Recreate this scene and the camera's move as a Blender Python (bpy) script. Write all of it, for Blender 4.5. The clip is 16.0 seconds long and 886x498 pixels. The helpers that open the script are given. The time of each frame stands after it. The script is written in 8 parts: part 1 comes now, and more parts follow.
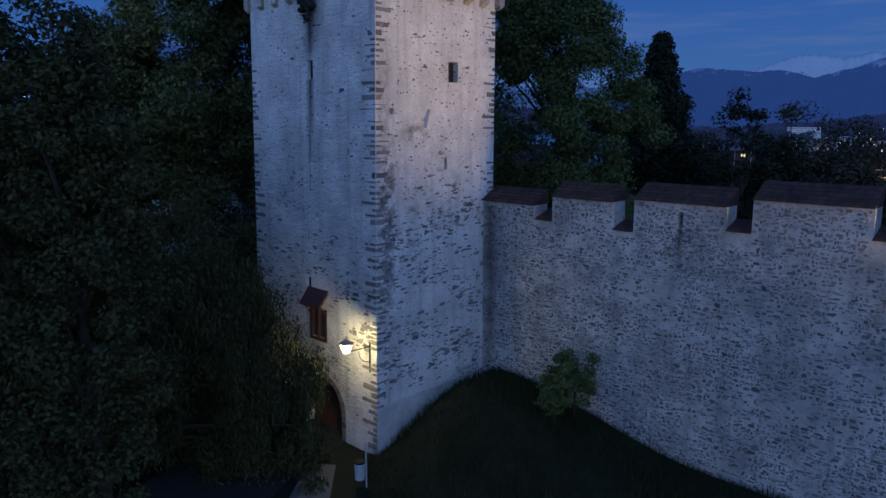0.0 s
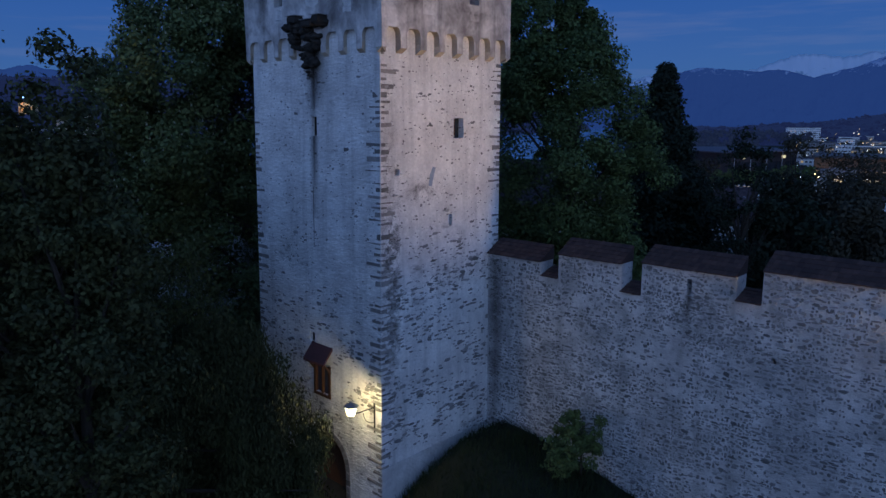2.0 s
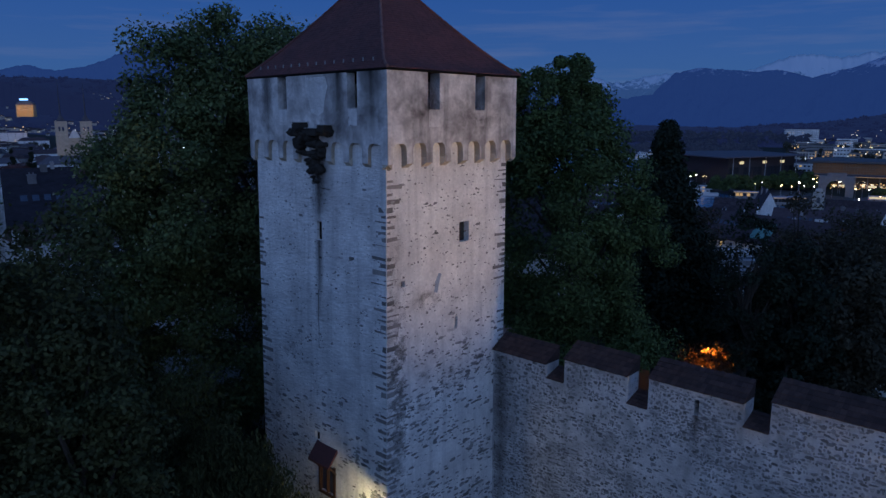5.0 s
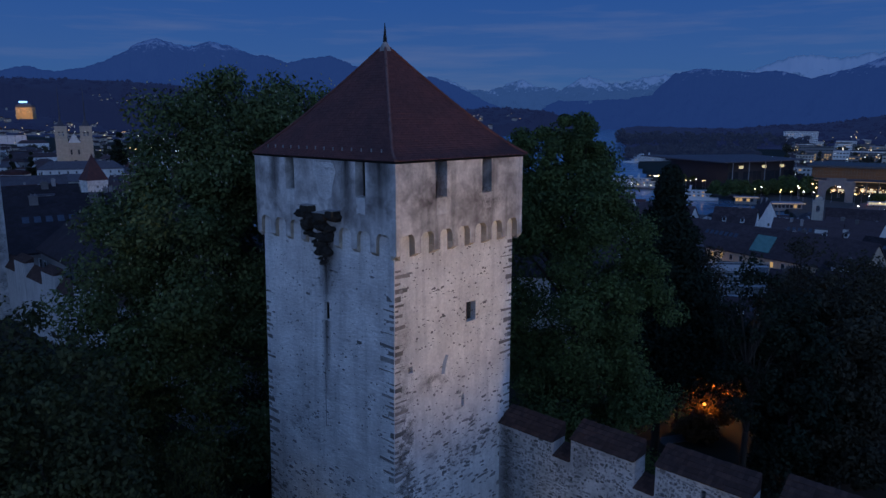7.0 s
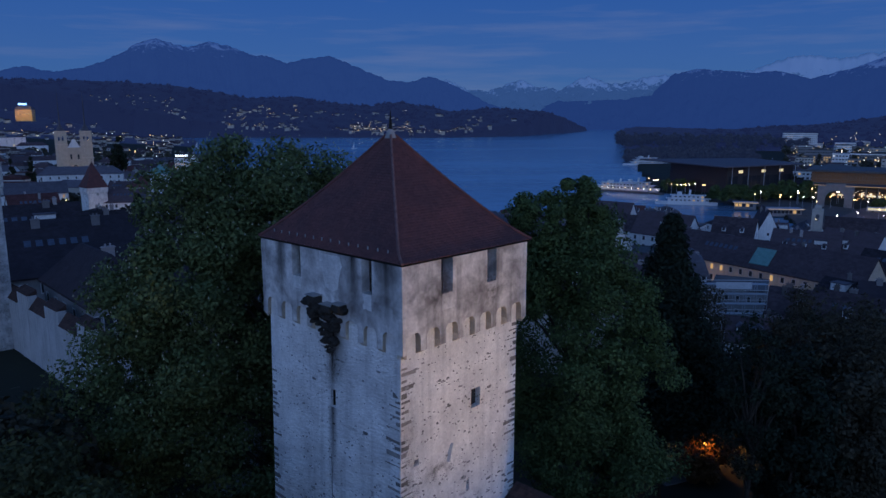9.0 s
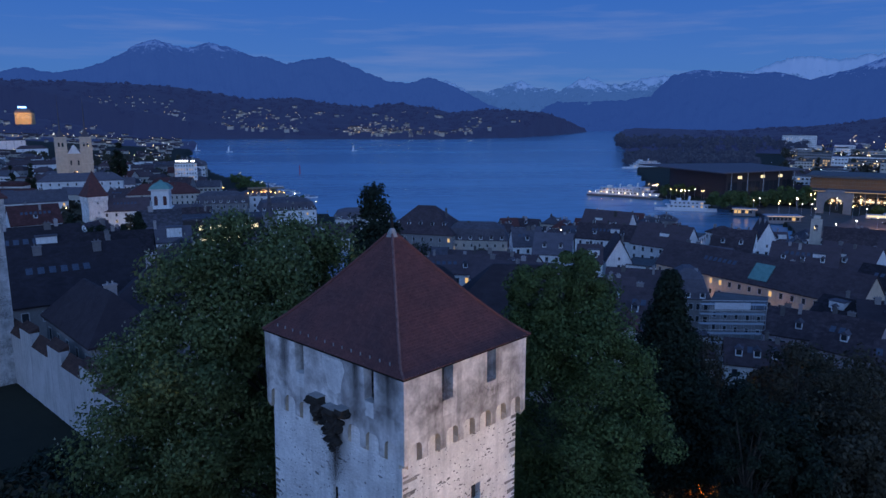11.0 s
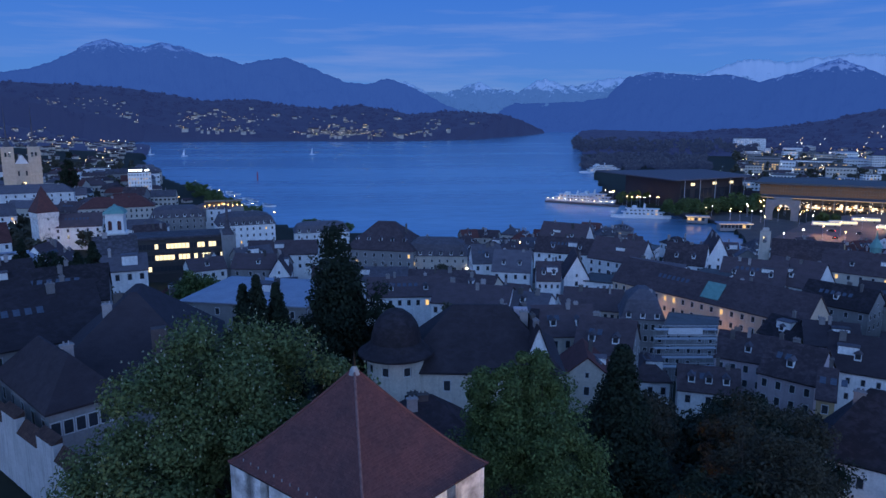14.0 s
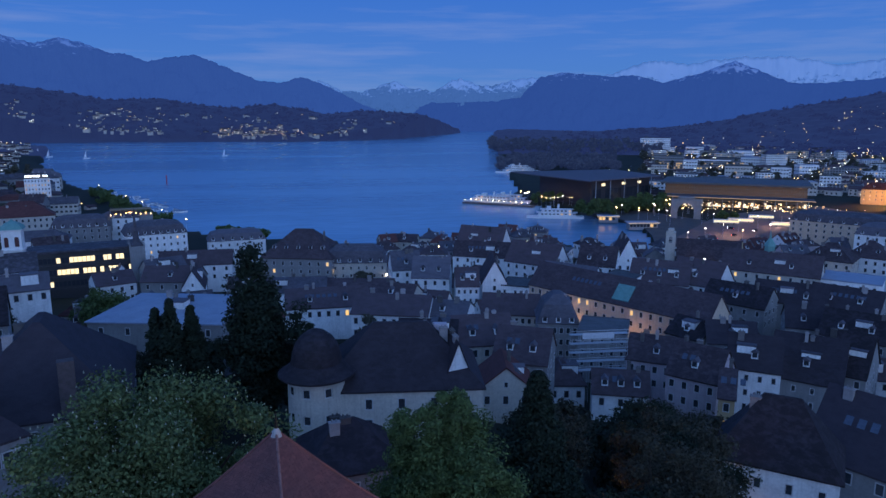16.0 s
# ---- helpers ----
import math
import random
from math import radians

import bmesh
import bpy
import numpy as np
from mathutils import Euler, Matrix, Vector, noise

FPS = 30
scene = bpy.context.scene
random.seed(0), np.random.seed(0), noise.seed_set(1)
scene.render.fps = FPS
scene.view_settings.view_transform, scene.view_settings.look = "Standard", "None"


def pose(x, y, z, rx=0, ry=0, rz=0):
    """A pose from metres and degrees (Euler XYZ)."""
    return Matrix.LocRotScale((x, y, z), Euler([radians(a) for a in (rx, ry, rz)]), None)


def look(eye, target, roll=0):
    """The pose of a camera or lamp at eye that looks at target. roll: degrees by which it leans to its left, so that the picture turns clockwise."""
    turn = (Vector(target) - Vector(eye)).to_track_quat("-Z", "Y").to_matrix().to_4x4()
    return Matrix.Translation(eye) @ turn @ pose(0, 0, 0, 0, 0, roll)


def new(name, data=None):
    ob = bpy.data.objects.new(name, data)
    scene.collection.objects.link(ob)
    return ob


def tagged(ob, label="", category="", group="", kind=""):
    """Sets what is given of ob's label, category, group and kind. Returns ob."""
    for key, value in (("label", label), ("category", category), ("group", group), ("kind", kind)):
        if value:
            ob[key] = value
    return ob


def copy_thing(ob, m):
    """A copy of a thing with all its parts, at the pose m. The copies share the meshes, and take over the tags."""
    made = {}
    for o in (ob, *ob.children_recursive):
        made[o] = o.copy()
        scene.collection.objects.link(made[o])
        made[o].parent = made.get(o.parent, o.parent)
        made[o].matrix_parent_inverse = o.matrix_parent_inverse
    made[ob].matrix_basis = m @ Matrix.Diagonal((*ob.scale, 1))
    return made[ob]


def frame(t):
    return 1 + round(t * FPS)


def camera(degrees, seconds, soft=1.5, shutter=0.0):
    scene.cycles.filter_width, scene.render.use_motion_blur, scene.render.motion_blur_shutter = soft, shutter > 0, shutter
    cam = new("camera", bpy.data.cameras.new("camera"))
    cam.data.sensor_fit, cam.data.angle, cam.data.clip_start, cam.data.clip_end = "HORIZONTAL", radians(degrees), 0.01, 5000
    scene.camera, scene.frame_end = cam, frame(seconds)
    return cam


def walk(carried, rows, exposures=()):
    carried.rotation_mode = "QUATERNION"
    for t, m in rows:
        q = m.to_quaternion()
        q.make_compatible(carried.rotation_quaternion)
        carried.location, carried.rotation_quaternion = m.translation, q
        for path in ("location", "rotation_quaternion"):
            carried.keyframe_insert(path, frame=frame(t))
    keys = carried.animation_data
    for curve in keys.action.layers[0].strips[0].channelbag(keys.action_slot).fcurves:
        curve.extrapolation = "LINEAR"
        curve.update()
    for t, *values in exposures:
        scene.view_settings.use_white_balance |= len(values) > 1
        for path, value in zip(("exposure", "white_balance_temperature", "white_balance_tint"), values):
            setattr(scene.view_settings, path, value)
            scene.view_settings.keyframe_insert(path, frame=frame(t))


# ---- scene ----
cam = camera(64.61, 16.0)

PATH = [
    (0.0, pose(2.846, -28.789, 13.651, 79.589, 0.000, -0.000)),
    (0.5, pose(2.782, -28.551, 14.268, 79.538, 0.000, -0.006)),
    (1.0, pose(2.734, -28.355, 14.868, 79.538, 0.000, -0.003)),
    (1.5, pose(2.672, -28.176, 15.488, 79.531, 0.000, -0.033)),
    (2.0, pose(2.593, -28.029, 16.150, 79.528, 0.000, -0.039)),
    (2.5, pose(2.506, -27.893, 16.838, 79.522, 0.000, -0.088)),
    (3.0, pose(2.429, -27.736, 17.548, 79.510, 0.000, -0.124)),
    (3.5, pose(2.384, -27.579, 18.280, 79.502, 0.000, -0.141)),
    (4.0, pose(2.366, -27.402, 19.048, 79.473, 0.000, -0.148)),
    (6.5, pose(2.056, -26.732, 23.278, 79.491, 0.000, -0.190)),
    (7.0, pose(1.958, -26.604, 24.177, 79.491, 0.000, -0.211)),
    (7.5, pose(1.868, -26.490, 25.116, 79.472, 0.000, -0.232)),
    (8.0, pose(1.787, -26.372, 26.070, 79.473, 0.000, -0.241)),
    (8.5, pose(1.726, -26.258, 27.034, 79.481, 0.000, -0.245)),
    (9.0, pose(1.704, -26.164, 28.074, 79.463, 0.000, -0.262)),
    (11.5, pose(1.648, -25.863, 33.851, 79.484, 0.000, -0.301)),
    (12.0, pose(1.633, -25.800, 35.164, 79.505, 0.000, -0.306)),
    (12.5, pose(1.624, -25.776, 36.446, 79.518, 0.000, -0.371)),
    (13.0, pose(1.646, -25.841, 37.518, 79.504, 0.000, -0.910)),
    (13.5, pose(1.668, -25.958, 38.455, 79.494, 0.000, -2.105)),
    (14.0, pose(1.713, -26.078, 39.330, 79.482, 0.000, -3.590)),
    (14.5, pose(1.737, -26.198, 40.121, 79.467, 0.000, -5.257)),
    (15.0, pose(1.757, -26.330, 40.861, 79.448, 0.000, -7.131)),
    (15.5, pose(1.764, -26.450, 41.637, 79.408, 0.000, -8.949)),
    (16.0, pose(1.743, -26.543, 42.467, 79.391, 0.000, -10.298)),
]
EXPOSURE = [(0.0, -0.55), (2.0, -0.6), (4.0, -0.74), (6.5, -0.88), (7.5, -0.88), (9.0, -0.63), (11.5, 0.05), (12.5, 0.27), (14.0, 0.3), (16.0, 0.2)]
walk(cam, PATH, EXPOSURE)

# ---- sky after sunset: deep blue ahead, pale afterglow behind the camera ----
world = bpy.data.worlds.new("dusk_sky")
scene.world = world
world.use_nodes = True
wt = world.node_tree
wt.nodes.clear()


def wnode(kind, **values):
    n = wt.nodes.new(kind)
    for k, v in values.items():
        n.inputs[k].default_value = v
    return n


def wramp(stops, source):
    n = wt.nodes.new("ShaderNodeValToRGB")
    while len(n.color_ramp.elements) < len(stops):
        n.color_ramp.elements.new(0.5)
    for e, (p, c) in zip(n.color_ramp.elements, stops):
        e.position, e.color = p, (*c, 1)
    wt.links.new(source, n.inputs[0])
    return n.outputs[0]


def wmath(op, a, b):
    n = wt.nodes.new("ShaderNodeMath")
    n.operation, n.use_clamp = op, False
    for i, v in enumerate((a, b)):
        if isinstance(v, (int, float)):
            n.inputs[i].default_value = v
        else:
            wt.links.new(v, n.inputs[i])
    return n.outputs[0]


def wmix(fac, a, b, blend="MIX"):
    n = wt.nodes.new("ShaderNodeMix")
    n.data_type, n.blend_type = "RGBA", blend
    for sock, v in ((n.inputs["Factor"], fac), (n.inputs[6], a), (n.inputs[7], b)):
        if isinstance(v, (int, float)):
            sock.default_value = v
        elif isinstance(v, tuple):
            sock.default_value = (*v, 1)
        else:
            wt.links.new(v, sock)
    return n.outputs[2]


wcoord = wt.nodes.new("ShaderNodeTexCoord")
wsep = wt.nodes.new("ShaderNodeSeparateXYZ")
wt.links.new(wcoord.outputs["Generated"], wsep.inputs[0])
east = wramp([(0.0, (0.075, 0.205, 0.49)), (0.08, (0.062, 0.183, 0.535)), (0.16, (0.040, 0.151, 0.535)), (0.4, (0.032, 0.120, 0.45)), (1.0, (0.034, 0.12, 0.38))], wsep.outputs["Z"])
west = wramp([(0.0, (0.82, 0.97, 1.45)), (0.15, (0.73, 1.08, 1.98)), (0.5, (0.29, 0.61, 1.42)), (1.0, (0.034, 0.12, 0.38))], wsep.outputs["Z"])
behind = wramp([(0.0, (0, 0, 0)), (0.35, (0.0, 0.0, 0.0)), (1.0, (1, 1, 1))], wmath("MULTIPLY_ADD", wsep.outputs["Y"], -0.5))
wt.nodes[behind.node.inputs[0].links[0].from_node.name].inputs[2].default_value = 0.5
wmap = wnode("ShaderNodeMapping", Scale=(2.2, 2.2, 26.0))
wt.links.new(wcoord.outputs["Generated"], wmap.inputs[0])
wnoise = wnode("ShaderNodeTexNoise", Scale=2.1, Detail=5.0, Roughness=0.55)
wt.links.new(wmap.outputs[0], wnoise.inputs[0])
cloud = wramp([(0.0, (0, 0, 0)), (0.5, (0, 0, 0)), (0.8, (0.5, 0.5, 0.5))], wnoise.outputs[0])
sky = wmix(behind, wmix(cloud, east, (0.20, 0.28, 0.56)), west)
wbg = wnode("ShaderNodeBackground", Strength=1.0)
wt.links.new(sky, wbg.inputs[0])
wout = wt.nodes.new("ShaderNodeOutputWorld")
wt.links.new(wbg.outputs[0], wout.inputs[0])


# ---- materials ----
def mat(name, base, rough=0.8, second=None, scale=2.0, amount=0.5, fine=30.0, bump=0.02, metal=0.0, per_object=0.0, per_island=0.0,
        stretch=(1, 1, 1), streak=0.0, specular=0.3):
    """A surface with stains at a large scale, grain at a fine one, relief, and variation from piece to piece."""
    m = bpy.data.materials.new(name)
    m.use_nodes = True
    t = m.node_tree
    b = t.nodes["Principled BSDF"]
    b.inputs["Roughness"].default_value, b.inputs["Metallic"].default_value = rough, metal
    b.inputs["Specular IOR Level"].default_value = specular
    second = second or tuple(c * 0.55 for c in base)
    tc = t.nodes.new("ShaderNodeTexCoord")
    mp = t.nodes.new("ShaderNodeMapping")
    mp.inputs["Scale"].default_value = stretch
    t.links.new(tc.outputs["Object"], mp.inputs[0])
    n1 = t.nodes.new("ShaderNodeTexNoise")
    n1.inputs["Scale"].default_value, n1.inputs["Detail"].default_value, n1.inputs["Roughness"].default_value = scale, 6, 0.62
    n2 = t.nodes.new("ShaderNodeTexNoise")
    n2.inputs["Scale"].default_value, n2.inputs["Detail"].default_value = fine, 4
    t.links.new(mp.outputs[0], n1.inputs[0])
    t.links.new(mp.outputs[0], n2.inputs[0])
    r = t.nodes.new("ShaderNodeValToRGB")
    r.color_ramp.elements[0].position, r.color_ramp.elements[1].position = 0.38, 0.68
    r.color_ramp.elements[0].color, r.color_ramp.elements[1].color = (0, 0, 0, 1), (amount, amount, amount, 1)
    t.links.new(n1.outputs[0], r.inputs[0])
    mix = t.nodes.new("ShaderNodeMix")
    mix.data_type = "RGBA"
    mix.inputs[6].default_value, mix.inputs[7].default_value = (*base, 1), (*second, 1)
    t.links.new(r.outputs[0], mix.inputs["Factor"])
    out = mix.outputs[2]
    hsv = t.nodes.new("ShaderNodeHueSaturation")
    t.links.new(out, hsv.inputs["Color"])
    val = t.nodes.new("ShaderNodeMath")
    val.operation = "MULTIPLY_ADD"
    val.inputs[1].default_value, val.inputs[2].default_value = 0.5, 0.75
    t.links.new(n2.outputs[0], val.inputs[0])
    last = val.outputs[0]
    for use, node, sock in ((per_object, "ShaderNodeObjectInfo", "Random"), (per_island, "ShaderNodeNewGeometry", "Random Per Island")):
        if use:
            g = t.nodes.new(node)
            k = t.nodes.new("ShaderNodeMath")
            k.operation = "MULTIPLY_ADD"
            k.inputs[1].default_value, k.inputs[2].default_value = use, 1 - use / 2
            t.links.new(g.outputs[sock], k.inputs[0])
            p = t.nodes.new("ShaderNodeMath")
            p.operation = "MULTIPLY"
            t.links.new(last, p.inputs[0])
            t.links.new(k.outputs[0], p.inputs[1])
            last = p.outputs[0]
    if streak:
        sm = t.nodes.new("ShaderNodeMapping")
        sm.inputs["Scale"].default_value = (1.6, 1.6, 0.12)
        t.links.new(tc.outputs["Object"], sm.inputs[0])
        sn = t.nodes.new("ShaderNodeTexNoise")
        sn.inputs["Scale"].default_value, sn.inputs["Detail"].default_value = 1.5, 6
        t.links.new(sm.outputs[0], sn.inputs[0])
        k = t.nodes.new("ShaderNodeMapRange")
        k.inputs[1].default_value, k.inputs[2].default_value, k.inputs[3].default_value, k.inputs[4].default_value = 0.5, 0.75, 1.0, 1.0 - streak
        t.links.new(sn.outputs[0], k.inputs[0])
        p = t.nodes.new("ShaderNodeMath")
        p.operation = "MULTIPLY"
        t.links.new(last, p.inputs[0])
        t.links.new(k.outputs[0], p.inputs[1])
        last = p.outputs[0]
    t.links.new(last, hsv.inputs["Value"])
    t.links.new(hsv.outputs[0], b.inputs["Base Color"])
    if bump:
        bp = t.nodes.new("ShaderNodeBump")
        bp.inputs["Strength"].default_value, bp.inputs["Distance"].default_value = 0.8, bump
        add = t.nodes.new("ShaderNodeMath")
        add.operation = "MULTIPLY_ADD"
        add.inputs[1].default_value = 0.6
        t.links.new(n2.outputs[0], add.inputs[0])
        t.links.new(n1.outputs[0], add.inputs[2])
        t.links.new(add.outputs[0], bp.inputs["Height"])
        t.links.new(bp.outputs[0], b.inputs["Normal"])
    return m


def glow(name, colour, strength):
    m = bpy.data.materials.new(name)
    m.use_nodes = True
    b = m.node_tree.nodes["Principled BSDF"]
    b.inputs["Base Color"].default_value = (*(c * 0.12 for c in colour), 1)
    b.inputs["Emission Color"].default_value, b.inputs["Emission Strength"].default_value = (*colour, 1), strength
    return m


LIME = mat("limewashed_plaster", (0.88, 0.86, 0.83), 0.9, (0.42, 0.40, 0.39), 0.55, 0.55, 9.0, 0.03, streak=0.25)
LIME_TOP = mat("weathered_parapet_plaster", (0.76, 0.73, 0.70), 0.9, (0.26, 0.24, 0.235), 0.75, 0.9, 9.0, 0.05, streak=0.45)


def patchy(m, scale, stretch, lo, hi, colour, relief, low=0.0):
    """Lets rough masonry show through worn plaster in ragged, level patches."""
    t = m.node_tree
    b = t.nodes["Principled BSDF"]
    old = b.inputs["Base Color"].links[0].from_socket
    tc = t.nodes.new("ShaderNodeTexCoord")
    mp = t.nodes.new("ShaderNodeMapping")
    mp.inputs["Scale"].default_value = stretch
    t.links.new(tc.outputs["Object"], mp.inputs[0])
    n = t.nodes.new("ShaderNodeTexNoise")
    n.inputs["Scale"].default_value, n.inputs["Detail"].default_value, n.inputs["Roughness"].default_value, n.inputs["Distortion"].default_value = scale, 5, 0.6, 0.4
    t.links.new(mp.outputs[0], n.inputs[0])
    big = t.nodes.new("ShaderNodeTexNoise")
    big.inputs["Scale"].default_value, big.inputs["Detail"].default_value = 0.28, 3
    t.links.new(tc.outputs["Object"], big.inputs[0])
    k = t.nodes.new("ShaderNodeMath")
    k.operation = "MULTIPLY_ADD"
    k.inputs[1].default_value = 0.55
    t.links.new(big.outputs[0], k.inputs[0])
    t.links.new(n.outputs[0], k.inputs[2])
    worn = k.outputs[0]
    if low:
        # the rain-splashed lower half has lost more of its coat
        sp = t.nodes.new("ShaderNodeSeparateXYZ")
        t.links.new(tc.outputs["Object"], sp.inputs[0])
        zr = t.nodes.new("ShaderNodeMapRange")
        zr.inputs[1].default_value, zr.inputs[2].default_value, zr.inputs[3].default_value, zr.inputs[4].default_value = 12.5, 9.0, 0.0, low
        t.links.new(sp.outputs["Z"], zr.inputs[0])
        ad = t.nodes.new("ShaderNodeMath")
        t.links.new(worn, ad.inputs[0])
        t.links.new(zr.outputs[0], ad.inputs[1])
        worn = ad.outputs[0]
    r = t.nodes.new("ShaderNodeMapRange")
    r.inputs[1].default_value, r.inputs[2].default_value = lo, hi
    t.links.new(worn, r.inputs[0])
    mix = t.nodes.new("ShaderNodeMix")
    mix.data_type = "RGBA"
    mix.inputs[7].default_value = (*colour, 1)
    t.links.new(r.outputs[0], mix.inputs["Factor"])
    t.links.new(old, mix.inputs[6])
    t.links.new(mix.outputs[2], b.inputs["Base Color"])
    bump = t.nodes.new("ShaderNodeBump")
    bump.inputs["Strength"].default_value, bump.inputs["Distance"].default_value, bump.invert = 0.9, relief, True
    t.links.new(k.outputs[0], bump.inputs["Height"])
    t.links.new(b.inputs["Normal"].links[0].from_socket, bump.inputs["Normal"])
    t.links.new(bump.outputs[0], b.inputs["Normal"])



SANDSTONE = mat("sandstone_trim", (0.54, 0.46, 0.36), 0.9, (0.32, 0.27, 0.22), 2.0, 0.7, 20.0, 0.02, per_object=0.5)
QUOIN = mat("grey_sandstone_quoins", (0.27, 0.25, 0.235), 0.92, (0.13, 0.12, 0.115), 2.0, 0.7, 18.0, 0.02, per_object=0.7)
RUBBLE = mat("rubble_stone", (0.29, 0.28, 0.275), 0.92, (0.16, 0.155, 0.15), 1.4, 0.7, 14.0, 0.02, per_object=0.9)
RUBBLE_FIELD = mat("rubble_stone_field", (0.29, 0.28, 0.275), 0.92, (0.16, 0.155, 0.15), 1.4, 0.7, 14.0, 0.02, per_island=0.9)
WALL_STONE = mat("wall_rubble", (0.27, 0.265, 0.265), 0.92, (0.15, 0.145, 0.145), 1.4, 0.7, 14.0, 0.02, per_object=1.0)
WALL_FIELD = mat("wall_rubble_field", (0.27, 0.265, 0.265), 0.92, (0.15, 0.145, 0.145), 1.4, 0.7, 14.0, 0.02, per_island=1.0)
MORTAR = mat("lime_mortar", (0.68, 0.665, 0.65), 0.95, (0.30, 0.29, 0.285), 0.8, 0.8, 16.0, 0.06, streak=0.3)
patchy(LIME, 1.1, (1, 1, 2.0), 0.93, 1.10, (0.36, 0.34, 0.33), 0.10, 0.05)
patchy(LIME, 3.4, (1, 1, 2.2), 0.97, 1.03, (0.20, 0.19, 0.185), 0.12, 0.07)
patchy(LIME_TOP, 0.9, (1, 1, 0.9), 0.78, 1.06, (0.18, 0.16, 0.155), 0.06)
patchy(MORTAR, 0.8, (1, 1, 1.5), 0.78, 1.08, (0.30, 0.295, 0.29), 0.05)
patchy(MORTAR, 4.6, (1, 1, 2.3), 0.86, 0.95, (0.19, 0.185, 0.185), 0.12)
RED_TILE = mat("red_clay_tiles", (0.15, 0.058, 0.052), 0.8, (0.085, 0.042, 0.042), 0.6, 0.9, 14.0, 0.02, per_island=0.26)
LEAD = mat("sheet_metal_flashing", (0.35, 0.34, 0.33), 0.6, (0.18, 0.16, 0.15), 2.0, 0.6, 20.0, 0.004, metal=0.2)
# Near-black: wheels, roof boarding, and shade put into colour at openings and eaves
DARK = mat("near_black", (0.012, 0.011, 0.01), 0.95, bump=0)
SOOT = mat("black_stained_stone", (0.045, 0.04, 0.035), 0.95, (0.015, 0.014, 0.013), 2.0, 0.7, 14.0, 0.05, per_object=0.5)
STAIN = mat("water_stain", (0.10, 0.09, 0.088), 0.95, (0.05, 0.045, 0.045), 1.2, 0.9, 9.0, 0.0)


def feather(m, half):
    """A stain that thins out to its sides in runs; the panel's local y is across."""
    t = m.node_tree
    tc = t.nodes.new("ShaderNodeTexCoord")
    sp = t.nodes.new("ShaderNodeSeparateXYZ")
    t.links.new(tc.outputs["Generated"], sp.inputs[0])
    mp = t.nodes.new("ShaderNodeMapping")
    mp.inputs["Scale"].default_value = (1, 3.2, 0.3)
    t.links.new(tc.outputs["Object"], mp.inputs[0])
    n = t.nodes.new("ShaderNodeTexNoise")
    n.inputs["Scale"].default_value, n.inputs["Detail"].default_value = 1.0, 6
    t.links.new(mp.outputs[0], n.inputs[0])
    def math_(op, a, b):
        k = t.nodes.new("ShaderNodeMath")
        k.operation, k.use_clamp = op, op == "SUBTRACT"
        for i, v in enumerate((a, b)):
            if isinstance(v, float):
                k.inputs[i].default_value = v
            else:
                t.links.new(v, k.inputs[i])
        return k.outputs[0]
    off = math_("ABSOLUTE", math_("ADD", sp.outputs["Y"], -0.5), 0.0)
    side = math_("SUBTRACT", 1.0, math_("MULTIPLY", off, 2.0))
    height = math_("MULTIPLY", math_("ADD", sp.outputs["Z"], 0.22), 0.85)
    run = math_("MULTIPLY", math_("MULTIPLY", side, height), math_("ADD", n.outputs[0], 0.25))
    t.links.new(run, t.nodes["Principled BSDF"].inputs["Alpha"])


feather(STAIN, 0.7)
SMUDGE = mat("brown_grey_dirt", (0.15, 0.115, 0.10), 0.95, (0.09, 0.07, 0.065), 1.5, 0.9, 9.0, 0.0)


def smudge(m):
    """Blotchy dirt that thins out towards all edges of its panel (local x and z)."""
    t = m.node_tree
    tc = t.nodes.new("ShaderNodeTexCoord")
    sp = t.nodes.new("ShaderNodeSeparateXYZ")
    t.links.new(tc.outputs["Generated"], sp.inputs[0])
    n = t.nodes.new("ShaderNodeTexNoise")
    n.inputs["Scale"].default_value, n.inputs["Detail"].default_value, n.inputs["Roughness"].default_value = 1.7, 8, 0.7
    t.links.new(tc.outputs["Object"], n.inputs[0])
    last = None
    for axis in ("X", "Z"):
        r = t.nodes.new("ShaderNodeMapRange")
        r.inputs[1].default_value, r.inputs[2].default_value = 0.0, 0.5
        d = t.nodes.new("ShaderNodeMath")
        d.operation = "PINGPONG"
        d.inputs[1].default_value = 0.5
        t.links.new(sp.outputs[axis], d.inputs[0])
        t.links.new(d.outputs[0], r.inputs[0])
        if last is None:
            last = r.outputs[0]
        else:
            p = t.nodes.new("ShaderNodeMath")
            p.operation = "MULTIPLY"
            t.links.new(last, p.inputs[0])
            t.links.new(r.outputs[0], p.inputs[1])
            last = p.outputs[0]
    blot = t.nodes.new("ShaderNodeMapRange")
    blot.inputs[1].default_value, blot.inputs[2].default_value, blot.inputs[4].default_value = 0.42, 0.66, 0.85
    t.links.new(n.outputs[0], blot.inputs[0])
    p = t.nodes.new("ShaderNodeMath")
    p.operation, p.use_clamp = "MULTIPLY", True
    t.links.new(last, p.inputs[0])
    t.links.new(blot.outputs[0], p.inputs[1])
    t.links.new(p.outputs[0], t.nodes["Principled BSDF"].inputs["Alpha"])


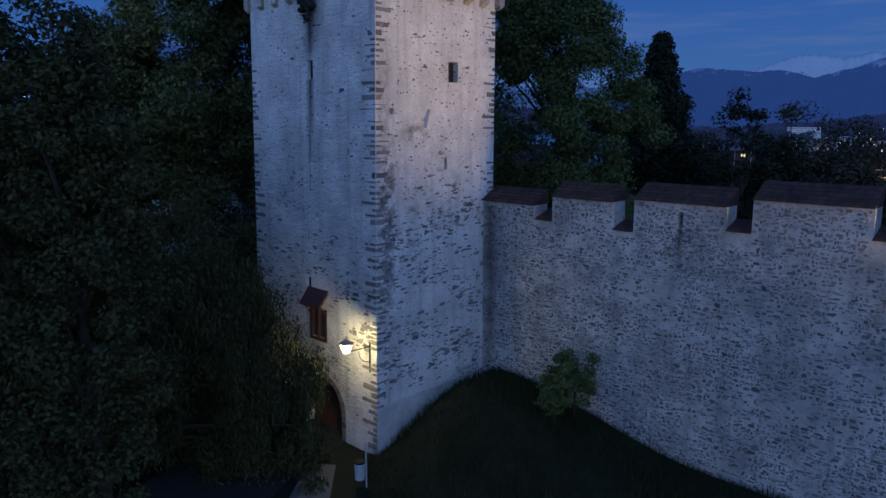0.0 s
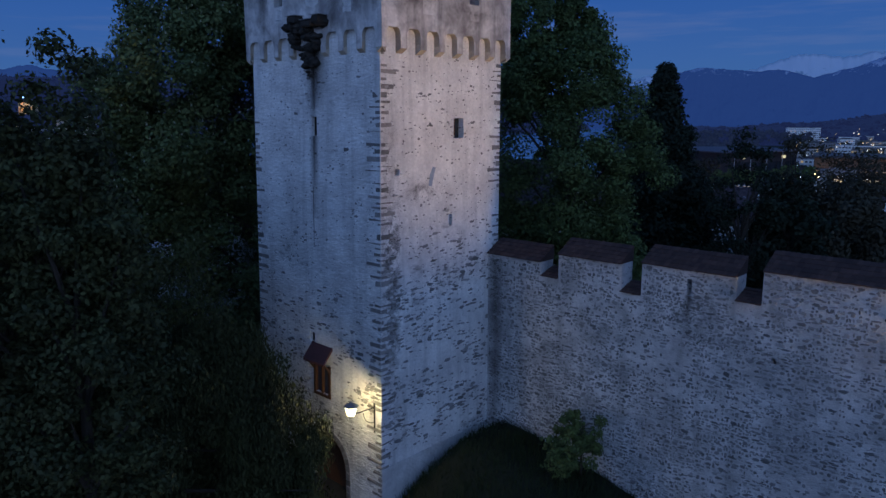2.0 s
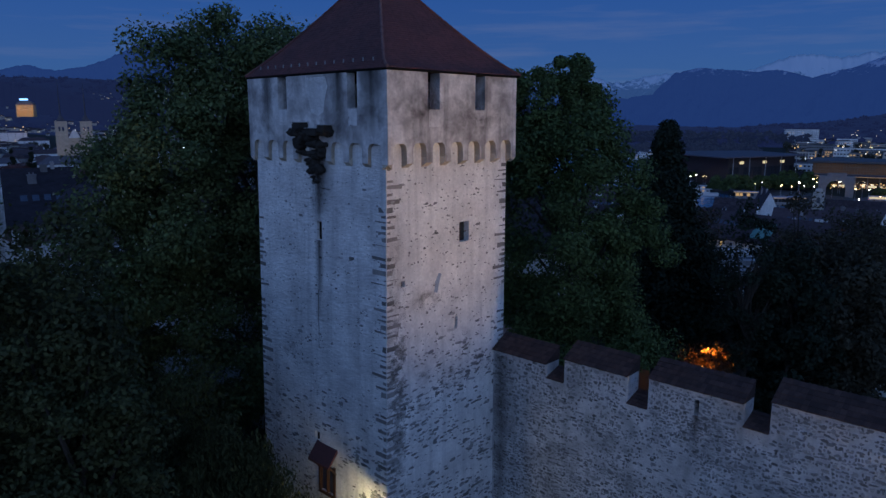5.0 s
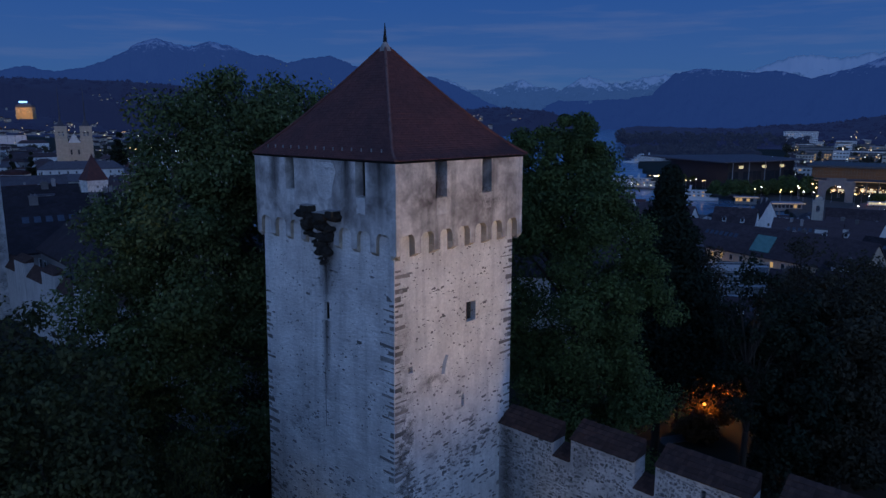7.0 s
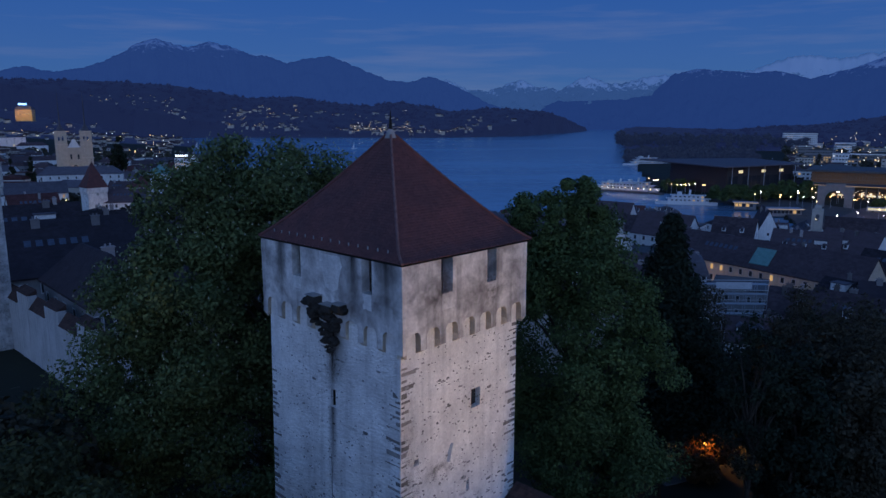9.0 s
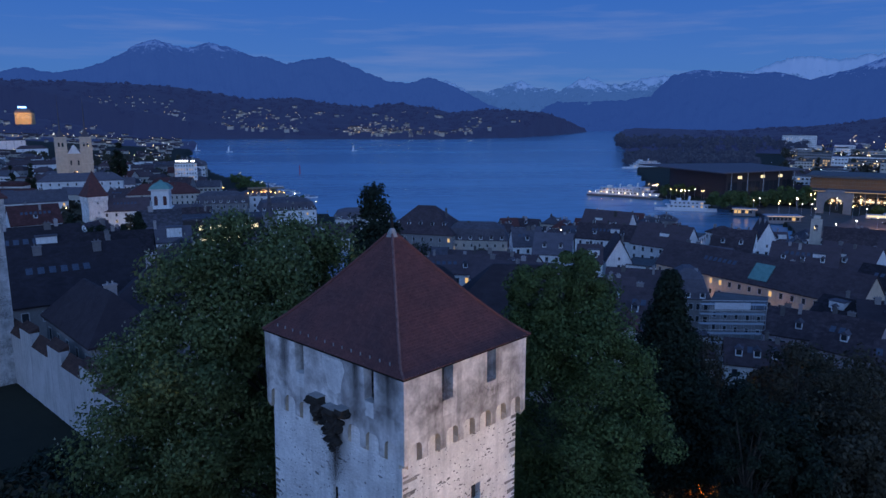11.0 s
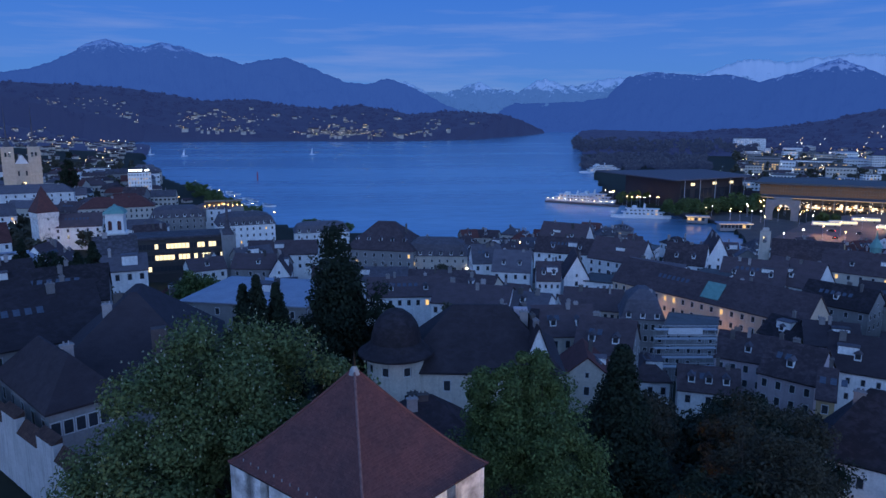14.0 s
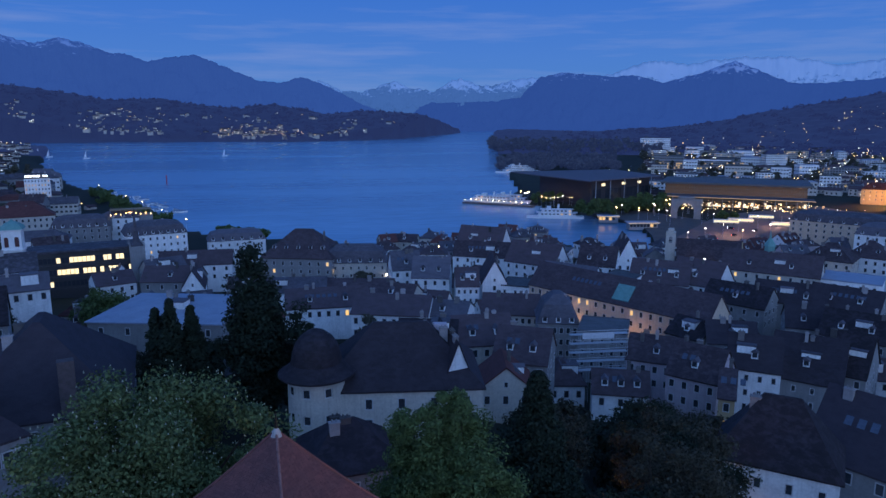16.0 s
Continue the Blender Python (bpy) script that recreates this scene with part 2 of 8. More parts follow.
smudge(SMUDGE)
WOOD = mat("dark_stained_wood", (0.09, 0.04, 0.02), 0.7, (0.05, 0.025, 0.015), 3.0, 0.6, 30.0, 0.01, stretch=(1, 1, 0.2))
IRON = mat("black_iron", (0.02, 0.02, 0.02), 0.55, bump=0, metal=0.6)
STEEL = mat("grey_painted_steel", (0.42, 0.44, 0.46), 0.5, (0.3, 0.31, 0.32), 3.0, 0.5, 30.0, 0.002)
GRASS = mat("meadow_grass", (0.030, 0.045, 0.014), 0.95, (0.018, 0.024, 0.010), 1.2, 0.8, 20.0, 0.06)
PATHMAT = mat("pale_concrete_path", (0.14, 0.138, 0.135), 0.9, (0.09, 0.088, 0.085), 1.0, 0.6, 20.0, 0.01)
COBBLE = mat("cobbled_lane", (0.036, 0.035, 0.034), 0.9, (0.02, 0.02, 0.02), 2.0, 0.6, 12.0, 0.04)
BARK = mat("bark", (0.055, 0.045, 0.036), 0.95, (0.03, 0.025, 0.02), 4.0, 0.7, 20.0, 0.05, stretch=(1, 1, 0.3))
LEAF_CHESTNUT = mat("chestnut_leaves", (0.112, 0.140, 0.050), 0.7, (0.040, 0.066, 0.020), 0.6, 0.7, 3.0, 0, per_island=0.7)
LEAF_MAPLE = mat("maple_leaves", (0.090, 0.124, 0.036), 0.7, (0.044, 0.066, 0.021), 0.6, 0.7, 3.0, 0, per_island=0.7)
LEAF_WILLOW = mat("willow_leaves", (0.056, 0.062, 0.020), 0.75, (0.028, 0.031, 0.012), 0.5, 0.7, 3.0, 0, per_island=0.7)
LEAF_DARK = mat("dark_conifer_needles", (0.018, 0.028, 0.014), 0.8, (0.010, 0.015, 0.009), 0.5, 0.7, 3.0, 0, per_island=0.6)
LEAF_BROWN = mat("budding_brown_foliage", (0.055, 0.048, 0.028), 0.8, (0.03, 0.027, 0.017), 0.5, 0.7, 3.0, 0, per_island=0.6)
LEAF_FAR = mat("park_foliage", (0.080, 0.076, 0.052), 0.8, (0.046, 0.045, 0.033), 0.05, 0.7, 0.6, 0, per_island=0.6)
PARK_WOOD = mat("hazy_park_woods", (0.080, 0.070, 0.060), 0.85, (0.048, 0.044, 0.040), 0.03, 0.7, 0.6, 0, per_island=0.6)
# Haze is put into this foliage: a lightened base plus blue emission
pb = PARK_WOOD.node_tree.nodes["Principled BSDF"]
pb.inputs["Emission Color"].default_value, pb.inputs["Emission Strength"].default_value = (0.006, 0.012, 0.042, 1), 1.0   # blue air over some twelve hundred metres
BLOSSOM = mat("white_chestnut_blossom", (0.36, 0.36, 0.25), 0.7, bump=0, per_island=0.3)
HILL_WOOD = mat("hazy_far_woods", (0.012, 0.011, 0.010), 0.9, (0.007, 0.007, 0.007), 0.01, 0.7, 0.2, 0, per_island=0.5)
# The far woods glow faintly blue in place of real haze
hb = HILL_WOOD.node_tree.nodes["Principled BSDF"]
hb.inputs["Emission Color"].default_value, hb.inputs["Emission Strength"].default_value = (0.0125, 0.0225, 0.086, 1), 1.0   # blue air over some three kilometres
LAMP_GLASS = glow("lit_lamp_glass", (1.0, 0.82, 0.42), 14.0)


# ---- mesh helpers ----
def thing(name, label, category, at=None, group="", kind=""):
    ob = new(name)
    ob.empty_display_size = 0.2
    if at is not None:
        ob.matrix_basis = at
    return tagged(ob, label, category, group, kind)


def part(name, bm, material=None, parent=None, label=""):
    """Links a bmesh (or a mesh) as one mesh object under a thing or a part."""
    if isinstance(bm, bmesh.types.BMesh):
        me = bpy.data.meshes.new(name)
        bm.to_mesh(me)
        bm.free()
    else:
        me = bm
    if material and not me.materials:
        me.materials.append(material)
    ob = new(name, me)
    if parent:
        ob.parent = parent
    return tagged(ob, label)


def raw(name, verts, faces, material=None, smooth=False):
    me = bpy.data.meshes.new(name)
    me.from_pydata([tuple(v) for v in verts], [], [tuple(f) for f in faces])
    if smooth:
        me.shade_smooth()
    if material:
        me.materials.append(material)
    me.update()
    return me


def box(bm, x0, x1, y0, y1, z0, z1, m=None):
    c = ((x0 + x1) / 2, (y0 + y1) / 2, (z0 + z1) / 2)
    mm = (m or Matrix()) @ Matrix.Translation(c) @ Matrix.Diagonal((abs(x1 - x0), abs(y1 - y0), abs(z1 - z0), 1))
    return bmesh.ops.create_cube(bm, size=1, matrix=mm)["verts"]


def boxbm(*dims, bevel=0.0):
    bm = bmesh.new()
    box(bm, *dims)
    if bevel:
        bmesh.ops.bevel(bm, geom=bm.edges[:], offset=bevel, segments=2, affect="EDGES")
    return bm


def prism(bm, ring, axis, a, b):
    """Extrudes a ring of 2D points between a and b along the named axis."""
    put = {"x": lambda p, h: (h, p[0], p[1]), "y": lambda p, h: (p[0], h, p[1]), "z": lambda p, h: (p[0], p[1], h)}[axis]
    lo = [bm.verts.new(put(p, a)) for p in ring]
    hi = [bm.verts.new(put(p, b)) for p in ring]
    n = len(ring)
    for i in range(n):
        bm.faces.new((lo[i], lo[(i + 1) % n], hi[(i + 1) % n], hi[i]))
    bm.faces.new(lo)
    bm.faces.new(hi)
    bmesh.ops.recalc_face_normals(bm, faces=bm.faces[:])


def tube(bm, p, q, r0, r1, n=8):
    p, q = Vector(p), Vector(q)
    turn = (q - p).to_track_quat("Z", "Y").to_matrix().to_4x4()
    m = Matrix.Translation((p + q) / 2) @ turn
    bmesh.ops.create_cone(bm, cap_ends=True, segments=n, radius1=r0, radius2=r1, depth=(q - p).length, matrix=m)


def smoothstep(a, b, x):
    s = np.clip((np.asarray(x, float) - a) / (b - a), 0, 1)
    return s * s * (3 - 2 * s)


# ---- plan: the wall's line ----
TURN = 46.3
AU, AV = np.array((math.cos(radians(TURN)), math.sin(radians(TURN)))), np.array((-math.sin(radians(TURN)), math.cos(radians(TURN))))
TOWN = pose(0, 0, 0, 0, 0, TURN)          # local x runs across the wall to the town, local y along it
WU, WV = 7.65, 9.0                        # tower's footprint
WALL_U = 6.95                             # outer face of the curtain wall
LAKE_Z = -35.0

SHORE = [(-2400, 2500), (-1518, 2441), (-800, 2400), (-438, 2419), (-47, 2347), (300, 2600), (560, 3150), (770, 3690), (860, 4200), (900, 4950),
         (1300, 4950), (1000, 3900), (760, 2880), (600, 2300), (470, 1800), (380, 1400), (325, 1205), (285, 1000), (250, 860), (215, 700), (190, 640), (188, 590),
         (200, 545), (206, 520), (222, 480), (228, 440), (214, 392), (192, 340), (172, 348), (142, 384), (118, 397), (95, 392), (59, 375), (21, 408), (-30, 432), (-68, 455), (-86, 472), (-110, 540),
         (-141, 615), (-190, 700), (-217, 745), (-290, 880), (-353, 1010), (-450, 1250), (-560, 1600), (-680, 1950), (-1100, 2250), (-2400, 2300)]
HILL_LEFT = [(-50, 2.3), (-31.3, 2.26), (-24.3, 2.21), (-20.5, 2.02), (-16.5, 1.44), (-14.8, 1.1), (-11.4, 1.25), (-9.7, 0.95), (-5.7, 0.52), (-3.4, 0.87), (-0.7, 0.52),
             (1.1, 0.1), (3.4, 0.38), (6.5, 0.29), (8.3, 0.15), (10.6, -0.46), (11.6, -0.95), (13, -1.2)]
HILL_RIGHT = [(13.8, -1.4), (15.6, -1.22), (22.3, -1.4), (25.3, -1.08), (27.8, -0.99), (30.3, -0.65), (32.6, -0.24), (34.5, 0.24), (37, 0.62), (39.8, 1.17), (42, 1.5), (50, 2.2)]
EYE = (1.65, -25.8, 36.4)


def ground_z(x, y):
    """The height of the land, before the lake is cut."""
    x, y = np.asarray(x, float), np.asarray(y, float)
    u, v = x * AU[0] + y * AU[1], x * AV[0] + y * AV[1]
    near = -0.95 + 2.5 * smoothstep(-1.2, 4.4, u) * smoothstep(1.0, -1.2, v) - 1.7 * smoothstep(-1.5, -12, v)
    near = near - 0.12 * np.clip(-u - 4, 0, 25)
    d = 0.30 * x + 0.954 * y
    town = np.interp(d, [5, 18, 45, 80, 130, 180, 240, 300, 380], [0.2, -3, -6, -10, -17, -24, -30, -32, -33.2])
    town = town + 6.0 * smoothstep(-30, -220, x) * smoothstep(40, 120, d) * smoothstep(520, 250, d)
    town = town - 6.5 * smoothstep(18, 70, x) * smoothstep(30, 90, d) * smoothstep(260, 150, d)
    w = smoothstep(WALL_U + 0.5, WALL_U + 3.0, u)
    z = near * (1 - w) + town * w
    # far hills
    r = np.hypot(x - EYE[0], y - EYE[1])
    az = np.degrees(np.arctan2(x - EYE[0], y - EYE[1]))
    el = np.interp(az, [a for a, _ in HILL_LEFT], [e for _, e in HILL_LEFT])
    peak = EYE[2] + 3050 * np.tan(np.radians(el))
    left = -34 + (peak + 34) * smoothstep(2350, 3050, r) * smoothstep(4200, 3100, r)
    el2 = np.interp(az, [a for a, _ in HILL_RIGHT], [e for _, e in HILL_RIGHT])
    peak2 = EYE[2] + 2600 * np.tan(np.radians(el2))
    right = -34 + (peak2 + 34) * smoothstep(1500, 2600, r) * smoothstep(3900, 2800, r)
    z = np.where((az < 12.5) & (az > -90) & (r > 2250), left, z)
    z = np.where((az >= 12.5) & (az < 90) & (r > 1400), right, z)
    slope = smoothstep(-330, -1100, x) * smoothstep(300, 700, r) * smoothstep(2400, 1500, r) * 45
    return z + slope


def lake_inside(x, y):
    poly = np.array(SHORE, float)
    inside = np.zeros(np.shape(x), bool)
    j = len(poly) - 1
    for i in range(len(poly)):
        (xi, yi), (xj, yj) = poly[i], poly[j]
        cross = ((yi > y) != (yj > y)) & (x < (xj - xi) * (y - yi) / (yj - yi + 1e-9) + xi)
        inside ^= cross
        j = i
    return inside


# ---- ground: one sheet to the horizon ----
def build_ground():
    angles = np.concatenate([np.linspace(-48, 58, 320), np.linspace(60, 310, 60)])
    radii = np.concatenate([[0.5], np.geomspace(4, 4950, 230)])
    a, r = np.meshgrid(np.radians(angles), radii)
    x, y = 2 + r * np.sin(a), -27 + r * np.cos(a)
    z = ground_z(x, y)
    z = np.where(lake_inside(x, y), LAKE_Z - 4, np.maximum(z, LAKE_Z + 0.8 * (r > 300) - 2.0 * (r <= 300)))
    na, nr = len(angles), len(radii)
    verts = np.stack([x.ravel(), y.ravel(), z.ravel()], 1)
    faces = []
    for i in range(nr - 1):
        for k in range(na):
            k2 = (k + 1) % na
            faces.append((i * na + k, i * na + k2, (i + 1) * na + k2, (i + 1) * na + k))
    faces.append(tuple(range(na - 1, -1, -1)))
    return raw("ground", verts, faces, None, True)


EARTH = mat("dark_earth_and_grass", (0.022, 0.025, 0.014), 0.95, (0.013, 0.015, 0.009), 0.02, 0.8, 0.6, 0.0)
sheet = build_ground()
sheet.materials.append(EARTH)
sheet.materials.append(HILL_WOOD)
# Ground beyond 1500 m takes the same painted haze glow
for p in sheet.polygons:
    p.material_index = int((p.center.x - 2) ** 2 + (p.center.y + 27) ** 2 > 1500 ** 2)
ground = part("ground", sheet)
tagged(ground, "dark grassy hill and town ground at dusk", "ground", kind="structure")

# wooded far hills, laid over the sheet
def far_hills():
    obs = []
    for name, a0, a1, r0, r1, label in (("far_hills_west", -50, 12.4, 2290, 3900, "dark wooded hills along the far shore"), ("far_hills_east", 13.5, 50, 1650, 3200, "dark wooded hills behind the new district")):
        az, rr = np.meshgrid(np.radians(np.linspace(a0, a1, 300)), np.linspace(r0, r1, 90))
        x, y = EYE[0] + rr * np.sin(az), EYE[1] + rr * np.cos(az)
        bump = np.array([noise.fractal(Vector((a * 0.02, b * 0.02, 1.0)), 0.8, 2.0, 4) for a, b in zip(x.ravel(), y.ravel())]).reshape(x.shape)
        z = np.where(lake_inside(x, y), LAKE_Z - 6.0, ground_z(x, y) + 12.0 + 6.0 * bump)
        n, m = x.shape
        faces = [(i * m + k, i * m + k + 1, (i + 1) * m + k + 1, (i + 1) * m + k) for i in range(n - 1) for k in range(m - 1)]
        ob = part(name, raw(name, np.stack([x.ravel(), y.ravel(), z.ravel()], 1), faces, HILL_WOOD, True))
        obs.append(tagged(ob, label, "hill", kind="structure"))


# Reflected sky blue and darker wind streaks are put into the water's colour
WATER = mat("lake_water", (0.175, 0.345, 0.50), 0.22, (0.085, 0.19, 0.31), 0.0034, 1.0, 0.12, 0.0, specular=0.5, stretch=(0.45, 1.7, 1))
wb = WATER.node_tree
wn = wb.nodes.new("ShaderNodeTexNoise")
wn.inputs["Scale"].default_value, wn.inputs["Detail"].default_value = 0.35, 4
wc = wb.nodes.new("ShaderNodeTexCoord")
wb.links.new(wc.outputs["Object"], wn.inputs[0])
wbump = wb.nodes.new("ShaderNodeBump")
wbump.inputs["Strength"].default_value, wbump.inputs["Distance"].default_value = 0.22, 0.35
wb.links.new(wn.outputs[0], wbump.inputs["Height"])
wb.links.new(wbump.outputs[0], wb.nodes["Principled BSDF"].inputs["Normal"])
far_hills()
lake = part("lake", raw("lake", [(-3500, 300, LAKE_Z), (3500, 300, LAKE_Z), (3500, 4960, LAKE_Z), (-3500, 4960, LAKE_Z)], [(0, 1, 2, 3)]), WATER)
tagged(lake, "calm blue lake reflecting the dusk sky", "lake", kind="structure")


# ---- mountains: the far backdrop ----
def mountain_mat(name, low, high, snow, snow_from, haze):
    m = bpy.data.materials.new(name)
    m.use_nodes = True
    t = m.node_tree
    b = t.nodes["Principled BSDF"]
    b.inputs["Roughness"].default_value, b.inputs["Specular IOR Level"].default_value = 0.95, 0.0
    tc = t.nodes.new("ShaderNodeTexCoord")
    sp = t.nodes.new("ShaderNodeSeparateXYZ")
    t.links.new(tc.outputs["Object"], sp.inputs[0])
    n = t.nodes.new("ShaderNodeTexNoise")
    n.inputs["Scale"].default_value, n.inputs["Detail"].default_value, n.inputs["Roughness"].default_value = 0.02, 10, 0.7
    t.links.new(tc.outputs["Object"], n.inputs[0])
    k = t.nodes.new("ShaderNodeMath")
    k.operation = "MULTIPLY_ADD"
    k.inputs[1].default_value = 420
    t.links.new(n.outputs[0], k.inputs[0])
    t.links.new(sp.outputs["Z"], k.inputs[2])
    mr = t.nodes.new("ShaderNodeMapRange")
    mr.inputs[1].default_value, mr.inputs[2].default_value = snow_from + 190, snow_from + 225
    t.links.new(k.outputs[0], mr.inputs[0])
    rock = t.nodes.new("ShaderNodeMix")
    rock.data_type = "RGBA"
    rock.inputs[6].default_value, rock.inputs[7].default_value = (*low, 1), (*high, 1)
    t.links.new(n.outputs[0], rock.inputs["Factor"])
    mix = t.nodes.new("ShaderNodeMix")
    mix.data_type = "RGBA"
    mix.inputs[7].default_value = (*snow, 1)
    t.links.new(mr.outputs[0], mix.inputs["Factor"])
    t.links.new(rock.outputs[2], mix.inputs[6])
    t.links.new(mix.outputs[2], b.inputs["Base Color"])
    # Distance haze is painted: an even blue emission over rock and snow alike
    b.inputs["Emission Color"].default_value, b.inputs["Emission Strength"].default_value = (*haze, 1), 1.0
    return m


def mountain(name, ridge, radius, depth, rough, material, label, seed, crag=0.04):
    az = np.linspace(ridge[0][0], ridge[-1][0], int((ridge[-1][0] - ridge[0][0]) * 14) + 2)
    el = np.interp(az, [a for a, _ in ridge], [e for _, e in ridge])
    rows = 26
    verts, faces = [], []
    for j in range(rows):
        s = j / (rows - 1)
        for a, e in zip(az, el):
            r = radius - depth * (1 - s)
            top = EYE[2] + radius * math.tan(radians(e))
            base = LAKE_Z - 5
            wiggle = noise.fractal(Vector((a * 0.8 + seed, s * 6, seed)), 0.8, 2.1, 6) * rough * (0.35 + 0.65 * math.sin(math.pi * min(1, s * 1.05)))
            fine = (noise.fractal(Vector((a * 2.2 + seed, s * 1.5, 3.7)), 0.7, 2.1, 4) * 0.05 + noise.fractal(Vector((a * 2.6 + seed, s * 14, 1.7)), 0.6, 2.2, 5) * crag) * rough
            h = base + (top - base) * (s ** 1.25) + (wiggle * (1 - s ** 6)) * 0.6 + fine * s
            rr = r + wiggle * 0.9 * (1 - s)
            verts.append((EYE[0] + rr * math.sin(radians(a)), EYE[1] + rr * math.cos(radians(a)), max(h, base)))
    n = len(az)
    for j in range(rows - 1):
        for i in range(n - 1):
            faces.append((j * n + i, j * n + i + 1, (j + 1) * n + i + 1, (j + 1) * n + i))
    b0 = len(verts)
    for i in range(n):
        vx = verts[(rows - 1) * n + i]
        verts.append((vx[0] * 1.012, vx[1] * 1.012, LAKE_Z - 5))
    for i in range(n - 1):
        faces.append(((rows - 1) * n + i, (rows - 1) * n + i + 1, b0 + i + 1, b0 + i))
    ob = part(name, raw(name, verts, faces, material, True), None)
    return tagged(ob, label, "mountain", kind="structure")


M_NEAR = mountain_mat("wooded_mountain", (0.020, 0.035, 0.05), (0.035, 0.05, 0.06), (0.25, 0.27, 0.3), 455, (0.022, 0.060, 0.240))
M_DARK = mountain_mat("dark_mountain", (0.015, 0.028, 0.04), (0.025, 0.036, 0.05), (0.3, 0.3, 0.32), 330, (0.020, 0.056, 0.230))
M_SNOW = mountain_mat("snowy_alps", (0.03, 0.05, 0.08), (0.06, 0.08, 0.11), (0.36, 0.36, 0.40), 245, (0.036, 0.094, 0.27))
RIDGE_W = [(-48, 2.6), (-40, 3.2), (-34, 2.8), (-31.2, 3.15), (-29.8, 3.5), (-28.2, 3.06), (-26, 3.55), (-24.1, 4.27), (-22.6, 5.31), (-21.6, 5.66), (-20.5, 5.38), (-19.1, 5.15), (-17.5, 5.6),
           (-16.3, 5.31), (-14.6, 4.73), (-13.4, 4.63), (-11.9, 4.11), (-10.2, 4.52), (-8.7, 4.71), (-7.6, 4.34), (-6.1, 3.66), (-4.3, 2.94), (-2.3, 2.72), (-0.9, 3.25),
           (0.65, 2.72), (2.45, 1.84), (4.3, 0.96), (6.5, 0.2), (8, -0.6)]
RIDGE_E = [(6.5, 0.0), (7.9, 0.73), (9.4, 1.25), (11.8, 1.28), (14.4, 1.36), (16.5, 1.68), (17.1, 2.39), (18, 3.2), (19, 3.42), (20, 3.55), (21.6, 3.38), (23.5, 3.2), (25, 3.3), (26.2, 3.0),
           (27.4, 2.72), (30, 3.38), (32.3, 4.2), (34, 3.46), (36.2, 2.49), (39, 2.53), (42, 2.74), (50, 3.2)]
RIDGE_S = [(-2, 2.4), (0.6, 2.94), (2, 2.28), (3.8, 2.06), (5.1, 2.49), (6.5, 2.92), (7.8, 2.35), (9.6, 2.17), (10.9, 2.89), (11.7, 3.18), (13, 2.65), (14.3, 2.55), (16, 3.04), (18, 3.21), (20, 3.0),
           (22.4, 3.21), (23.9, 3.49), (25.3, 4.1), (26.4, 4.31), (27.9, 4.18), (29.6, 4.05), (30.9, 4.32), (33.4, 4.4), (36, 4.37), (38.9, 3.7), (41.8, 3.99), (50, 4.2)]
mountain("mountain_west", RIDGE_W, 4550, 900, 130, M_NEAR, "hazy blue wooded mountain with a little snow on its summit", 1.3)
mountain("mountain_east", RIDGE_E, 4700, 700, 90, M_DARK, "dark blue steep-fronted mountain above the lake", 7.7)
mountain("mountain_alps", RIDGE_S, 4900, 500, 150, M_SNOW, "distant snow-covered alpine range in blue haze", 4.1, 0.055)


# ---- loose stones on a wall's face ----
def stone_mesh(rng, w, h, proud, material):
    """A worn, flat-domed field stone that lies in the plane y = 0 and looks along -y."""
    n = rng.choice((5, 6, 6, 7))
    ring = []
    for k in range(n):
        a = 2 * math.pi * k / n + rng.uniform(-0.25, 0.25)
        s = rng.uniform(0.62, 1.12)
        ring.append((math.copysign(abs(math.cos(a)) ** 0.75, math.cos(a)) * w / 2 * s, math.copysign(abs(math.sin(a)) ** 0.75, math.sin(a)) * h / 2 * s))
    if material == "flat":
        verts = [(x, 0.05, z) for x, z in ring] + [(x * 0.85, -proud, z * 0.82) for x, z in ring]
        return verts, [(i, (i + 1) % n, n + (i + 1) % n, n + i) for i in range(n)] + [tuple(range(n, 2 * n))]
    verts = [(x, 0.05, z) for x, z in ring] + [(x * 0.93, -proud * 0.7, z * 0.9) for x, z in ring] + [(x * 0.6, -proud, z * 0.55) for x, z in ring]
    faces = [(i, (i + 1) % n, n + (i + 1) % n, n + i) for i in range(n)]
    faces += [(n + i, n + (i + 1) % n, 2 * n + (i + 1) % n, 2 * n + i) for i in range(n)]
    faces.append(tuple(range(2 * n, 3 * n)))
    return verts, faces


def stones(parent, spots, face, rng, proud, material, material_field, limit=300, field_name="stone_field"):
    """spots: (along, z, width, height). face: the pose that carries x, z of the stone onto the wall. The first `limit` are parts."""
    kinds = [raw("stone", *stone_mesh(rng, 1.0, 1.0, 1.0, None), material) for _ in range(14)]
    verts, faces = [], []
    for i, (s, z, w, h) in enumerate(spots):
        tilt = rng.uniform(-0.12, 0.12)
        p = proud * rng.uniform(0.6, 1.3)
        m = face @ Matrix.Translation((s, 0, z)) @ Matrix.Rotation(tilt, 4, "Y") @ Matrix.Diagonal((w, p, h, 1))
        if i < limit:
            ob = new("stone", kinds[i % len(kinds)])
            ob.parent = parent
            ob.matrix_basis = m
        else:
            vs, fs = stone_mesh(rng, 1.0, 1.0, 1.0, "flat")
            b = len(verts)
            verts += [m @ Vector((x, min(y, 1.0), zz)) for x, y, zz in vs]
            faces += [tuple(b + k for k in f) for f in fs]
    if verts:
        ob = part(field_name, raw(field_name, verts, faces, material_field), None, parent)
        ob["kind"] = "stuff"


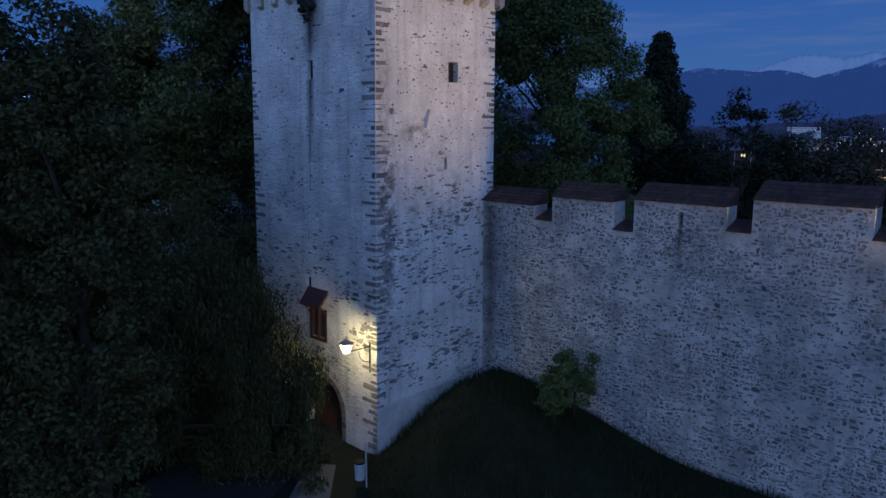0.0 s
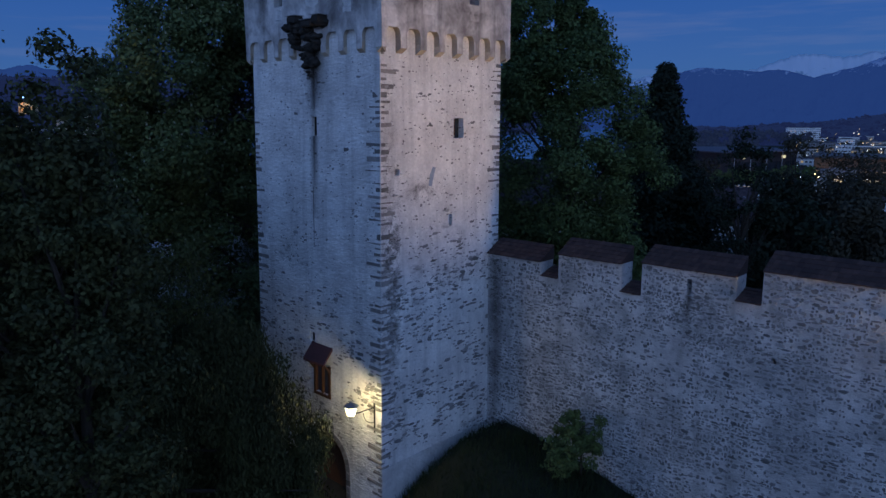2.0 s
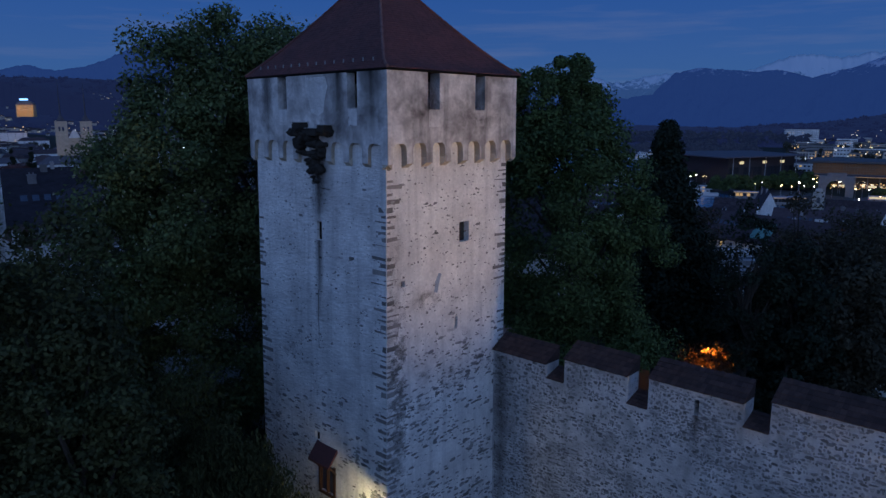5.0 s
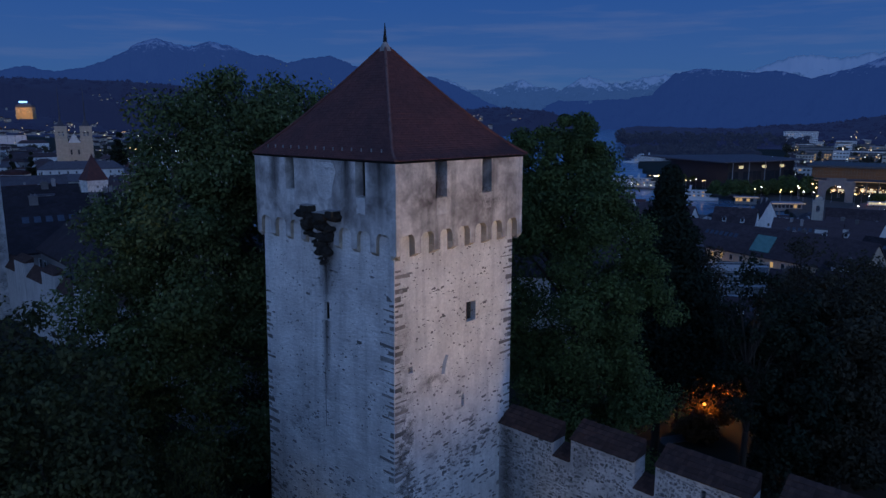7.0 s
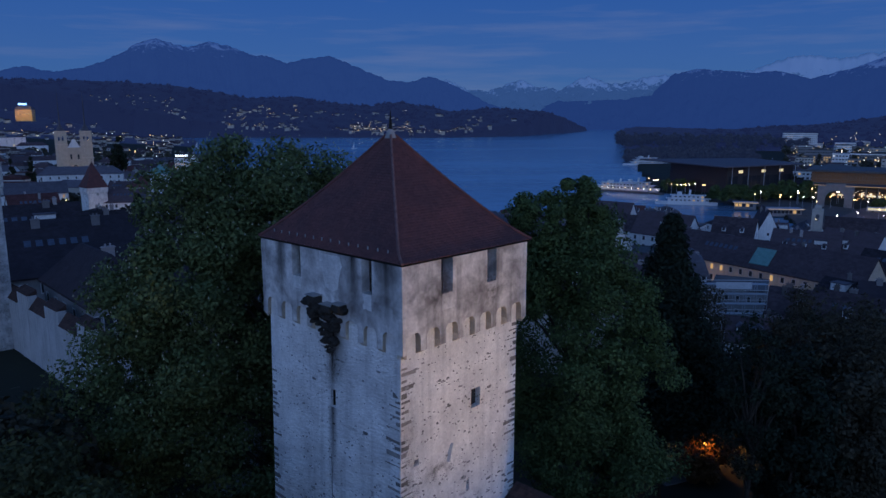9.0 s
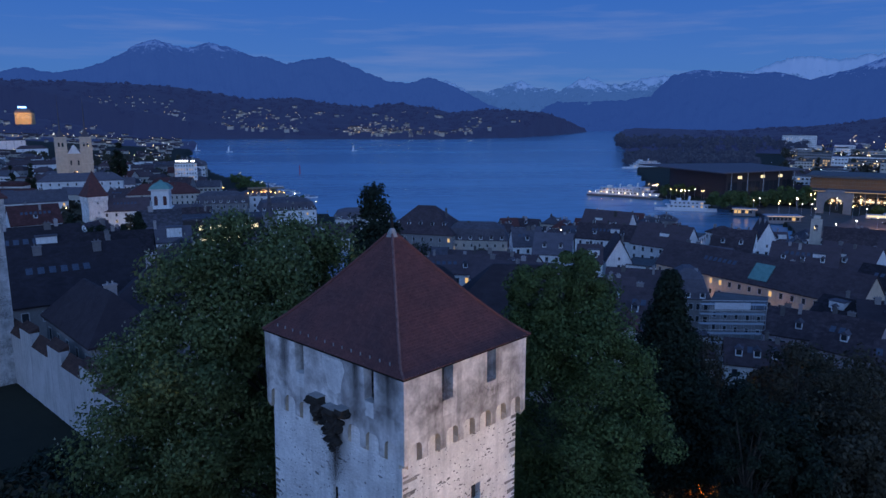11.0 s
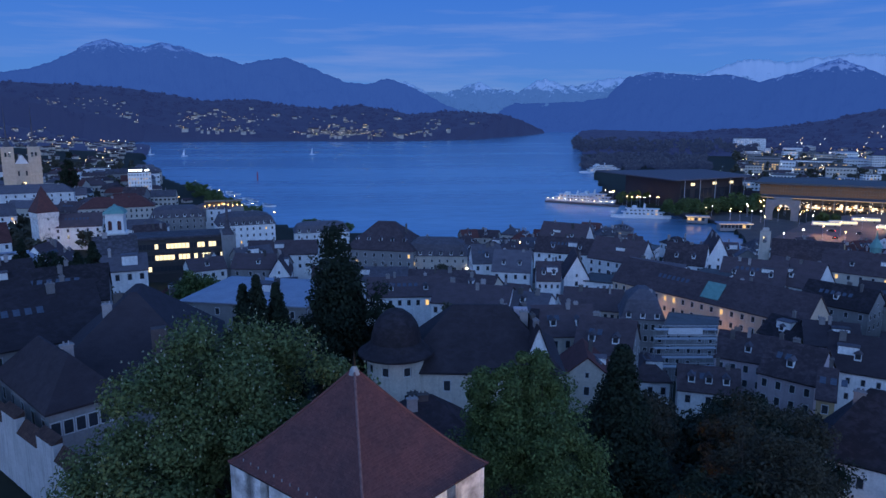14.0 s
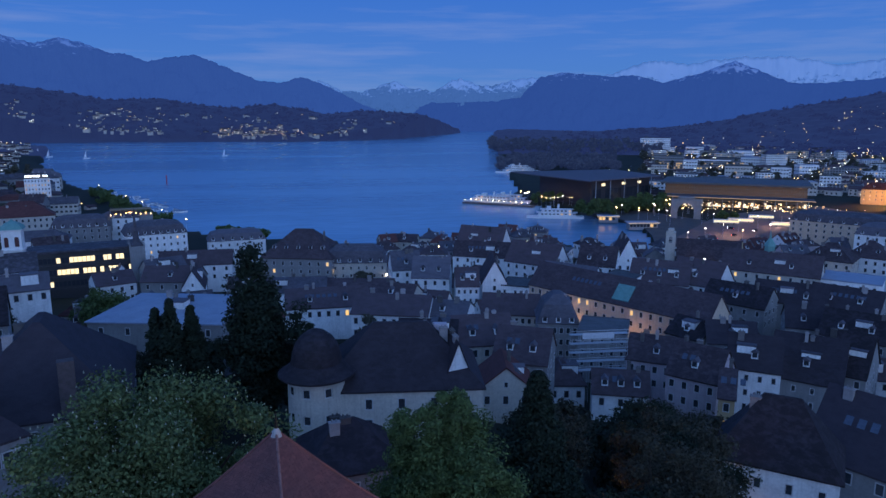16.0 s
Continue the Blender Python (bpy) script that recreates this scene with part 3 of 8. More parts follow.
def carve(solid, cutters):
    """Cuts the openings through a mesh and returns the new mesh."""
    a = new("carving", solid)
    rest = []
    for c in cutters:
        me = bpy.data.meshes.new("cut")
        c.to_mesh(me)
        c.free()
        b = new("cut", me)
        md = a.modifiers.new("cut", "BOOLEAN")
        md.object, md.operation, md.solver = b, "DIFFERENCE", "EXACT"
        rest.append(b)
    me = bpy.data.meshes.new_from_object(a.evaluated_get(bpy.context.evaluated_depsgraph_get()))
    for o in (a, *rest):
        bpy.data.objects.remove(o)
    return me


def arch_cutter(axis, centre, width, spring, a, b, floor=-3.0):
    ring = [(centre - width / 2, floor), (centre + width / 2, floor)]
    ring += [(centre + width / 2 * math.cos(k * math.pi / 12), spring + width / 2 * math.sin(k * math.pi / 12)) for k in range(13)]
    bm = bmesh.new()
    prism(bm, ring, axis, a, b)
    return bm


def solid_mesh(name, bm, material):
    me = bpy.data.meshes.new(name)
    bm.to_mesh(me)
    bm.free()
    me.materials.append(material)
    return me


rng = random.Random(5)
OV = 0.3                                   # overhang of the battlements
TOP_LO, TOP_HI = 18.95, 22.62


def settle_tower(p):
    """The old walls lean in a little with height, and the tower is a little longer along the wall than it is square."""
    x, y, z = p
    s = min(1.0, max(-0.4, (z - 5.0) / 14.0))
    if x < 0 and z > 18.7:
        x *= 0.62
    return Vector((x + s * (0.34 * (1 - x / WU) + 0.15 * x / WU), y + s * 0.10 * (1 - y / WV) + 0.27 * y / WV, z))


# ---- the gate tower ----
def gate_tower():
    t = thing("gate_tower", "tall whitewashed stone gate tower with a red pyramid roof", "tower", TOWN)
    body = boxbm(0, WU, 0, WV, -2.2, 19.9)
    shaft = solid_mesh("shaft", body, LIME)
    cuts = [boxbm(4.37, 5.02, -0.5, 1.1, 15.32, 16.22), boxbm(4.12, 4.32, -0.5, 0.9, 11.45, 11.98), boxbm(6.42, 6.62, -0.5, 0.6, 5.9, 6.2),
            boxbm(-0.5, 0.9, 4.12, 4.48, 15.45, 16.27), boxbm(-0.5, 0.7, 4.5, 4.85, 5.95, 6.42), boxbm(-0.5, 0.7, 3.5, 4.45, 3.65, 5.0),
            boxbm(0.78, 1.05, -0.5, 0.35, 13.88, 14.15), boxbm(-0.5, 0.3, 6.9, 7.15, 7.6, 7.8),
            arch_cutter("x", 3.72, 2.75, 0.35, -1, WU + 1)]
    shaft = carve(shaft, cuts)
    part("shaft", shaft, None, t)
    # battlemented upper storey
    outer = bmesh.new()
    box(outer, -OV, WU + OV, -OV, WV + OV, 19.72, TOP_HI)
    up = solid_mesh("parapet", outer, LIME_TOP)
    cuts = [boxbm(0.25, WU - 0.25, 0.25, WV - 0.25, 19.95, 23.5)]
    cuts += [boxbm(a, b, -1, 0.8, 21.05, 23.5) for a, b in ((2.05, 2.75), (5.02, 5.67))]
    cuts += [boxbm(-1, 0.8, a, b, 21.1, 23.5) for a, b in ((6.2, 6.86), (1.44, 2.06))]
    cuts += [boxbm(a, b, WV - 0.8, WV + 1, 21.05, 23.5) for a, b in ((2.05, 2.75), (5.02, 5.67))]
    cuts += [boxbm(WU - 0.8, WU + 1, a, b, 21.05, 23.5) for a, b in ((1.5, 2.1), (4.2, 4.8), (6.6, 7.2))]
    part("parapet", carve(up, cuts), None, t, "weather-streaked battlemented parapet")
    # lighter patches of plaster under the embrasures
    for a, b in ((2.1, 2.72), (5.06, 5.63)):
        part("embrasure_sill", boxbm(a, b, -OV - 0.006, -OV + 0.2, 20.35, 21.04, bevel=0.01), LIME, t)
    for a, b in ((6.24, 6.82), (1.48, 2.02)):
        part("embrasure_sill", boxbm(-OV - 0.006, -OV + 0.2, a, b, 20.4, 21.09, bevel=0.01), LIME, t)
    # scalloped corbel table
    def frieze(length, step, first, last):
        ring = [(first, 19.98), (first, TOP_LO)]
        n = round((last - first - 0.36) / step)
        gap = (last - first - 0.36) / n
        for i in range(n):
            a = first + i * gap
            r = (gap - 0.36) / 2
            c = a + 0.36 + r
            ring.append((a + 0.36, TOP_LO))
            ring += [(c - r * math.cos(k * math.pi / 10), 19.78 - r * 0.85 + r * 0.85 * math.sin(k * math.pi / 10)) for k in range(11)]
            ring.append((a + gap, TOP_LO))
        ring += [(last, TOP_LO), (last, 19.98)]
        return ring, [first + i * gap for i in range(n + 1)]
    for side in range(4):
        length = WU if side % 2 == 0 else WV
        ring, legs = frieze(length, 1.17, -OV, length + OV)
        m = {0: Matrix(), 1: Matrix.Translation((0, WV, 0)) @ Matrix.Rotation(-math.pi / 2, 4, "Z"), 2: Matrix.Translation((WU, WV, 0)) @ Matrix.Rotation(math.pi, 4, "Z"),
             3: Matrix.Translation((WU, 0, 0)) @ Matrix.Rotation(math.pi / 2, 4, "Z")}[side]
        bm = bmesh.new()
        prism(bm, ring, "y", -OV - 0.004, 0.02)
        bmesh.ops.triangulate(bm, faces=[f for f in bm.faces if len(f.verts) > 4])
        me = solid_mesh("corbel_table", bm, LIME_TOP)
        me.materials.append(SANDSTONE)
        for p in me.polygons:
            p.material_index = int(abs(p.normal.y) < 0.5 and p.center.z < 19.95)
        me.transform(m)
        part("corbel_table", me, None, t)
        corbel = raw("corbel", [(0, -OV - 0.012, 18.93), (0.36, -OV - 0.012, 18.93), (0.36, 0.02, 18.74), (0, 0.02, 18.74), (0, -OV - 0.012, 19.2), (0.36, -OV - 0.012, 19.2), (0.36, 0.02, 19.2), (0, 0.02, 19.2)],
                     [(0, 1, 5, 4), (1, 2, 6, 5), (3, 0, 4, 7), (3, 2, 1, 0), (4, 5, 6, 7)], LIME_TOP)
        corbel.materials.append(SANDSTONE)
        for p in corbel.polygons:
            p.material_index = int(p.index > 0)
        for a in legs:
            ob = part("corbel", corbel.copy(), None, t)
            ob.data.transform(m @ Matrix.Translation((a, 0, 0)))
    # corner stones, long and short in turn
    for cx, cy, sx, sy in ((0, 0, 1, 1), (WU, 0, -1, 1), (0, WV, 1, -1)):
        z, i = -1.2, 0
        while z < 18.7:
            h = rng.uniform(0.17, 0.34)
            a, b = (rng.uniform(0.4, 0.95), rng.uniform(0.18, 0.4)) if i % 2 else (rng.uniform(0.18, 0.4), rng.uniform(0.4, 0.95))
            if rng.random() < 0.8:
                x0, x1 = sorted((cx - sx * 0.014, cx + sx * a))
                y0, y1 = sorted((cy - sy * 0.014, cy + sy * b))
                bm = boxbm(x0, x1, y0, y1, z, z + h - rng.uniform(0.03, 0.11), bevel=0.035)
                for v in bm.verts:
                    v.co += Vector((rng.uniform(-0.02, 0.02) if abs(v.co.x - cx) > 0.1 else 0, rng.uniform(-0.02, 0.02) if abs(v.co.y - cy) > 0.1 else 0, rng.uniform(-0.025, 0.025)))
                ob = part("quoin_stone", bm, QUOIN, t)
            z += h
            i += 1
    # stones that show through the worn limewash: few above, many below
    def worn(count, length, lo, skip, seed, low_from):
        out = []
        while len(out) < count:
            s, z = rng.uniform(0.3, length - 0.15), rng.uniform(lo, 18.7)
            low = min(1.0, max(0.0, (low_from - z) / 2.5))
            field = noise.noise(Vector((s * 0.55 + z * 0.25, z * 0.8, seed))) + 0.5 * noise.noise(Vector((s * 1.5, z * 2.2, seed + 5)))
            edge = max(0.0, 1 - (s - 0.3) / 0.8) * 0.45 * (0.35 + 0.65 * low)
            if skip(s, z) or rng.random() > 0.10 + edge + low * 0.30 + field * (0.35 + 0.55 * low):
                continue
            w = rng.choice((rng.uniform(0.06, 0.14), rng.uniform(0.1, 0.24), rng.uniform(0.16, 0.44))) if rng.random() < 0.25 + 0.75 * low else rng.uniform(0.04, 0.15)
            out.append((s, z, w * 1.15, w * rng.uniform(0.26, 0.52)))
        return out
    right = worn(1050, WU, 1.6, lambda s, z: s > WALL_U - 0.2 and z < 10.4, 2.0, 12.0)
    left = worn(760, WV, 2.2, lambda s, z: 3.0 < s < 5.3 and z < 6.6 or s < 2.6 and z < 3.6, 8.0, 9.5)
    for store, length in ((right, WU), (left, WV)):
        for _ in range(330 if store is right else 260):
            w = rng.choice((rng.uniform(0.03, 0.09), rng.uniform(0.06, 0.17)))
            store.append((rng.uniform(0.3, length - 0.2), rng.uniform(10.5, 18.7), w, w * rng.uniform(0.45, 0.9)))
    stones(t, right, Matrix(), rng, 0.028, RUBBLE, RUBBLE_FIELD, 200)
    stones(t, left, Matrix.Rotation(-math.pi / 2, 4, "Z") @ Matrix.Diagonal((-1, 1, 1, 1)), rng, 0.02, RUBBLE, RUBBLE_FIELD, 100)
    # pale blue patch of repair plaster
    bm = bmesh.new()
    ring = [(2.78, 13.35), (2.98, 13.3), (3.1, 13.75), (3.22, 14.1), (3.05, 14.15), (2.85, 13.8)]
    prism(bm, ring, "y", -0.006, 0.02)
    part("repair_patch", bm, mat("blue_grey_repair", (0.34, 0.40, 0.50), 0.9), t, "blue-grey patch of repair plaster")
    for u0, u1, z0, z1 in ((-0.35, 1.1, 3.0, 19.2), (0.9, 3.9, 12.5, 13.9)):
        part("dirt_smudge", boxbm(max(u0, 0.003), u1, -0.005, 0.002, z0, z1), SMUDGE, t, "blotchy brown dirt on the limewash")
    for u0, u1, z0, z1 in ((-0.25, 3.4, 19.99, 22.2), (2.8, 7.9, 19.99, 21.4)):
        part("dirt_smudge", boxbm(u0, u1, -OV - 0.007, -OV + 0.002, z0, z1), SMUDGE, t, "blotchy brown dirt on the parapet")
    # stained chute bay and broken brackets on the outer face
    bm = bmesh.new()
    prism(bm, [(3.62, 20.95), (4.0, 20.8), (4.45, 20.95), (4.6, 21.5), (4.85, 22.1), (4.8, 22.4), (3.45, 22.4), (3.3, 22.0), (3.5, 21.5)], "x", -OV - 0.012, -OV + 0.1)
    part("chute_patch", bm, LIME, t, "patch of fresh plaster over the walled-up chute")
    for yy, zz, w in ((5.0, 20.52, 0.3), (3.95, 20.28, 0.36), (3.3, 20.42, 0.26)):
        stub = part("chute_stub", boxbm(-OV - 0.75, -OV + 0.05, yy - w, yy + w, zz - 0.3, zz, bevel=0.05), SOOT, t, "broken stone beam end")
        part("sheet_cover", boxbm(-OV - 0.8, -OV + 0.02, yy - w - 0.05, yy + w + 0.05, zz + 0.004, zz + 0.03), LEAD, stub, "pale sheet-metal cover")
    for i in range(60):
        f = rng.random() ** 1.3
        yy, zz = 4.4 + rng.uniform(-1.4, 1.4) * (1 - f * 0.85), 20.2 - 2.2 * f
        r = rng.uniform(0.16, 0.34) * (1 - f * 0.4)
        bm = bmesh.new()
        bmesh.ops.create_icosphere(bm, subdivisions=2, radius=1)
        for v in bm.verts:
            v.co *= 0.82 + 0.3 * noise.noise(v.co * 1.7 + Vector((i, 0, 0)))
        ob = part("broken_stone", bm, SOOT, t)
        ob.matrix_basis = Matrix.Translation((-(OV + 0.12) * (1 - f) - 0.03, yy, zz)) @ Matrix.Diagonal((0.22 + 0.18 * (1 - f), r * 1.2, r * 0.8, 1))
    part("water_stain", boxbm(-0.03, 0.002, 3.85, 4.75, 16.29, 19.2), STAIN, t, "grey water stain below the chute")
    part("water_stain", boxbm(-0.036, 0.002, 4.05, 4.5, 16.29, 19.2), STAIN, t, "dark core of the stain below the chute")
    part("water_stain", boxbm(-0.024, 0.002, 3.1, 5.0, 16.6, 19.2), STAIN, t, "broad grey water stain below the chute")
    part("water_stain", boxbm(-0.03, 0.002, 3.95, 4.65, 11.8, 15.44), STAIN, t, "narrow dark run below the small opening")
    part("water_stain", boxbm(-OV - 0.008, -OV + 0.002, 2.1, 3.2, 19.99, 22.5), STAIN, t, "dark runs beside the chute bay")
    part("water_stain", boxbm(-OV - 0.008, -OV + 0.002, 7.2, 8.2, 19.99, 22.5), STAIN, t, "dark runs on the parapet")
    part("water_stain", boxbm(-OV - 0.008, -OV + 0.002, -0.25, 1.4, 19.99, 22.5), STAIN, t, "dark runs on the parapet corner")
    bm = bmesh.new()
    for k in range(9):
        tube(bm, (-0.01, 4.42 + 0.012 * math.sin(k * 1.7), 13.2 - k * 0.3), (-0.01, 4.42 + 0.012 * math.sin(k * 1.7 + 1.7), 12.88 - k * 0.3), 0.018, 0.02, 6)
    part("down_pipe", bm, RUBBLE, t, "thin dark down pipe")
    # roof
    AX, AY = WU / 2 + 0.15, WV / 2 + 0.1
    def roof_ring(s):
        # s: 0 at the eaves, 1 at the top; the foot is flared
        lift = s ** 1.17
        k = 1 - s
        e = OV + 0.08
        return -e * k + AX * (1 - k), (WU + e + 0.14) * k + AX * (1 - k), -e * k + AY * (1 - k), (WV + e) * k + AY * (1 - k), 22.6 + 4.9 * lift
    n = 46
    tr = random.Random(17)
    for side in range(4):
        verts, faces = [], []
        for i in range(n):
            lo, hi = roof_ring(i / n * 0.975), roof_ring(min(1, (i + 1.25) / n) * 0.975)
            ends = []
            for r in (lo, hi):
                c = [(r[0], r[2]), (r[1], r[2]), (r[1], r[3]), (r[0], r[3])]
                ends.append((Vector((*c[side], r[4])), Vector((*c[(side + 1) % 4], r[4]))))
            m = max(1, round((ends[0][1] - ends[0][0]).length / 0.2))
            off = 0.5 * (i % 2)
            for k in range(m + 1):
                a, b = max(0.0, (k - off) / m), min(1.0, (k - off + 0.97) / m)
                if b - a < 0.15 / m:
                    continue
                j, sag = tr.uniform(0.012, 0.026), tr.uniform(-0.006, 0.006)
                v = len(verts)
                p, q = ends[0][0].lerp(ends[0][1], a), ends[0][0].lerp(ends[0][1], b)
                p2, q2 = ends[1][0].lerp(ends[1][1], a), ends[1][0].lerp(ends[1][1], b)
                up = Vector((0, 0, j))
                verts += [p + up, q + up + Vector((0, 0, sag)), q2 + Vector((0, 0, 0.001)), p2 + Vector((0, 0, 0.001)), p - Vector((0, 0, 0.01)), q - Vector((0, 0, 0.01))]
                faces += [(v, v + 1, v + 2, v + 3), (v + 4, v + 5, v + 1, v)]
        part("roof_slope", raw("roof_slope", verts, faces, RED_TILE), None, t, "red clay tiled roof slope")["kind"] = "stuff"
        r0, r1 = roof_ring(0.0), roof_ring(0.97)
        under = []
        for r in [r0] + [roof_ring(0.97 * k / 12) for k in range(1, 12)] + [r1]:
            c = [(r[0], r[2]), (r[1], r[2]), (r[1], r[3]), (r[0], r[3])]
            under += [(*c[side], r[4] - 0.05), (*c[(side + 1) % 4], r[4] - 0.05)]
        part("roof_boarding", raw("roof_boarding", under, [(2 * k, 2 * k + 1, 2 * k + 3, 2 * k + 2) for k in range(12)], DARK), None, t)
    bm = bmesh.new()
    x0, x1, y0, y1, z = roof_ring(0)
    box(bm, x0 + 0.06, x1 - 0.06, y0 + 0.06, y1 - 0.06, 22.5, 22.575)
    # the shadow below the eaves is put into the board's near-black colour
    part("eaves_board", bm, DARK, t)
    HIP_TILE = mat("mortared_hip_tiles", (0.22, 0.13, 0.12), 0.9, (0.11, 0.06, 0.055), 4.0, 0.8, 20, 0.01)
    for ix, iy in ((0, 2), (1, 2), (1, 3), (0, 3)):
        last = None
        for k in range(25):
            r = roof_ring(k / 24 * 0.965)
            p = Vector((r[ix], r[iy], r[4] + 0.03))
            if last:
                bm = bmesh.new()
                tube(bm, last, p + (p - last) * 0.06, 0.07, 0.058, 7)
                part("hip_tile", bm, HIP_TILE if ix == 0 and iy == 2 else RED_TILE, t)
            last = p
    bm = bmesh.new()
    for p, q, r0, r1 in ((27.2, 27.42, 0.3, 0.2), (27.42, 27.62, 0.2, 0.09)):
        tube(bm, (AX, AY, p), (AX, AY, q), r0, r1, 10)
    part("apex_cap", bm, LEAD, t, "pale sheet-metal apex cap")
    bm = bmesh.new()
    tube(bm, (AX, AY, 27.6), (AX, AY, 28.45), 0.10, 0.012, 8)
    part("finial", bm, IRON, t)
    hook = boxbm(-0.02, 0.02, -0.02, 0.02, 0, 0.14)
    hook_me = solid_mesh("snow_hook", hook, LEAD)
    r = roof_ring(0.085)
    for k in range(14):
        ob = part("snow_hook", hook_me, None, t)
        ob.location = (r[0] - 0.02, r[2] + (r[3] - r[2]) * (k + 1) / 15, r[4] + 0.02)
    # window pane and bar; added near-black panels stand for the shade inside small openings
    part("window_pane", boxbm(4.38, 5.01, 0.28, 0.31, 15.33, 16.2), mat("old_glass", (0.03, 0.035, 0.04), 0.15, bump=0), t)
    part("opening_board", boxbm(0.16, 0.22, 4.1, 4.5, 15.43, 16.29), DARK, t, "near-black panel for the shade inside the small opening")
    part("opening_board", boxbm(0.16, 0.22, 4.48, 4.87, 5.93, 6.44), DARK, t, "near-black panel for the shade inside the small opening")
    part("opening_board", boxbm(4.1, 4.34, 0.2, 0.26, 11.43, 12.0), DARK, t, "near-black panel for the shade inside the narrow slit")
    part("window_bar", boxbm(4.68, 4.71, 0.24, 0.28, 15.33, 16.2), WOOD, t)
    # canopied window over the gate
    frame_post = part("window_frame", boxbm(-0.05, 0.12, 3.36, 3.52, 3.6, 5.06, bevel=0.01), WOOD, t)
    part("window_frame", boxbm(-0.05, 0.12, 4.42, 4.58, 3.6, 5.06, bevel=0.01), WOOD, t)
    part("window_frame", boxbm(-0.06, 0.14, 3.36, 4.58, 3.5, 3.63, bevel=0.01), WOOD, t)
    part("window_frame", boxbm(-0.05, 0.12, 3.93, 4.0, 3.63, 5.0, bevel=0.01), WOOD, t)
    part("window_pane", boxbm(0.1, 0.13, 3.52, 4.42, 3.65, 5.0), mat("dim_window_glass", (0.10, 0.11, 0.13), 0.2, bump=0), frame_post)
    bm = bmesh.new()
    prism(bm, [(0.02, 6.0), (-0.52, 5.3), (-0.52, 5.2), (0.02, 5.85)], "y", 3.22, 4.72)
    part("window_canopy", bm, RED_TILE, t, "small red tiled canopy")
    for yy in (3.36, 4.58):
        bm = bmesh.new()
        tube(bm, (0, yy, 4.75), (-0.42, yy, 5.28), 0.045, 0.045, 6)
        part("canopy_bracket", bm, WOOD, t)
    # dressed stone surround of the gate
    for k in range(15):
        a0, a1 = k * math.pi / 15, (k + 0.93) * math.pi / 15
        bm = bmesh.new()
        r0, r1 = 1.385, 1.66
        prism(bm, [(3.72 + r * math.cos(a), 0.35 + r * math.sin(a)) for r, a in ((r0, a0), (r1, a0), (r1, a1), (r0, a1))], "x", -0.03, 0.1)
        part("arch_stone", bm, QUOIN, t)
    for k in range(5):
        for yy in (3.72 - 1.66, 3.72 + 1.385):
            part("jamb_stone", boxbm(-0.03, 0.1, yy, yy + 0.275, -1.25 + k * 0.32, -0.95 + k * 0.32, bevel=0.015), QUOIN, t)
    part("gate_leaf", boxbm(0.5, 0.6, 2.36, 5.08, -1.2, 1.7), mat("red_brown_gate_boards", (0.17, 0.08, 0.05), 0.8, (0.1, 0.05, 0.03), 3, 0.7, 20, 0.01, stretch=(1, 6, 0.3)), t, "closed red-brown wooden gate")
    # foot of the tower: stone plinth course
    part("plinth", boxbm(0.02, WU - 0.7, -0.025, 0.1, -1.0, 1.3, bevel=0.02), mat("worn_plinth_render", (0.60, 0.585, 0.57), 0.95, (0.34, 0.33, 0.32), 1.2, 0.8, 10, 0.03), t)
    for ob in t.children_recursive:
        if ob.data.users == 1 and ob.matrix_basis == Matrix():
            for v in ob.data.vertices:
                v.co = settle_tower(v.co)
        elif ob.parent == t:
            ob.matrix_basis = Matrix.Translation(settle_tower(ob.matrix_basis.translation) - ob.matrix_basis.translation) @ ob.matrix_basis
    return t


tower = gate_tower()


# ---- wall lamp at the gate ----
def wall_lamp():
    lamp = thing("wall_lamp", "lit lantern on a wrought-iron wall bracket beside the gate", "lamp", TOWN)
    y = 0.42
    bm = bmesh.new()
    box(bm, -0.06, 0.0, y - 0.03, y + 0.03, 2.85, 4.2)
    tube(bm, (-0.03, y, 4.02), (-1.3, y, 4.06), 0.025, 0.02, 6)
    last = None
    for k in range(13):
        a = math.pi / 2 * k / 12
        p = Vector((-0.04 - 0.6 * math.sin(a), y, 3.35 + 0.58 * (1 - math.cos(a))))
        if last:
            tube(bm, last, p, 0.018, 0.018, 6)
        last = p
    part("bracket", bm, IRON, lamp)
    bm = bmesh.new()
    tube(bm, (-1.3, y, 4.07), (-1.3, y, 4.46), 0.17, 0.27, 6)
    pane = part("lantern_glass", bm, LAMP_GLASS, lamp, "glowing lantern glass")
    pane.visible_shadow = False
    bm = bmesh.new()
    tube(bm, (-1.3, y, 4.464), (-1.3, y, 4.6), 0.34, 0.08, 6)
    tube(bm, (-1.3, y, 4.6), (-1.3, y, 4.68), 0.03, 0.02, 6)
    part("cap", bm, LEAD, pane, "grey hexagonal lantern cap")
    for k in range(6):
        a = math.pi / 3 * k
        bm = bmesh.new()
        tube(bm, (-1.3 + 0.172 * math.cos(a), y + 0.172 * math.sin(a), 4.07), (-1.3 + 0.272 * math.cos(a), y + 0.272 * math.sin(a), 4.46), 0.012, 0.012, 5)
        part("glazing_bar", bm, IRON, pane)
    bulb = new("lamp_light", bpy.data.lights.new("lamp_light", "POINT"))
    bulb.data.energy, bulb.data.color, bulb.data.shadow_soft_size = 250, (1.0, 0.82, 0.40), 0.1
    bulb.parent = lamp
    bulb.location = (-1.3, y, 4.27)


wall_lamp()


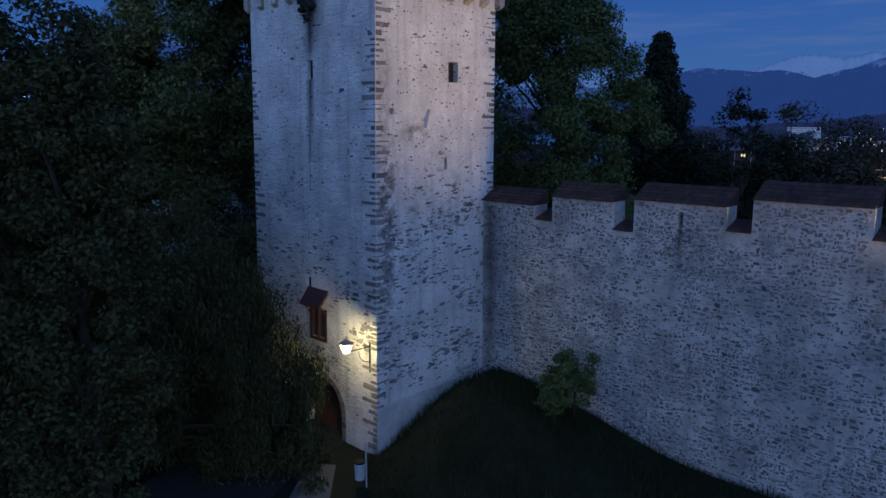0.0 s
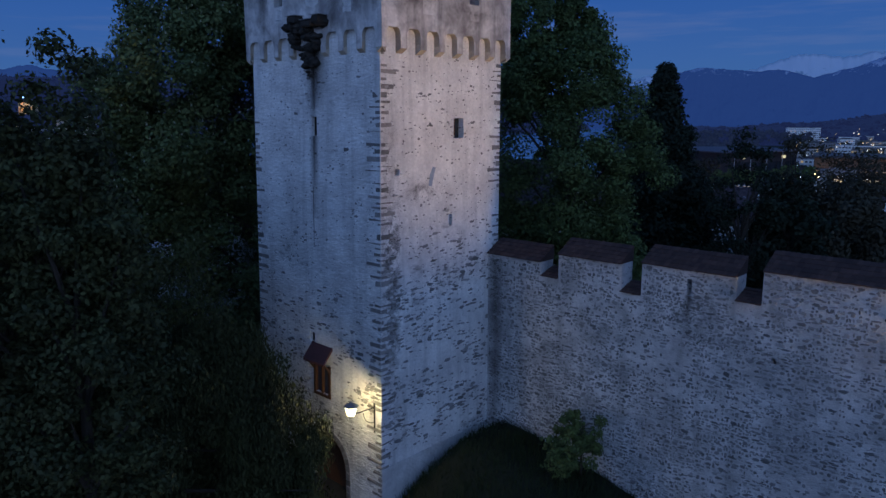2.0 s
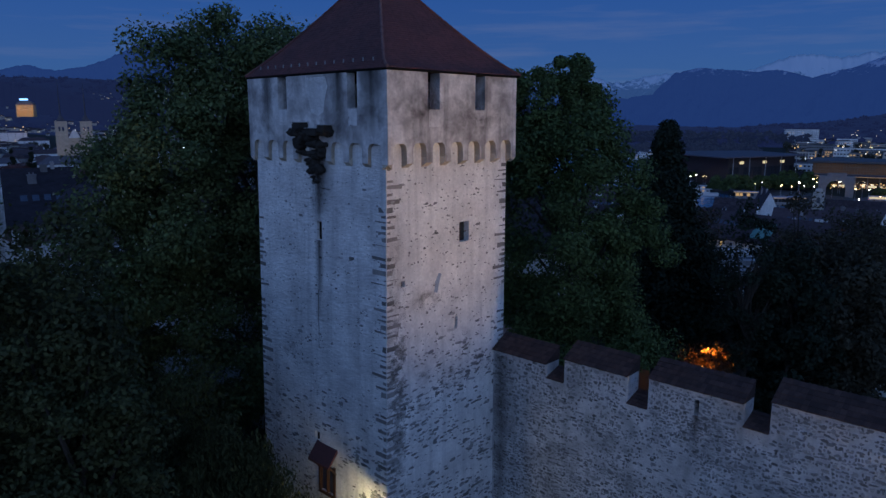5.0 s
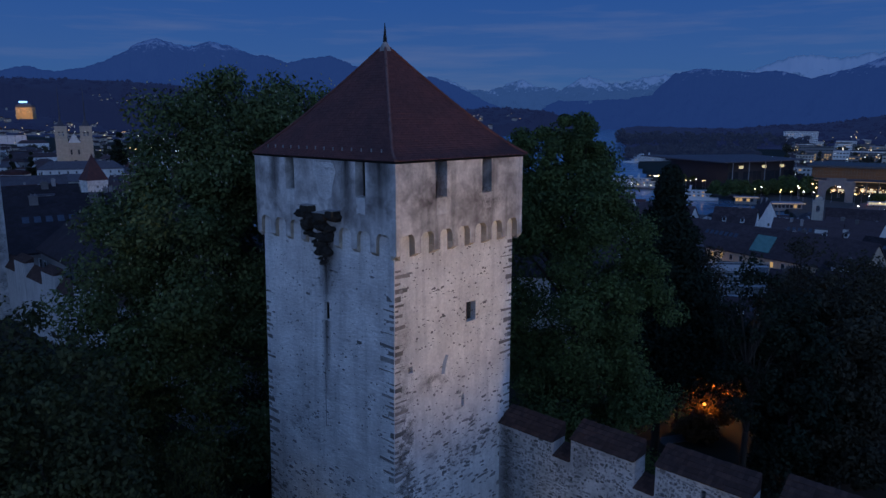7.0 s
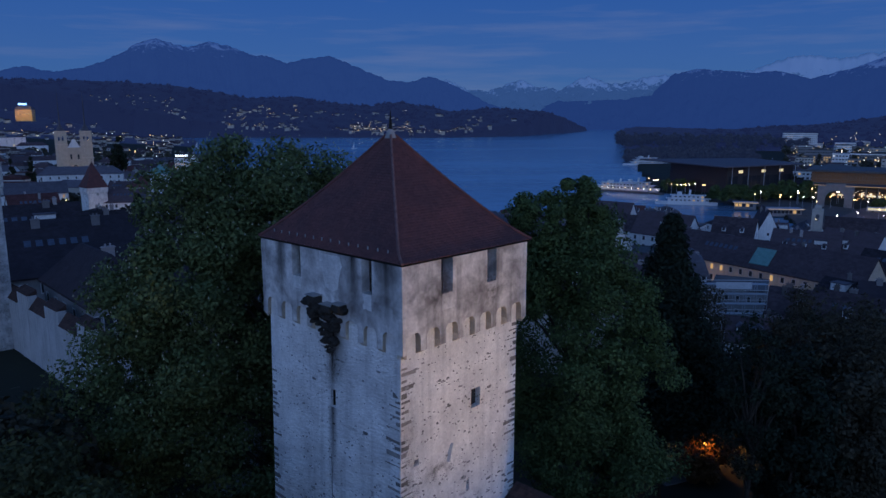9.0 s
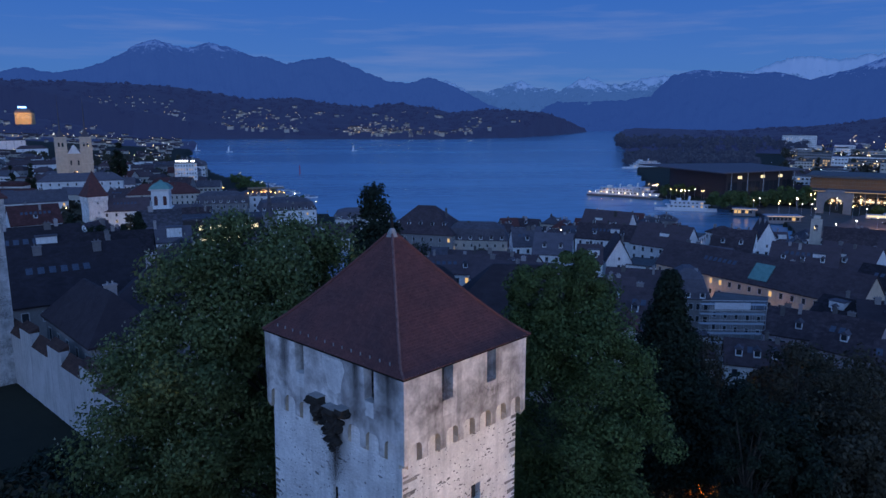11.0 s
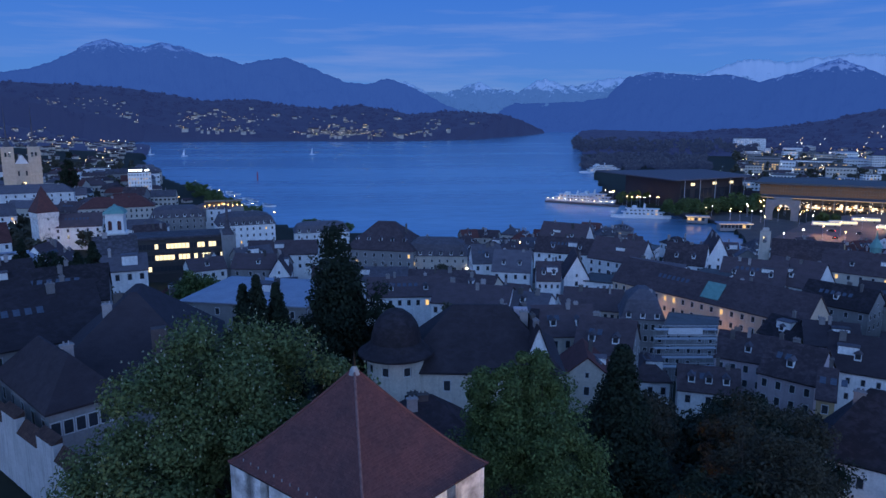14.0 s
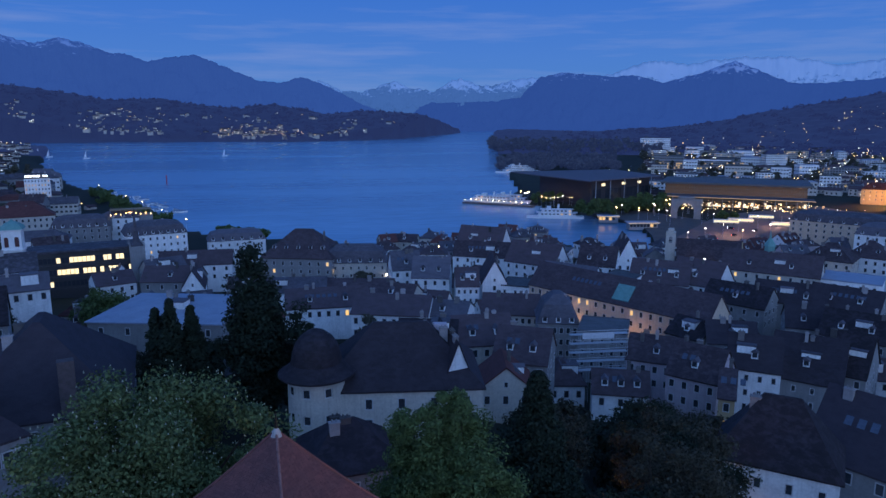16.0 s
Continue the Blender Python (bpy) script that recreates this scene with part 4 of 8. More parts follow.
# ---- the curtain wall ----
CAP = mat("brown_clay_wall_tiles", (0.085, 0.048, 0.04), 0.9, (0.04, 0.026, 0.024), 1.5, 0.7, 16.0, 0.015, per_island=0.6)


def cap_tiles(parent, y0, y1, z, rise=0.62, back=0.95, over=0.16):
    """A little pent roof of clay tiles over a stretch of wall."""
    verts, faces = [], []
    cols = max(2, round(abs(y1 - y0) / 0.19))
    rows = 5
    for i in range(rows):
        for k in range(cols):
            a, b = y0 + (y1 - y0) * k / cols, y0 + (y1 - y0) * (k + 0.94) / cols
            s0, s1 = i / rows, (i + 1.12) / rows
            j = random.uniform(-0.008, 0.008)
            x0, x1 = WALL_U - over + (back + over) * s0, WALL_U - over + (back + over) * s1
            h0, h1 = z + rise * s0 + 0.045 + j, z + rise * s1 + 0.012 + j
            v = len(verts)
            verts += [(x0, a, h0), (x0, b, h0), (x1, b, h1), (x1, a, h1), (x0, a, h0 - 0.04), (x0, b, h0 - 0.04)]
            faces += [(v, v + 1, v + 2, v + 3), (v + 4, v + 5, v + 1, v)]
    part("cap_tiles", raw("cap_tiles", verts, faces, CAP), None, parent, "brown clay cap tiles")["kind"] = "stuff"
    bm = bmesh.new()
    prism(bm, [(WALL_U - over + 0.03, z), (WALL_U + back, z), (WALL_U + back, z + rise), (WALL_U - over + 0.03, z + 0.03)], "y", y0, y1)
    part("cap_bed", bm, CAP, parent)


MERLONS = [(-3.12, 0.0, 9.85), (-7.12, -4.03, 10.32), (-11.8, -8.03, 10.5), (-16.55, -12.72, 10.85)]
GAPS = [(-4.03, -3.12, 9.25), (-8.03, -7.12, 9.2), (-12.72, -11.8, 9.65), (-17.6, -16.55, 9.85)]
for i in range(3):
    a = -17.6 - i * 4.9
    MERLONS.append((a - 3.9, a, 11.0))
    GAPS.append((a - 4.9, a - 3.9, 9.95))


def curtain_wall():
    t = thing("town_wall", "weathered rubble-stone town wall with tiled battlements", "wall", TOWN, kind="structure")
    bm = bmesh.new()
    box(bm, WALL_U, WALL_U + 1.3, -32.3, 0.0, -4.0, 8.9)
    body = solid_mesh("masonry", bm, MORTAR)
    body = carve(body, [boxbm(WALL_U - 0.3, WALL_U + 0.4, -13.42, -13.2, 7.55, 7.78), boxbm(WALL_U - 0.3, WALL_U + 0.4, -1.6, -1.42, 6.6, 6.85),
                        boxbm(WALL_U - 0.3, WALL_U + 0.3, -5.7, -5.55, 6.95, 7.1)])
    part("masonry", body, None, t)
    for a, b, z in MERLONS:
        me = solid_mesh("merlon", boxbm(WALL_U, WALL_U + 0.9, a, b, 8.9, z), MORTAR)
        if a < -10 < b:
            me = carve(me, [boxbm(WALL_U - 0.3, WALL_U + 1.5, -10.12, -9.92, 9.5, 10.15)])
        part("merlon", me, None, t)
        cap_tiles(t, a, b, z)
    for a, b, z in GAPS:
        part("embrasure", boxbm(WALL_U, WALL_U + 0.9, a, b, 8.9, z - 0.02), MORTAR, t)
        cap_tiles(t, a, b, z - 0.03, 0.34, 0.9, 0.12)
    # rubble, course by course
    spots = []
    z = -1.2
    r2 = random.Random(11)
    while z < 10.9:
        h = r2.uniform(0.07, 0.18)
        s = -0.1
        while s > -21:
            w = r2.choice((r2.uniform(0.06, 0.14), r2.uniform(0.10, 0.22), r2.uniform(0.16, 0.42)))
            zz = z + 0.10 * math.sin(s * 0.9) + 0.25 * noise.noise(Vector((s * 0.35, z * 0.3, 7.0)))
            ok = any(a + 0.1 < s - w / 2 < b - 0.1 and zz < top - 0.15 for a, b, top in MERLONS) or zz < 8.95
            bare = noise.noise(Vector((s * 0.3, z * 0.8, 1.0))) + 0.6 * noise.noise(Vector((s * 1.1, z * 2.2, 4.0)))
            smear = 0.35 * math.exp(-((z - 6.6 - 0.06 * s) / 1.1) ** 2)      # the band that kept more of its coat
            if ok and r2.random() < 0.86 - smear + 0.75 * bare and not (-10.3 < s - w / 2 < -9.75 and zz > 9.3):
                spots.append((s - w / 2, zz + r2.uniform(-0.05, 0.05), w * r2.uniform(0.75, 1.08), h * r2.uniform(0.6, 1.15)))
            s -= w * r2.uniform(0.9, 1.12)
        z += h * 0.92
    part("water_stain", boxbm(WALL_U - 0.008, WALL_U + 0.002, -0.95, -0.02, 0.8, 9.6), STAIN, t, "dark damp run in the corner by the tower")
    part("water_stain", boxbm(WALL_U - 0.009, WALL_U + 0.002, -10.22, -9.82, 7.8, 9.5), STAIN, t, "dark run below the arrow loop")
    r2.shuffle(spots)
    near = [p for p in spots if p[1] > 7 and -12 < p[0] < -2]
    chosen = set(near)
    rest = [p for p in spots if p not in chosen]
    stones(t, near[:300] + near[300:] + rest, Matrix.Translation((WALL_U, 0, 0)) @ Matrix.Rotation(-math.pi / 2, 4, "Z") @ Matrix.Diagonal((-1, 1, 1, 1)), r2, 0.022, WALL_STONE, WALL_FIELD, 300)
    return t


curtain_wall()


# ---- the wall's run on the far side of the tower, whitewashed ----
# Darker copy of the limewash; this wall's shade is put into its base
SHADED_LIME = mat("shaded_grey_limewash", (0.50, 0.495, 0.49), 0.92, (0.32, 0.315, 0.31), 0.4, 0.6, 6.0, 0.05, streak=0.35)


def far_wall():
    t = thing("town_wall", "whitewashed town wall with stepped tiled battlements beyond the trees", "wall", TOWN, kind="structure")
    bm = bmesh.new()
    tops = []
    y = 12.9
    while y < 74:
        tops.append((y, y + 4.4, 7.4 + 0.08 * max(0, 40 - y)))
        y += 9.8
    box(bm, WALL_U, WALL_U + 1.2, WV + 0.3, 80, -14, 5.0)
    part("masonry", bm, SHADED_LIME, t)
    part("embrasure", boxbm(WALL_U, WALL_U + 0.9, WV + 0.3, 12.9, 5.0, 7.2), SHADED_LIME, t)
    for a, b, z in tops:
        part("merlon", boxbm(WALL_U, WALL_U + 0.9, a, b, 5.0, z), SHADED_LIME, t)
        part("embrasure", boxbm(WALL_U, WALL_U + 0.9, b, b + 5.4, 5.0, z - 1.6), SHADED_LIME, t)
        cap_tiles(t, a, b, z, 0.62, 0.95, 0.16)
        cap_tiles(t, b, b + 5.4, z - 1.6, 1.35, 0.95, 0.12)


far_wall()


# ---- trees ----
def leaf_cloud(r, clumps, per, size, flat=0.35, droop=0.0):
    """Leaves as small folded quads, clump by clump. clumps: rows of x, y, z, radius."""
    c = np.repeat(clumps[:, :3], per, 0)
    rad = np.repeat(clumps[:, 3], per)
    n = len(c)
    d = r.normal(size=(n, 3))
    d /= np.linalg.norm(d, axis=1)[:, None]
    k = r.random(n) ** 0.45
    p = c + d * (rad * k)[:, None] * np.array((1, 1, 0.8))
    p[:, 2] -= droop * r.random(n) * rad
    nrm = d * 0.8 + r.normal(size=(n, 3)) * 0.6 + np.array((0, 0, flat))
    nrm /= np.linalg.norm(nrm, axis=1)[:, None]
    a = np.cross(nrm, r.normal(size=(n, 3)))
    if droop:
        a = a * 0.5 + np.array((0, 0, -1.0))
    a /= np.linalg.norm(a, axis=1)[:, None] + 1e-9
    b = np.cross(nrm, a)
    s = size * r.uniform(0.6, 1.3, n)[:, None]
    a, b = a * s, b * s * (0.35 if droop else 0.62)
    v = np.stack([p - a, p + b * 0.9, p + a, p - b * 0.9], 1).reshape(-1, 3)
    return v


def quad_mesh(name, v, material):
    me = bpy.data.meshes.new(name)
    n = len(v) // 4
    me.vertices.add(len(v))
    me.vertices.foreach_set("co", v.astype(np.float32).ravel())
    me.loops.add(len(v))
    me.loops.foreach_set("vertex_index", np.arange(len(v), dtype=np.int32))
    me.polygons.add(n)
    me.polygons.foreach_set("loop_start", np.arange(0, len(v), 4, dtype=np.int32))
    me.update(calc_edges=True)
    me.materials.append(material)
    return me


def crown_clumps(r, centre, radii, count, size, hollow=0.55, taper=0.0, lump=0.25):
    """Clump centres through the outer part of an uneven egg."""
    out = []
    while len(out) < count:
        d = r.normal(size=3)
        d /= np.linalg.norm(d)
        k = hollow + (1 - hollow) * r.random()
        wob = 1 + lump * noise.noise(Vector(d * 1.9) + Vector(centre))
        p = d * k * wob
        s = 1 - taper * max(0, p[2])
        out.append((centre[0] + p[0] * radii[0] * s, centre[1] + p[1] * radii[1] * s, centre[2] + p[2] * radii[2], size * r.uniform(0.7, 1.35)))
    return np.array(out)


def tree(name, label, at, height, clumps, per, size, leaf_mat, trunk_r, seed, droop=0.0, blossoms=0, group="", flat=0.35):
    """at: foot. clumps are given relative to it."""
    r = np.random.default_rng(seed)
    t = thing(name, label, "tree", pose(*at), group)
    bm = bmesh.new()
    last, lr = Vector((0, 0, -0.4)), trunk_r * 1.25
    top = height * 0.72
    spine = []
    for k in range(1, 7):
        p = Vector((r.normal() * 0.12 * trunk_r * k, r.normal() * 0.12 * trunk_r * k, top * k / 6))
        tube(bm, last, p, lr, trunk_r * (1 - k / 7.5), 9)
        last, lr = p, trunk_r * (1 - k / 7.5)
        spine.append(p)
    part("trunk", bm, BARK, t)
    bm = bmesh.new()
    pick = r.permutation(len(clumps))[:min(26, len(clumps))]
    for i in pick:
        q = Vector(clumps[i, :3])
        s = min(spine, key=lambda w: abs(w.z - q.z * 0.72))
        mid = s.lerp(q, 0.5) + Vector((0, 0, 0.08 * height * (0.4 if droop else 0.15)))
        tube(bm, s, mid, trunk_r * 0.32, trunk_r * 0.2, 5)
        tube(bm, mid, q, trunk_r * 0.2, trunk_r * 0.05, 5)
    part("branching", bm, BARK, t)
    part("crown", quad_mesh("crown", leaf_cloud(r, clumps, per, size, flat, droop), leaf_mat), None, t)
    if blossoms:
        v, f = [], []
        for _ in range(blossoms):
            c = clumps[r.integers(len(clumps))]
            d = r.normal(size=3)
            d[2] = abs(d[2]) * 0.7
            d /= np.linalg.norm(d)
            p = c[:3] + d * c[3] * 0.98
            b = len(v)
            w = r.uniform(0.04, 0.06)
            for a in range(4):
                v.append((p[0] + w * math.cos(a * math.pi / 2), p[1] + w * math.sin(a * math.pi / 2), p[2]))
            v.append((p[0], p[1], p[2] + r.uniform(0.09, 0.17)))
            f += [(b + a, b + (a + 1) % 4, b + 4) for a in range(4)]
        part("blossoms", raw("blossoms", v, f, BLOSSOM), None, t, "white blossom candles")
    return t


R = np.random.default_rng(3)
# horse chestnut behind the tower
g = float(ground_z(-8.8, 16.0))
cl = np.concatenate([crown_clumps(R, (2.6, 0.5, 19.6 - g), (4.7, 4.8, 7.7), 85, 1.45, 0.74, 0.0, 0.6), crown_clumps(R, (-1.2, 0.0, 18.4 - g), (4.0, 4.4, 8.4), 65, 1.4, 0.74, 0.0, 0.6),
                     crown_clumps(R, (-4.2, -1.6, 17.4 - g), (3.7, 4.2, 8.6), 75, 1.35, 0.74, 0.15, 0.6), crown_clumps(R, (-7.0, -3.0, 13.0 - g), (2.9, 3.2, 6.8), 55, 1.3, 0.7, 0.0, 0.6),
                     crown_clumps(R, (-2.5, -1, 7.5 - g), (8.3, 5.3, 6.3), 90, 1.5, 0.5)])
tree("chestnut_tree", "large horse chestnut in white blossom behind the tower", (-8.8, 16.0, g), 26, cl, 620, 0.13, LEAF_CHESTNUT, 0.55, 1, blossoms=3000)
# maple on the other side
g = float(ground_z(10.5, 16.0))
cl = np.concatenate([crown_clumps(R, (0.0, 0, 14 - g), (5.2, 4.6, 8.4), 120, 1.3, 0.66, 0.2, 0.5), crown_clumps(R, (-0.2, 0, 19.0 - g), (3.1, 3.0, 4.0), 30, 0.95, 0.6, 0.2, 0.9), crown_clumps(R, (-2.9, 0, 22.0 - g), (1.6, 1.6, 3.0), 18, 0.8, 0.4, 0.3), crown_clumps(R, (0.2, 0.3, 22.8 - g), (1.6, 1.5, 3.0), 18, 0.75, 0.4, 0.3), crown_clumps(R, (-3.0, 0, 18.5 - g), (2.0, 2.0, 2.6), 16, 0.9, 0.4, 0.3),
                     crown_clumps(R, (0.8, 0, 6 - g), (5.6, 4.5, 6.0), 75, 1.3, 0.45)])
tree("maple_tree", "tall leafy green maple beside the tower behind the wall", (10.5, 16.5, g), 25, cl, 560, 0.115, LEAF_MAPLE, 0.4, 2)
# weeping willow in front
cl = np.concatenate([crown_clumps(R, (0, 0, 7.6), (8.6, 6.0, 7.2), 190, 1.15, 0.5, 0.0, 0.4), crown_clumps(R, (5.5, 0.5, 6.0), (4.6, 3.6, 6.4), 100, 0.95, 0.4, 0.3, 0.4), crown_clumps(R, (11.2, -0.3, 3.2), (2.8, 2.6, 4.6), 80, 0.7, 0.3, 0.3, 0.4), crown_clumps(R, (9.3, 0.2, 7.6), (2.7, 2.4, 3.8), 60, 0.75, 0.3, 0.3, 0.4)])
tree("willow_tree", "dense drooping willow with dark olive foliage before the gate", (-15.8, -0.8, float(ground_z(-15.8, -0.8))), 14, cl, 760, 0.115, LEAF_WILLOW, 0.5, 4, droop=1.7)


# ---- the town ----
def plaster(name, c):
    return mat(name, c, 0.9, tuple(k * 0.72 for k in c), 0.35, 0.6, 3.0, 0.0, per_object=0.22, streak=0.15)


WALLS = {"white": plaster("white_render", (0.84, 0.83, 0.81)), "cream": plaster("cream_render", (0.56, 0.51, 0.44)), "grey": plaster("grey_render", (0.27, 0.265, 0.265)),
         "pink": plaster("pink_render", (0.50, 0.42, 0.44)), "sand": plaster("sandstone_facade", (0.62, 0.49, 0.37)), "ochre": plaster("ochre_render", (0.50, 0.36, 0.20))}


def tiled(name, c):
    """Roof covering laid in courses, patched and mossy in places."""
    m = mat(name, c, 0.78, tuple(k * 0.6 for k in c), 0.4, 0.7, 5.0, 0.05, per_object=0.8, stretch=(1, 1, 2.5), specular=0.25)
    patchy(m, 0.9, (1, 1, 1.6), 0.72, 1.05, tuple(k * 1.35 for k in c), 0.06)
    return m


ROOFS = {"brown": tiled("brown_roof_tiles", (0.080, 0.056, 0.062)), "slate": tiled("slate_roof", (0.102, 0.092, 0.108)), "grey": tiled("gravel_flat_roof", (0.10, 0.10, 0.105)),
         "dark": tiled("blackened_roof_tiles", (0.040, 0.031, 0.037)), "redbrown": tiled("red_roof_tiles", (0.105, 0.040, 0.036)), "bluegrey": mat("pale_sheet_metal_roof", (0.30, 0.34, 0.42), 0.5, (0.22, 0.25, 0.31), 0.3, 0.6, 3.0, 0.0, metal=0.1)}
COPPER = mat("green_copper", (0.16, 0.33, 0.30), 0.7, (0.10, 0.22, 0.20), 0.8, 0.6, 5.0, 0.01)
GLASS = mat("dark_window_glass", (0.045, 0.05, 0.06), 0.12, bump=0, specular=0.6)
FRAME = mat("painted_window_frame", (0.55, 0.55, 0.54), 0.6, bump=0)
LIT = glow("lit_room", (1.0, 0.62, 0.24), 0.9)
LIT_COOL = glow("lit_shop", (1.0, 0.82, 0.48), 1.3)
BRICK = mat("chimney_render", (0.25, 0.225, 0.22), 0.9, per_object=1.4)


def window_mesh(w, h, glass):
    """A framed pane in the plane y = 0, set proud of the wall; its foot is at the origin."""
    f, o = 0.13, 0.06
    ring = lambda a, y: [(-w / 2 + a, y, a), (w / 2 - a, y, a), (w / 2 - a, y, h - a), (-w / 2 + a, y, h - a)]
    verts = ring(0, 0.04) + ring(0, -o) + ring(f, -o) + ring(f, -0.02)
    faces = [(4 * k + i, 4 * k + (i + 1) % 4, 4 * k + 4 + (i + 1) % 4, 4 * k + 4 + i) for k in range(3) for i in range(4)] + [(12, 13, 14, 15)]
    me = raw("window", verts, faces, FRAME)
    me.materials.append(glass)
    me.polygons[12].material_index = 1
    return me


WINDOW = {(k, g): window_mesh(*s, m) for k, s in (("s", (0.85, 1.2)), ("m", (0.95, 1.5)), ("l", (1.2, 1.8))) for g, m in (("dark", GLASS), ("lit", LIT), ("cool", LIT_COOL))}


def dormer_mesh(w=1.5, h=1.5, d=2.6):
    bm = bmesh.new()
    box(bm, -w / 2, w / 2, 0, d, -0.3, h)
    n = len(bm.faces)
    prism(bm, [(-w / 2 - 0.2, h - 0.02), (w / 2 + 0.2, h - 0.02), (0, h + 0.65)], "y", -0.18, d)
    bm.faces.ensure_lookup_table()
    for i, p in enumerate(bm.faces):
        p.material_index = 0 if i < n else 1
    me = bpy.data.meshes.new("dormer")
    bm.to_mesh(me)
    bm.free()
    for m in (WALLS["white"], ROOFS["slate"]):
        me.materials.append(m)
    return me


DORMER = dormer_mesh(1.35, 1.35, 2.4)
DORMER_PANE = solid_mesh("dormer_window", boxbm(-0.5, 0.5, -0.03, 0.05, 0.25, 1.35), GLASS)
def chimney_mesh(w, d, h):
    bm = boxbm(-w / 2, w / 2, -d / 2, d / 2, -1.8, h)
    box(bm, -w / 2 - 0.1, w / 2 + 0.1, -d / 2 - 0.1, d / 2 + 0.1, h + 0.003, h + 0.15)
    for k in (-1, 1):
        tube(bm, (k * w * 0.22, 0, h + 0.15), (k * w * 0.22, 0, h + 0.5), 0.13, 0.11, 6)
    return solid_mesh("chimney", bm, BRICK)


CHIMNEYS = [chimney_mesh(*s) for s in ((0.9, 0.7, 1.5), (1.3, 0.7, 1.8), (0.7, 0.7, 2.2))]
SKYLIGHT = solid_mesh("skylight", boxbm(-0.5, 0.5, -0.7, 0.7, -0.05, 0.08), mat("skylight_glass", (0.10, 0.12, 0.16), 0.25, bump=0))
ROOF_ROOM = solid_mesh("roof_room", boxbm(-1.9, 1.9, -1.5, 2.2, -1.0, 2.3), WALLS["white"])
ROOF_ROOM_TOP = solid_mesh("roof_room_top", boxbm(-2.1, 2.1, -1.75, 2.4, 2.303, 2.5), ROOFS["slate"])
hr = random.Random(21)
PLACED = []
WORDS = {"white": "white-rendered", "cream": "cream-rendered", "grey": "grey-rendered", "pink": "pinkish-rendered", "sand": "sandstone-faced", "ochre": "ochre-rendered"}
RWORDS = {"brown": "dark brown tiled", "dark": "blackened tiled", "slate": "grey slate", "grey": "flat gravel", "redbrown": "reddish tiled", "bluegrey": "pale sheet-metal"}
KWORDS = {"gable": "gabled roof", "hip": "hipped roof", "mansard": "mansard roof", "flat": "roof"}


def band_rows(store, half, lit, m):
    """A storey's row of windows; now and then one room is lit."""
    verts, faces, on = store
    n = max(2, int(half * 2 / 3.2))
    for i in range(n):
        a = -half + (i + 0.22) * 2 * half / n
        b = a + 1.15 * half / n
        v = len(verts)
        verts += [m @ Vector(p) for p in ((a, -0.05, 0), (b, -0.05, 0), (b, -0.05, 1.5), (a, -0.05, 1.5), (a, 0.1, 0), (b, 0.1, 0), (b, 0.1, 1.5), (a, 0.1, 1.5))]
        faces += [(v, v + 1, v + 2, v + 3), (v, v + 4, v + 5, v + 1), (v + 3, v + 2, v + 6, v + 7)]
        on += [1 if lit and hr.random() < 0.05 * lit else 0] * 3


